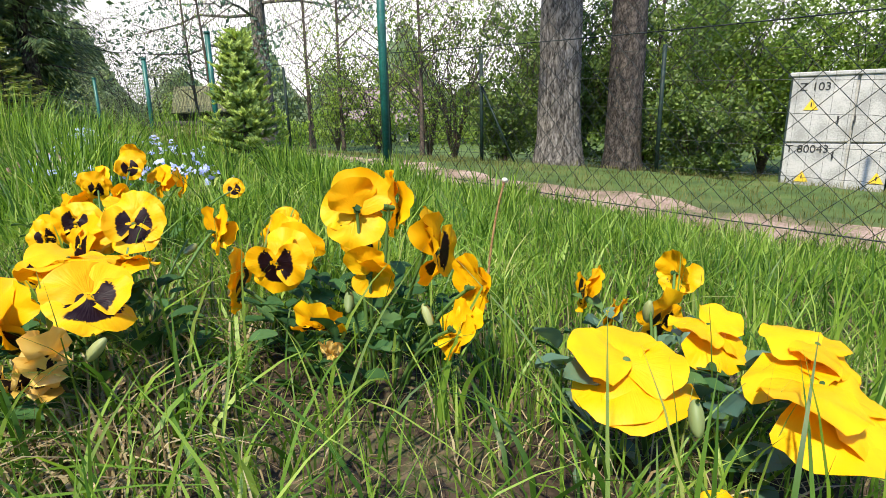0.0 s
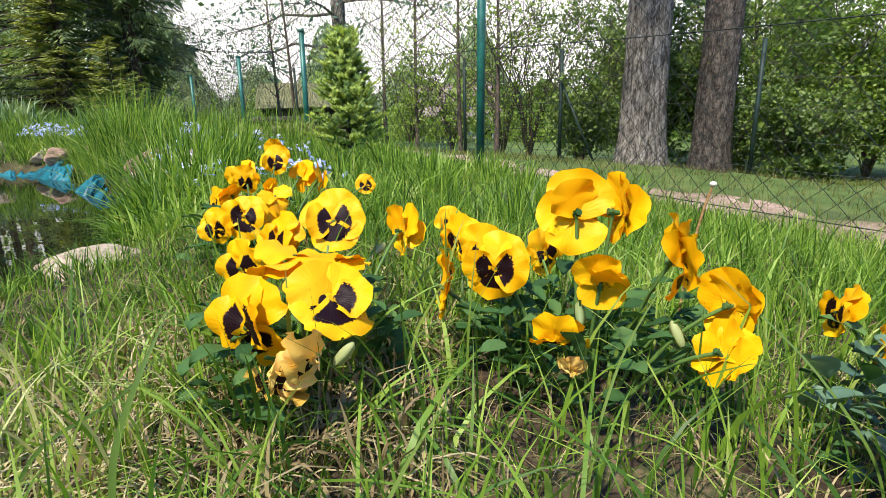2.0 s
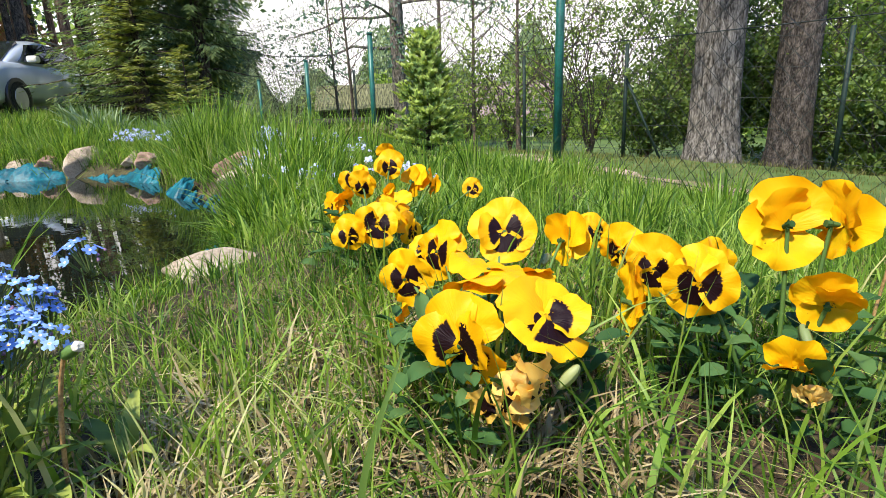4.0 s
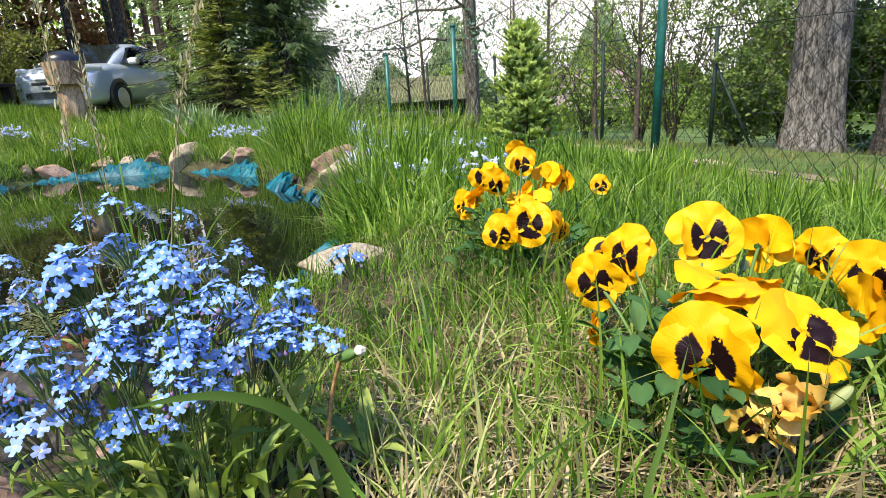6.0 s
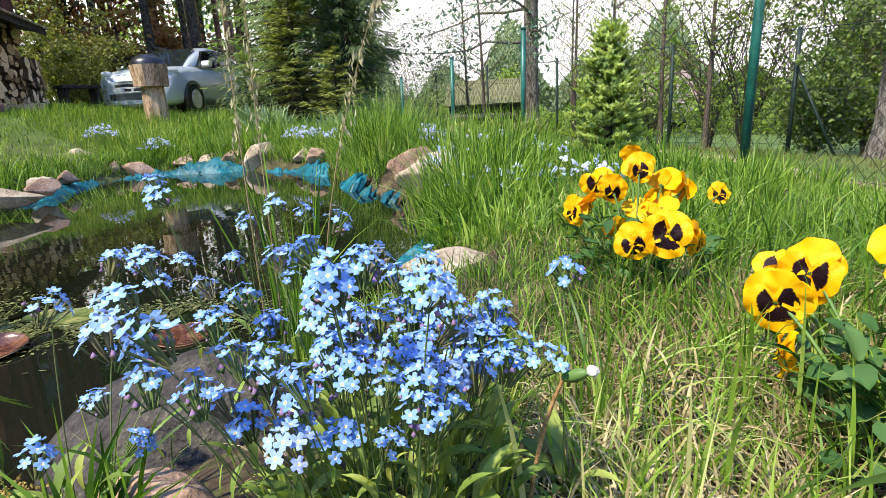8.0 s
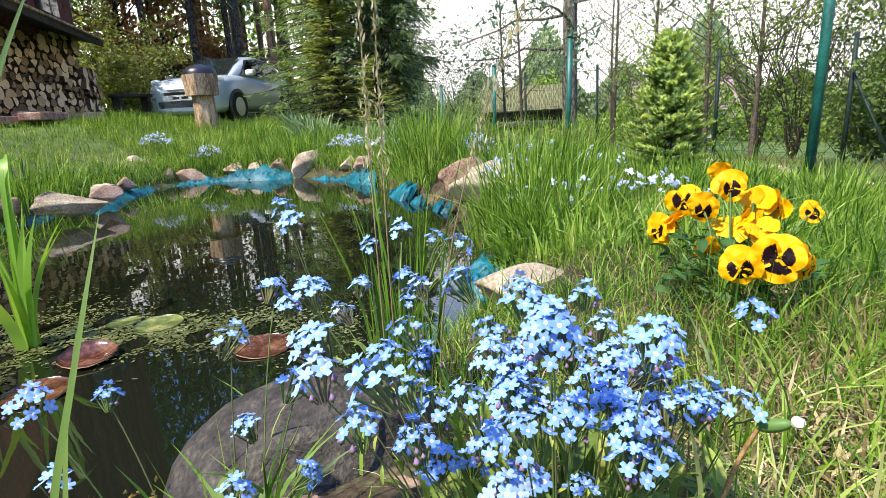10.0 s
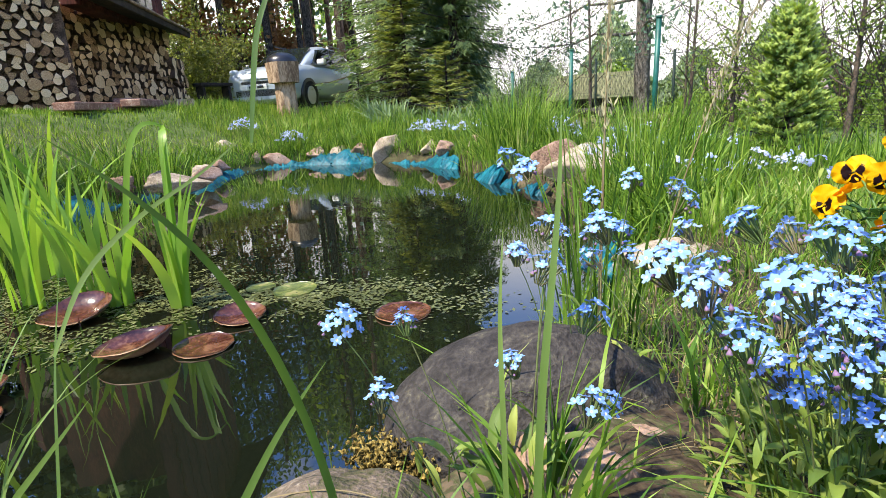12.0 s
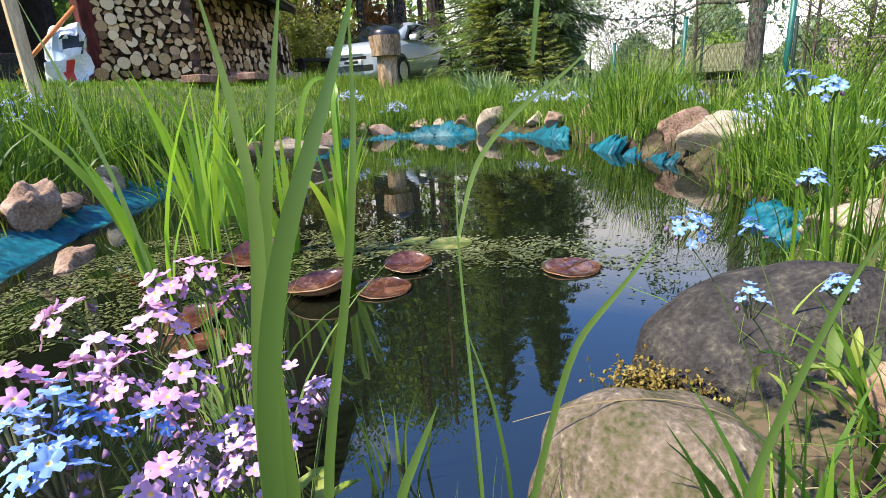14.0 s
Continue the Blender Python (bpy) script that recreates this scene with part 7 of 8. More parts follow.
def dandelion(x, y, top, label, closed):
    base = spot(x, y)
    plant = thing("dandelion", base, label, "dandelion")
    h = top - base[2]
    stem_obj((-0.025, 0, 0), (0, 0, h), 0.0018, plant, M_brown_stem, 0.3)
    slant = Matrix.Translation((0, 0, h)) @ (Matrix.Rotation(radians(62), 4, Vector((0.25, 0.97, 0)).normalized()) if closed else Matrix.Identity(4))
    bm = bmesh.new()
    bmesh.ops.create_uvsphere(bm, u_segments=14, v_segments=10, radius=0.0038)
    for v in bm.verts:
        k = 1 + 0.08 * math.sin(7 * math.atan2(v.co.y, v.co.x))
        v.co = Vector((v.co.x * k, v.co.y * k, v.co.z * 2.6 + 0.008)) if closed else Vector((v.co.x, v.co.y, v.co.z * 0.8))
    bmesh.ops.transform(bm, matrix=slant, verts=bm.verts)
    for f in bm.faces:
        f.smooth = True
    part("flower_head", bm, M_stem if closed else M_white, plant)
    if closed:
        bm = bmesh.new()
        bmesh.ops.create_icosphere(bm, subdivisions=2, radius=0.0036)
        for v in bm.verts:
            v.co += Vector((0, 0, 0.0205)) + 0.001 * noise.noise_vector(v.co * 900)
        bmesh.ops.transform(bm, matrix=slant, verts=bm.verts)
        part("tuft", bm, M_white, plant, "white fluff at the tip")
    return plant


dandelion(0.07, 0.68, 0.17, "faded dandelion with a brown stalk and bare pale head", False)
dandelion(-0.57, 0.33, 0.13, "closed dandelion head with a white tip", True)


# ---- log feeder on the far bank ----
M_log = noise_mat("stripped_log", [(0.3, (0.16, 0.1, 0.06)), (0.55, (0.33, 0.23, 0.14)), (0.75, (0.45, 0.33, 0.22))], 8, 0.85, 0.5, fine=50, stretch=(2, 2, 0.5))
M_black = material("black_plastic", (0.015, 0.015, 0.016), 0.3, 0, 0.5)[0]
fx, fy = -5.56, 4.07
feeder = thing("log_stand", (fx, fy, 0.39), "standing log with a wider log block and a black dome lid", "log stand")
for name, r0, r1, z0, z1, mt in (("log", 0.115, 0.105, -0.3, 0.27, M_log), ("block", 0.16, 0.175, 0.26, 0.47, M_log)):
    v, q = tube_np([(0, 0, z0), (0, 0, z0 + (z1 - z0) * 0.5), (0, 0, z1)], [r0, (r0 + r1) / 2, r1], 22)
    ang = np.tile(np.arange(22), 3) * 2 * np.pi / 22
    v[:, :2] *= (1 + 0.035 * np.sin(ang * 5 + z0 * 9) + 0.02 * np.sin(ang * 9))[:, None]
    bm = bmesh.new()
    vs = [bm.verts.new(p) for p in v]
    for f in q:
        bm.faces.new([vs[i] for i in f])
    bm.faces.new(vs[-22:])
    bm.faces.new(vs[:22][::-1])
    part(name, bm, mt, feeder)
bm = bmesh.new()
bmesh.ops.create_uvsphere(bm, u_segments=24, v_segments=12, radius=0.17)
bmesh.ops.delete(bm, geom=[v for v in bm.verts if v.co.z < -0.01], context="VERTS")
for v in bm.verts:
    v.co.z = v.co.z * 0.62 + 0.47
for f in bm.faces:
    f.smooth = True
part("lid", bm, M_black, feeder, "glossy black dome lid")


# ---- wood store and house ----
M_end = noise_mat("cut_wood_end", [(0.0, (0.13, 0.075, 0.035)), (0.3, (0.33, 0.2, 0.095)), (0.6, (0.56, 0.39, 0.2)), (1.0, (0.78, 0.6, 0.37))], 9, 0.9, 0.4, fine=70, per_piece=1.1)
M_logbark = noise_mat("log_bark", [(0.3, (0.05, 0.035, 0.025)), (0.7, (0.16, 0.11, 0.08))], 12, 0.95, 0.5)
M_clad = noise_mat("red_cladding", [(0.3, (0.06, 0.014, 0.012)), (0.6, (0.11, 0.026, 0.022)), (0.75, (0.15, 0.045, 0.035))], 5, 0.8, 0.2, fine=40, stretch=(1, 1, 0.2))
M_dark_wood = noise_mat("dark_board", [(0.3, (0.018, 0.014, 0.012)), (0.7, (0.05, 0.038, 0.03))], 8, 0.85, 0.2)
M_pale_wood = noise_mat("new_timber", [(0.3, (0.48, 0.35, 0.19)), (0.7, (0.66, 0.52, 0.32))], 6, 0.7, 0.15, stretch=(4, 4, 0.4))
M_glass = material("window_glass", (0.01, 0.012, 0.014), 0.05, 0, 0.6)[0]


def log_mesh(seed):
    """A split or round billet lying along +x, its cut end at x = 0 a little proud."""
    r = random.Random(seed)
    kind = r.choice(("round", "round", "half", "half", "wedge"))
    n = {"round": 10, "half": 8, "wedge": 6}[kind]
    prof = []
    for k in range(n):
        if kind == "round":
            a = 2 * math.pi * k / n
            prof.append((math.cos(a) * r.uniform(0.92, 1.05), math.sin(a) * r.uniform(0.92, 1.05)))
        elif kind == "half":
            a = math.pi * k / (n - 1)
            prof.append((math.cos(a), math.sin(a) * 1.1 - 0.5))
        else:
            a = -0.7 + 1.4 * k / (n - 2) if k < n - 1 else None
            prof.append((math.cos(a) * 1.5 - 0.8, math.sin(a) * 1.5) if a is not None else (-0.9, 0.0))
    v = [(0.0, y, z) for y, z in prof] + [(-0.02, y * 1.04, z * 1.04) for y, z in prof] + [(-6.0, y, z) for y, z in prof]
    me = bpy.data.meshes.new("log")
    faces = [tuple(range(n))] + [(i, i + n, (i + 1) % n + n, (i + 1) % n) for i in range(n)] + [(i + n, i + 2 * n, (i + 1) % n + 2 * n, (i + 1) % n + n) for i in range(n)]
    me.from_pydata(v, [], faces)
    me.materials.append(M_end)
    me.materials.append(M_logbark)
    me.polygons.foreach_set("material_index", np.array([0] + [1] * (2 * n), np.int32))
    me.update()
    return me


LOGS = [log_mesh(k) for k in range(14)]


def firewood(p0, p1, z0, z1, label, group="firewood stacks", thick=1.0):
    """Billets stacked in staggered rows between two places, cut ends outwards."""
    p0, p1 = Vector((*p0, 0)), Vector((*p1, 0))
    way = (p1 - p0).normalized()
    out = Vector((way.y, -way.x, 0))
    if out.x < 0:
        out = -out
    length = (p1 - p0).length
    stack = thing("firewood_stack", (p0.x, p0.y, z0), label, "firewood", group)
    turn = math.degrees(math.atan2(out.y, out.x))
    count, z, row = 0, 0.06, 0
    while z < z1 - z0 and count < 300:
        u = random.uniform(0, 0.1)
        while u < length and count < 300:
            r = random.triangular(0.032, 0.09, 0.055) * thick
            o = part_me("log", random.choice(LOGS), None, stack)
            at = way * (u + r) + out * random.gauss(0, 0.014)
            o.matrix_local = pose(at.x, at.y, z + random.gauss(0, 0.012), 0, 0, turn) @ pose(0, 0, 0, random.uniform(0, 360)) @ Matrix.Diagonal((r * 0.9, r, r, 1))
            u += r * 1.92
            count += 1
        z += 0.094 * thick
        row += 1
    # one dark box added to stand in for the dark gaps between logs
    bm = bmesh.new()
    c = (p1 - p0) / 2 - out * 0.35
    box_bm(bm, (length, 0.56, z1 - z0), (c.x, c.y, (z1 - z0) / 2), 0.01, Matrix.Rotation(math.atan2(way.y, way.x), 4, "Z"))
    part("backing", bm, M_logbark, stack, "dark box filling the gaps behind the log ends")
    return stack


random.seed(9)
firewood((-8.5, 4.6), (-7.45, 2.5), 0.58, 1.62, "long stack of split firewood under the eave")
firewood((-6.47, 2.4), (-6.74, 1.62), 0.45, 2.1, "tall stack of split firewood nearer the pond", thick=0.74)
firewood((-8.75, 4.95), (-8.46, 4.6), 0.6, 1.2, "low end of the firewood stack")

house = thing("house", (-8.5, 4.64, 0.55), "dark red timber house with a black eave over the firewood", "house")
house.rotation_euler = (0, 0, radians(43))


def board(name, size, centre, mat, parent, label="", bevel=0.01, turn=None):
    bm = bmesh.new()
    box_bm(bm, size, centre, bevel, turn)
    return part(name, bm, mat, parent, label)


# local x points out of the wall, local y along it
board("wall", (0.2, 2.6, 4.0), (-0.32, -0.85, 3.0), M_clad, house)
board("side_wall", (2.6, 0.2, 4.0), (-1.6, 0.35, 3.0), M_clad, house)
# lower wall dark instead of red: the shade behind the stack is coloured in
board("lower_wall", (0.15, 3.0, 1.1), (-0.95, -1.2, 0.5), M_dark_wood, house)
for k in range(9):
    board("cladding_board", (0.025, 0.28, 3.9), (-0.206, -2.0 + k * 0.3, 3.0), M_clad, house)
board("eave", (0.5, 3.3, 0.05), (-0.06, -1.4, 1.06), M_dark_wood, house, "", 0.01, Matrix.Rotation(radians(12), 4, "Y"))
board("fascia", (0.03, 3.3, 0.09), (0.19, -1.4, 1.0), M_dark_wood, house)
board("gutter", (0.05, 3.3, 0.03), (0.215, -1.4, 1.045), M_log, house, "weathered pale batten along the eave", 0.01)
board("roof", (3.6, 4.4, 0.1), (-1.4, -1.2, 5.5), M_dark_wood, house, "dark pitched roof", 0.02, Matrix.Rotation(radians(18), 4, "Y"))
for k in range(2):
    window = board("window", (0.05, 0.62, 1.1), (-0.17, -0.4 - 0.95 * k, 1.75), M_dark_wood, house)
    board("pane", (0.03, 0.25, 0.96), (-0.15, -0.25 - 0.95 * k, 1.75), M_glass, window)
    board("pane", (0.03, 0.25, 0.96), (-0.15, -0.54 - 0.95 * k, 1.75), M_glass, window)

shed = thing("shed", (-8.2, 0.4, 0.4), "dark open shed with a red-brown corner post", "shed")
# near-black boards carry the gloom of the shed's inside in their colour
board("back_wall", (0.1, 3.6, 3.0), (-0.6, -0.6, 1.4), M_dark_wood, shed)
board("side_wall", (0.7, 0.1, 3.0), (-0.2, 1.2, 1.4), M_dark_wood, shed)
board("roof", (1.5, 3.8, 0.08), (-0.1, -0.6, 2.2), M_dark_wood, shed)
board("post", (0.2, 0.2, 2.4), (1.12, 1.26, 1.1), M_clad, shed, "red-brown square corner post")
board("post", (0.2, 0.2, 2.4), (1.12, -2.2, 1.1), M_clad, shed, "red-brown square corner post")

# brick edging and offcuts in front of the logs
M_brick = noise_mat("worn_brick", [(0.3, (0.2, 0.1, 0.07)), (0.6, (0.34, 0.2, 0.14)), (0.75, (0.42, 0.3, 0.22))], 12, 0.9, 0.3)
edging = thing("plank_edging", (-7.6, 4.3, 0), "weathered planks lying in front of the firewood", "planks")
for k, (x, y, ln, a) in enumerate([(-7.0, 3.35, 1.6, -47), (-6.3, 2.55, 1.5, -50), (-6.55, 3.1, 1.3, -44), (-6.5, 3.45, 0.5, -30)]):
    z = float(land(x, y)) + 0.05
    board("plank", (ln, 0.18, 0.07), (x + 7.6, y - 4.3, z), M_brick if k < 3 else M_log, edging, "", 0.01, Matrix.Rotation(radians(a), 4, "Z"))

bench = thing("bench", spot(-9.1, 5.6), "low rough wooden bench beside the firewood", "bench")
board("seat", (0.24, 0.6, 0.05), (0, 0, 0.3), M_dark_wood, bench, "", 0.01)
for s in (-0.24, 0.24):
    board("leg", (0.2, 0.05, 0.3), (0, s, 0.15), M_dark_wood, bench)

# props at the house corner
timber = thing("timber_post", spot(-4.55, 0.55, 0.05), "leaning pale new timber post", "post")
board("post", (0.06, 0.06, 1.3), (0, 0, 0.62), M_pale_wood, timber, "", 0.005, Matrix.Rotation(radians(-5), 4, "Y"))
M_bag = noise_mat("woven_bag", [(0.3, (0.6, 0.62, 0.63)), (0.7, (0.8, 0.81, 0.8))], 9, 0.6, 0.5, fine=60, distance=0.01)
M_blue_print = material("blue_print", (0.02, 0.035, 0.06), 0.5)[0]
M_pale_print = material("pale_blue_print", (0.4, 0.52, 0.62), 0.6)[0]
M_red_print = material("red_print", (0.5, 0.04, 0.04), 0.5)[0]
sx, sy, sz = spot(-6.2, 1.17)
sack = thing("sack", (sx, sy, sz), "crumpled white printed sack standing on the lawn", "sack")
bm = bmesh.new()
box_bm(bm, (0.14, 0.2, 0.36), (0, 0, 0.18), 0.05)
bmesh.ops.subdivide_edges(bm, edges=bm.edges[:], cuts=5, use_grid_fill=True)
for v in bm.verts:
    k = v.co.copy()
    v.co += Vector((0.06 * noise.noise(k * 9), 0.08 * noise.noise(k * 8 + Vector((3, 0, 0))), 0.05 * noise.noise(k * 11)))
    v.co += Vector((0.02 * noise.noise(k * 24), 0.02 * noise.noise(k * 26 + Vector((5, 0, 0))), 0.0))
    # slumped and pinched towards the open top
    v.co.y = v.co.y * (1.12 - 1.3 * max(0, k.z - 0.2)) + 0.25 * max(0, k.z - 0.22)
    v.co.x *= 1.1 - 1.2 * max(0, k.z - 0.22)
for f in bm.faces:
    c = f.calc_center_median()
    f.smooth = True
    ring = math.hypot(c.y + 0.01, c.z - 0.09)
    if c.x > 0.02:
        f.material_index = 1 if abs(c.z - 0.25) < 0.04 and c.y > -0.02 else 2 if 0.024 < ring < 0.042 else 3 if c.y < -0.03 and c.z > 0.14 else 0
bmesh.ops.scale(bm, vec=(1.3, 1.3, 1.32), verts=bm.verts)
bag = part("bag", bm, M_bag, sack)
for m in (M_blue_print, M_red_print, M_pale_print):
    bag.data.materials.append(m)
M_orange = material("orange_handle", (0.65, 0.2, 0.05), 0.5)[0]
tool = thing("spade", spot(-6.1, 0.8, 0.0), "spade with an orange handle leaning on the sack", "spade")
bar("handle", (0, 0, 0.1), (-0.05, 0.5, 0.6), 0.016, M_orange, tool)
board("blade", (0.02, 0.17, 0.25), (0, 0, 0.12), M_dark_wood, tool, "", 0.004)


# ---- parked car ----
M_paint, n_, l_, b_ = material("silver_paint", (0.44, 0.5, 0.58), 0.3, 0.25, 0.5)
b_.inputs["Coat Weight"].default_value = 0.6
M_tyre = noise_mat("tyre_rubber", [(0.3, (0.012, 0.012, 0.012)), (0.7, (0.03, 0.03, 0.03))], 20, 0.85, 0.2)
M_rim = material("wheel_alloy", (0.45, 0.46, 0.48), 0.35, 0.9)[0]
M_lamp_glass = material("headlight_glass", (0.65, 0.68, 0.7), 0.1, 0.2, 0.6)[0]
M_plate = material("plate_white", (0.7, 0.7, 0.68), 0.5)[0]


def loft(sections, mat, name, parent, label="", cap=True):
    """A smooth skin through cross-sections of equal point counts."""
    n, m = len(sections[0]), len(sections)
    v = np.array(sections, float).reshape(-1, 3)
    q = [(i * n + j, i * n + (j + 1) % n, (i + 1) * n + (j + 1) % n, (i + 1) * n + j) for i in range(m - 1) for j in range(n)]
    bm = bmesh.new()
    vs = [bm.verts.new(p) for p in v]
    for f in q:
        bm.faces.new([vs[i] for i in f])
    if cap:
        bm.faces.new(vs[:n][::-1])
        bm.faces.new(vs[-n:])
    bmesh.ops.recalc_face_normals(bm, faces=bm.faces[:])
    for f in bm.faces:
        f.smooth = len(f.verts) == 4
    return part(name, bm, mat, parent, label)


def rounded(x, half, z0, z1, k=0.22, n=20, tuck=0.0):
    """A rounded upright section of a body at x."""
    out = []
    for i in range(n):
        a = 2 * math.pi * i / n
        c, s = math.cos(a), math.sin(a)
        e = 2 / 5.0
        y = half * math.copysign(abs(c) ** e, c)
        z = (z0 + z1) / 2 + (z1 - z0) / 2 * math.copysign(abs(s) ** e, s)
        y *= 1 - tuck * max(0, (z - z0) / (z1 - z0) - 0.4)
        out.append((x, y, z))
    return out


car_x, car_y = -11.45, 9.65
car = thing("car", (car_x, car_y, float(land(car_x, car_y))), "silver compact hatchback parked on the lawn", "car")
car.rotation_euler = (0, 0, radians(-70))
body = loft([rounded(1.98, 0.55, 0.26, 0.7), rounded(1.93, 0.72, 0.2, 0.82), rounded(1.75, 0.82, 0.18, 0.92), rounded(1.3, 0.86, 0.18, 1.0), rounded(0.9, 0.87, 0.18, 1.03), rounded(0, 0.87, 0.2, 1.02), rounded(-1.0, 0.87, 0.2, 1.04), rounded(-1.7, 0.83, 0.24, 1.06), rounded(-1.92, 0.72, 0.32, 1.0), rounded(-1.97, 0.5, 0.4, 0.9)], M_paint, "body", car)
loft([rounded(1.05, 0.66, 0.9, 0.97, tuck=0.1), rounded(0.6, 0.72, 0.9, 1.26, tuck=0.2), rounded(0.15, 0.73, 0.9, 1.46, tuck=0.24), rounded(-0.3, 0.74, 0.9, 1.52, tuck=0.25), rounded(-0.9, 0.73, 0.9, 1.5, tuck=0.24), rounded(-1.55, 0.7, 0.9, 1.36, tuck=0.2), rounded(-1.88, 0.64, 0.9, 1.02, tuck=0.1)], M_paint, "cabin", car)


def pane(name, points, mat, parent, thick):
    """A flat pane through its corners, as thick as the vector says."""
    bm = bmesh.new()
    front = [bm.verts.new(p) for p in points]
    back = [bm.verts.new(Vector(p) - Vector(thick)) for p in points]
    bm.faces.new(front)
    bm.faces.new(back[::-1])
    for i in range(len(points)):
        bm.faces.new((front[i], back[i], back[(i + 1) % len(points)], front[(i + 1) % len(points)]))
    bmesh.ops.recalc_face_normals(bm, faces=bm.faces[:])
    return part(name, bm, mat, parent)


pane("windscreen", [(1.07, -0.56, 1.0), (1.07, 0.56, 1.0), (0.28, 0.5, 1.45), (0.28, -0.5, 1.45)], M_glass, car, (0.06, 0, 0.1))
for s in (-1, 1):
    pane("side_window", [(0.72, 0.775 * s, 1.02), (0.22, 0.675 * s, 1.38), (-0.3, 0.665 * s, 1.43), (-0.3, 0.785 * s, 1.02)], M_glass, car, (0, 0.14 * s, 0))
    pane("side_window", [(-0.36, 0.785 * s, 1.02), (-0.36, 0.665 * s, 1.43), (-0.95, 0.665 * s, 1.41), (-1.3, 0.7 * s, 1.26), (-1.42, 0.76 * s, 1.04)], M_glass, car, (0, 0.14 * s, 0))
    bar("roof_rail", (0.05, 0.55 * s, 1.56), (-1.3, 0.55 * s, 1.53), 0.018, M_black, car, 8)
    bm = bmesh.new()
    box_bm(bm, (0.16, 0.2, 0.13), (0.72, 0.98 * s, 1.05), 0.04)
    part("mirror", bm, M_plate, car, "pale wing mirror")
    bm = bmesh.new()
    box_bm(bm, (0.36, 0.2, 0.13), (1.74, 0.66 * s, 0.86), 0.05, Matrix.Rotation(radians(-32 * s), 4, "Z"))
    part("headlight", bm, M_lamp_glass, car)
    bm = bmesh.new()
    box_bm(bm, (0.04, 0.14, 0.06), (1.93, 0.55 * s, 0.38), 0.02)
    part("fog_lamp", bm, M_black, car)
    bm = bmesh.new()
    box_bm(bm, (0.14, 0.02, 0.03), (-0.05, 0.885 * s, 0.92), 0.006)
    part("door_handle", bm, M_paint, car)
    for wx in (1.22, -1.24):
        arch = bar("wheel_arch", (wx, 0.8 * s, 0.32), (wx, 0.878 * s, 0.32), 0.37, M_black, car, 24)
        wheel = bar("wheel", (wx, 0.7 * s, 0.31), (wx, 0.89 * s, 0.31), 0.31, M_tyre, car, 28)
        bar("rim", (wx, 0.86 * s, 0.31), (wx, 0.9 * s, 0.31), 0.2, M_rim, wheel, 20)
for z, h, w in ((0.62, 0.1, 0.8), (0.4, 0.17, 1.1)):
    bm = bmesh.new()
    box_bm(bm, (0.05, w, h), (1.955, 0, z), 0.02)
    part("grille", bm, M_black, car)
bm = bmesh.new()
box_bm(bm, (0.02, 0.5, 0.11), (1.995, 0, 0.53), 0.004)
plate = part("number_plate", bm, M_plate, car)
for k in range(2):
    bm = bmesh.new()
    box_bm(bm, (0.004, 0.15, 0.05), (2.007, -0.1 + 0.2 * k, 0.53))
    part("bar", bm, M_ink, plate)
bm = bmesh.new()
box_bm(bm, (0.012, 0.6, 0.02), (1.99, 0, 0.7), 0.004)
part("trim", bm, M_rim, car)

# ---- woods behind the car ----
M_leaf_olive = leaf_mat("olive_leaf", [(0.0, (0.06, 0.075, 0.02)), (0.5, (0.15, 0.17, 0.045)), (1.0, (0.3, 0.3, 0.09))], 0.5, 0.45)
random.seed(33)
WOODS = "pines behind the car"
for k in range(30):
    yaw, d = radians(random.uniform(42, 84)), random.uniform(19, 34)
    x, y = -0.7 - d * math.sin(yaw), d * math.cos(yaw)
    if k < 4:
        yaw = radians((54.5, 50.5, 62, 47.5)[k])
        d = 20.5
        x, y = -0.7 - d * math.sin(yaw), d * math.cos(yaw)
    tree = thing("pine_tree", spot(x, y, 0.1), "tall straight woodland pine with reddish bark", "pine", WOODS)
    h = random.uniform(10, 13)
    me, pts = trunk_mesh(h, random.uniform(0.1, 0.17), 0.08, 0.004, k * 1.3, 10, 14, 0.08)
    part_me("trunk", me, random.choice((M_bark_red, M_bark_red, M_bark_dark)), tree)
    tubes, ends = limbs(pts, 9, 0.3, 2.6, 0.2, 0.04, 500 + k)
    v, q = joined(tubes)
    part_me("limb_frame", np_mesh("limb_frame", v, q, None, [M_bark_dark]), None, tree)
    n = 1100
    c = ends[rng.integers(0, len(ends), n)] + rng.normal(0, 0.5, (n, 3))
    part_me("crown", np_mesh("crown", *leaf_quads(c, 0.1, long=2), None, [random.choice((M_leaf_bright, M_needle_pine, M_leaf_mid))]), None, tree)
for k in range(20):
    yaw, d = radians(random.uniform(42, 82)), random.uniform(15, 26)
    x, y = -0.7 - d * math.sin(yaw), d * math.cos(yaw)
    if (d < 21 and 42 < math.degrees(yaw) < 60) or (x > -12.5 and y < 7):
        continue
    brown = 49 < math.degrees(yaw) < 58 and d > 19
    shrub(x, y, random.uniform(2.2, 4.2), 2.6, 2200, 0.11, M_leaf_brown if brown else random.choice((M_leaf_bright, M_leaf_bright, M_leaf_mid)), 600 + k, "brown-leaved young beech at the wood's edge" if brown else "woodland shrub in new leaf behind the lawn", 8, group="woodland shrubs")
shrub(-11.9, 7.2, 1.9, 1.5, 5200, 0.042, M_leaf_olive, 701, "leafy shrub beside the firewood and bench", 9)
shrub(-12.6, 8.1, 1.7, 1.4, 5200, 0.042, M_leaf_olive, 702, "leafy shrub between bench and car", 9)
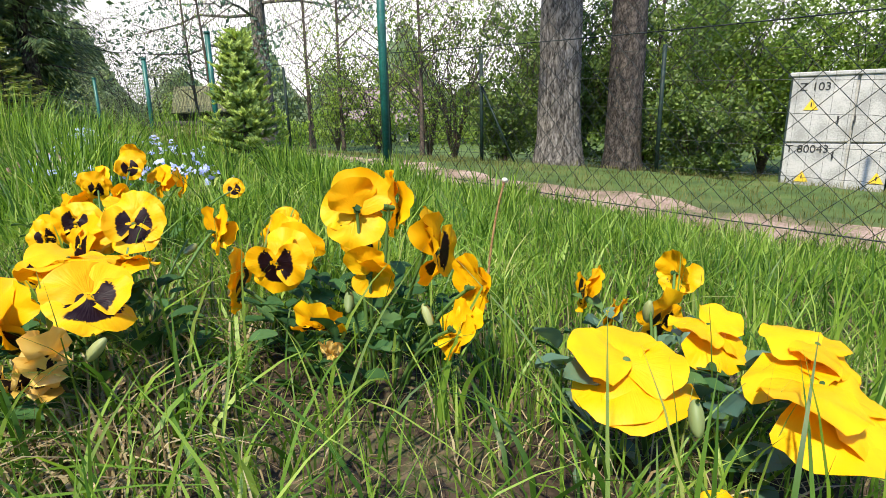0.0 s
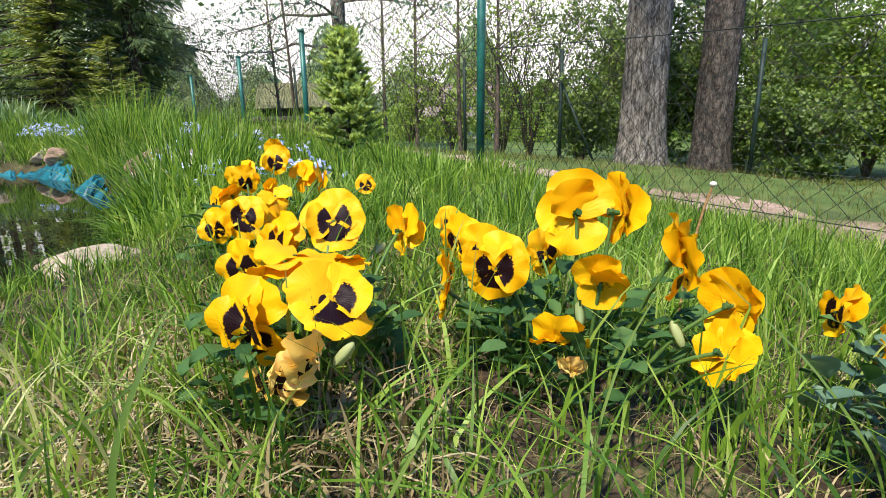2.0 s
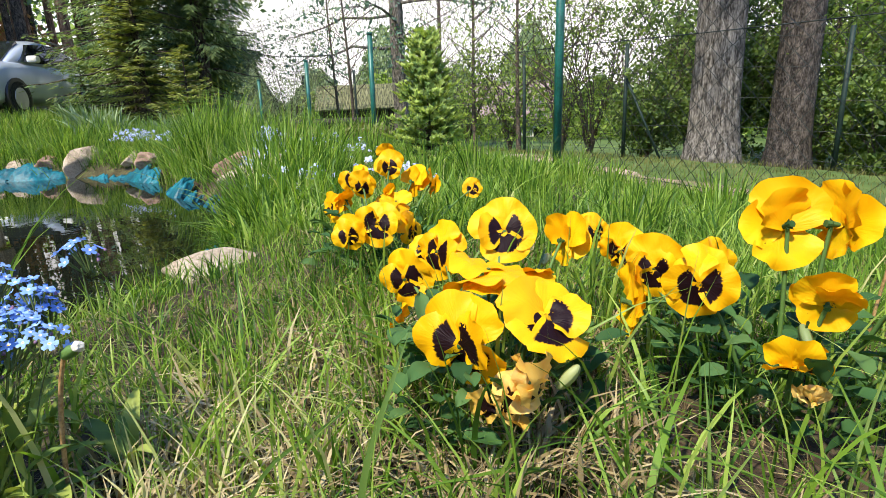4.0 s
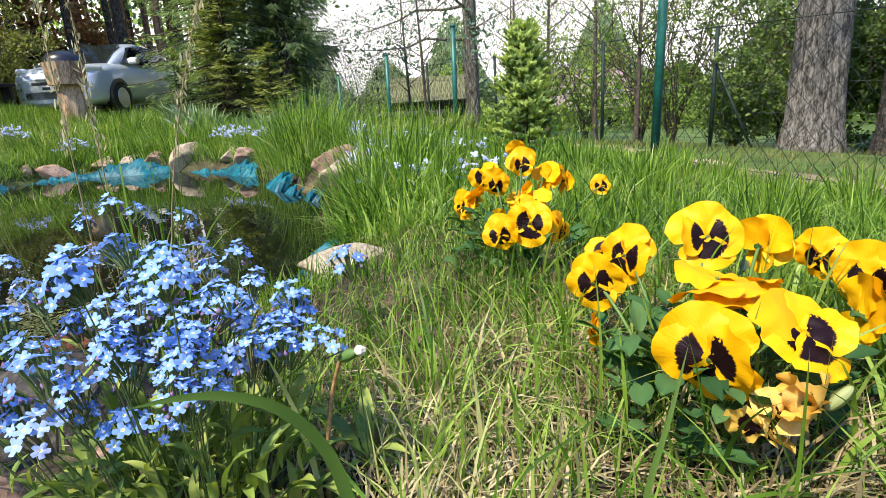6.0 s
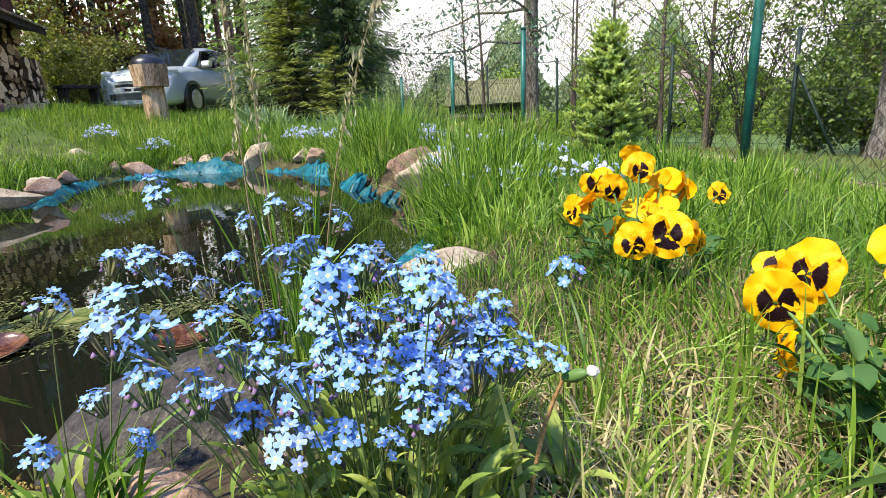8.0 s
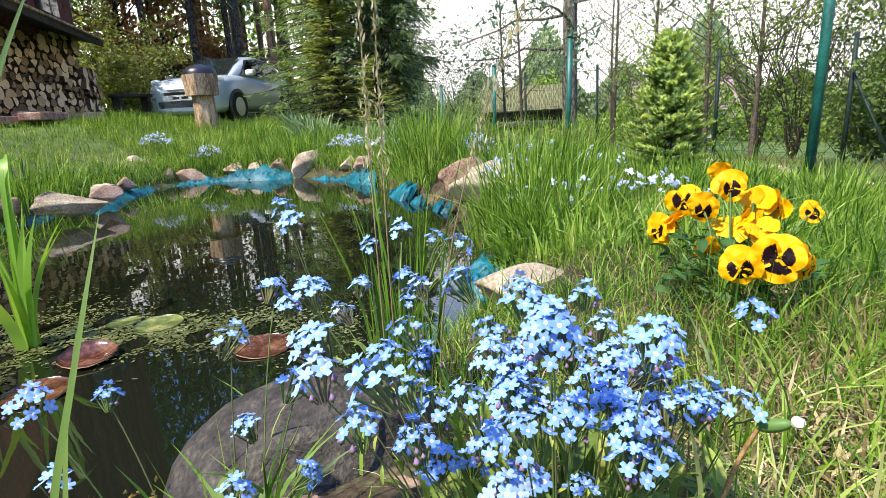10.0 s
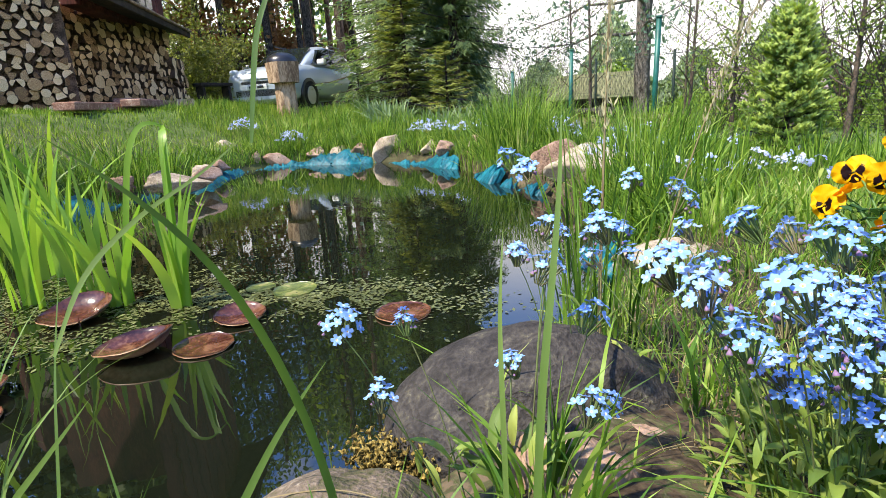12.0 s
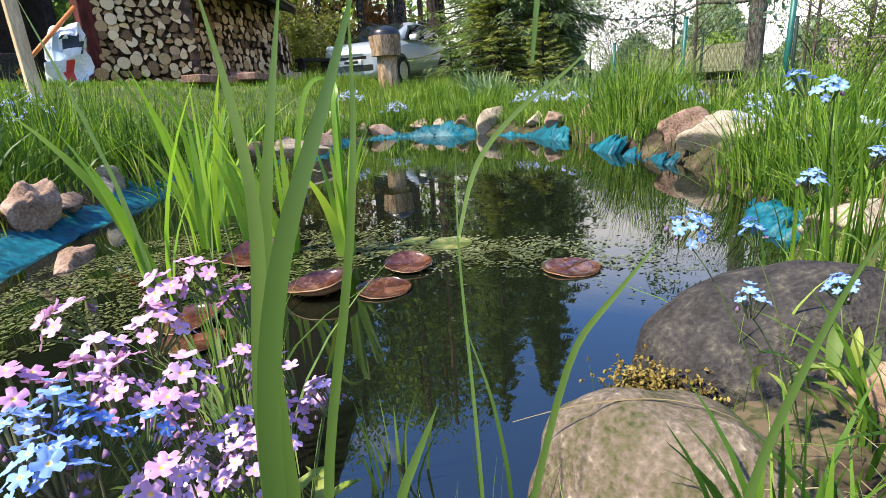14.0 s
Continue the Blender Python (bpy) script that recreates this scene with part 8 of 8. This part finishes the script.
for k, yaw in enumerate((53.0, 56.5)):
    x, y = -0.7 - 23 * math.sin(radians(yaw)), 23 * math.cos(radians(yaw))
    leafy_tree(x, y, 7, 0.12, "young beech still holding brown leaves", M_bark_dark, M_leaf_brown, 22, 2600, 0.12, 720 + k, 0.15, 2.2, 0.5, "beech_tree", "", 0.4)
# first five: crowns above the view, added to darken the pond's reflection
for k, (yaw, d, h) in enumerate([(66, 21, 15), (72, 20, 16), (80, 21, 15), (88, 20, 16), (96, 21, 15), (65, 24, 15), (57, 23, 14), (50, 25, 15), (43, 26, 14), (35, 27, 12)]):
    x, y = -0.7 - d * math.sin(radians(yaw)), d * math.cos(radians(yaw))
    tree = leafy_tree(x, y, h, 0.2, "tall dark pine behind the house", M_bark_red, M_needle_dark, 30, 9000 if k < 5 else 4500, 0.22 if k < 5 else 0.16, 740 + k, 0.3 if k < 5 else 0.45, 3.4, 0.15, "pine_tree", "pines behind the house", 0.5, "pine")
# brushwood pile behind the car
pile = []
for k in range(420):
    u = random.uniform(-4.5, 4.5)
    a = Vector((-18.6 + u * 0.62, 13.0 + u * 0.78, 0))
    z = float(land(a.x, a.y)) + random.uniform(0, 1.9) * (1 - (u / 6) ** 2)
    d = Vector((random.gauss(0, 0.5), random.gauss(0, 0.5), random.gauss(0, 0.15)))
    pile.append(tube_np([tuple(a + Vector((0, 0, z)) - d), tuple(a + Vector((0, 0, z)) + d)], [0.05, 0.03], 4))
v, q = joined(pile)
tagged(new("brushwood", np_mesh("brushwood", v, q, None, [M_logbark])), "long dark pile of brushwood at the wood's edge", "brushwood", kind="stuff")


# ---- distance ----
# wood leaves darkened in colour for the shade among the trees
M_leaf_dark = leaf_mat("shaded_wood_leaf", [(0.0, (0.02, 0.045, 0.014)), (0.5, (0.055, 0.095, 0.028)), (1.0, (0.13, 0.18, 0.055))], 0.6, 0.3)
# leaf colour of the far rise, paled to put distance haze into it
M_leaf_hazy = leaf_mat("hazed_far_leaf", [(0.0, (0.12, 0.17, 0.09)), (0.5, (0.22, 0.29, 0.16)), (1.0, (0.34, 0.4, 0.25))], 0.7, 0.35)
def far_wood(name, yaw0, yaw1, d0, d1, n, h, size, mat, label):
    yaw, d = np.radians(rng.uniform(yaw0, yaw1, n)), rng.uniform(d0, d1, n)
    x, y = -0.6 - d * np.sin(yaw), d * np.cos(yaw)
    top = h * (0.55 + 0.45 * np.sin(yaw * 37) * np.sin(yaw * 13 + 1))
    z = land(x, y) + top * rng.random(n) ** 0.8
    v, q = leaf_quads(np.stack([x, y, z], -1), size)
    return stuff(name, (v, q, None), mat, label, "wood")


far_wood("far_woods", -75, -18, 26, 48, 36000, 6.6, 0.36, M_leaf_mid, "distant green woods behind the road")
far_wood("thin_woods", -20, 2, 30, 52, 26000, 4.6, 0.24, M_leaf_mid, "distant thin woods behind the road")
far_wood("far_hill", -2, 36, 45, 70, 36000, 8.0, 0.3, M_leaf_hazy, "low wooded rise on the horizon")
far_wood("far_hedge", -50, 26, 20, 32, 40000, 2.6, 0.12, M_leaf_bright, "distant hedge in fresh leaf")
far_wood("house_woods", 38, 120, 34, 55, 14000, 11, 0.3, M_leaf_bright, "dense woods behind the house")
# mostly out of view; dark leaf colour keeps its pond reflection near black
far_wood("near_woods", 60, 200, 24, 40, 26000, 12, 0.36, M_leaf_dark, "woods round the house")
# added out of view behind the camera, closing off the low sky
far_wood("back_woods", 180, 320, 26, 45, 20000, 9, 0.6, M_leaf_mid, "unseen trees added round the rest of the garden")

M_roof = noise_mat("pink_roof_tile", [(0.1, (0.17, 0.12, 0.115)), (0.5, (0.24, 0.18, 0.175)), (0.9, (0.32, 0.26, 0.25))], 3, 0.85, 0.3, stretch=(1, 1, 4))
M_render = noise_mat("pale_render", [(0.3, (0.5, 0.48, 0.46)), (0.7, (0.66, 0.64, 0.62))], 3, 0.9, 0.1)
yaw = radians(4.5)
hx, hy = -0.6 - 25 * math.sin(yaw), 25 * math.cos(yaw)
cottage = thing("cottage", (hx, hy, float(land(hx, hy)) - 0.9), "low pale cottage with a faded pink tiled roof", "house")
cottage.rotation_euler = (0, 0, radians(14))
board("wall", (3.4, 4.2, 1.7), (0, 0, 0.85), M_render, cottage)
for s in (-1, 1):
    board("roof", (3.8, 3.0, 0.12), (0, 1.15 * s, 2.35), M_roof, cottage, "", 0.02, Matrix.Rotation(radians(-32 * s), 4, "X"))
for k in range(3):
    w = board("window", (0.7, 0.08, 0.7), (-1.1 + 1.1 * k, -2.12, 0.95), M_render, cottage)
    board("pane", (0.58, 0.03, 0.58), (-1.1 + 1.1 * k, -2.16, 0.95), M_glass, w)

# low shed with a mossy roof beyond the pines
M_mossy_roof = noise_mat("mossy_corrugated_roof", [(0.1, (0.06, 0.065, 0.032)), (0.5, (0.13, 0.135, 0.065)), (0.9, (0.22, 0.215, 0.12))], 4, 0.9, 0.4, stretch=(6, 0.6, 1))
barn = thing("outbuilding", (-6.6, 17.4, -0.6), "low outbuilding with a mossy brown corrugated roof", "shed")
barn.rotation_euler = (0, 0, radians(18))
board("wall", (2.6, 1.6, 0.95), (0, 0.2, 0.45), M_dark_wood, barn)
for k in range(13):
    board("roof_sheet", (0.215, 1.5, 0.04 + 0.015 * (k % 2)), (-1.3 + k * 0.216, -0.35, 1.25), M_mossy_roof, barn, "", 0.006, Matrix.Rotation(radians(31), 4, "X"))
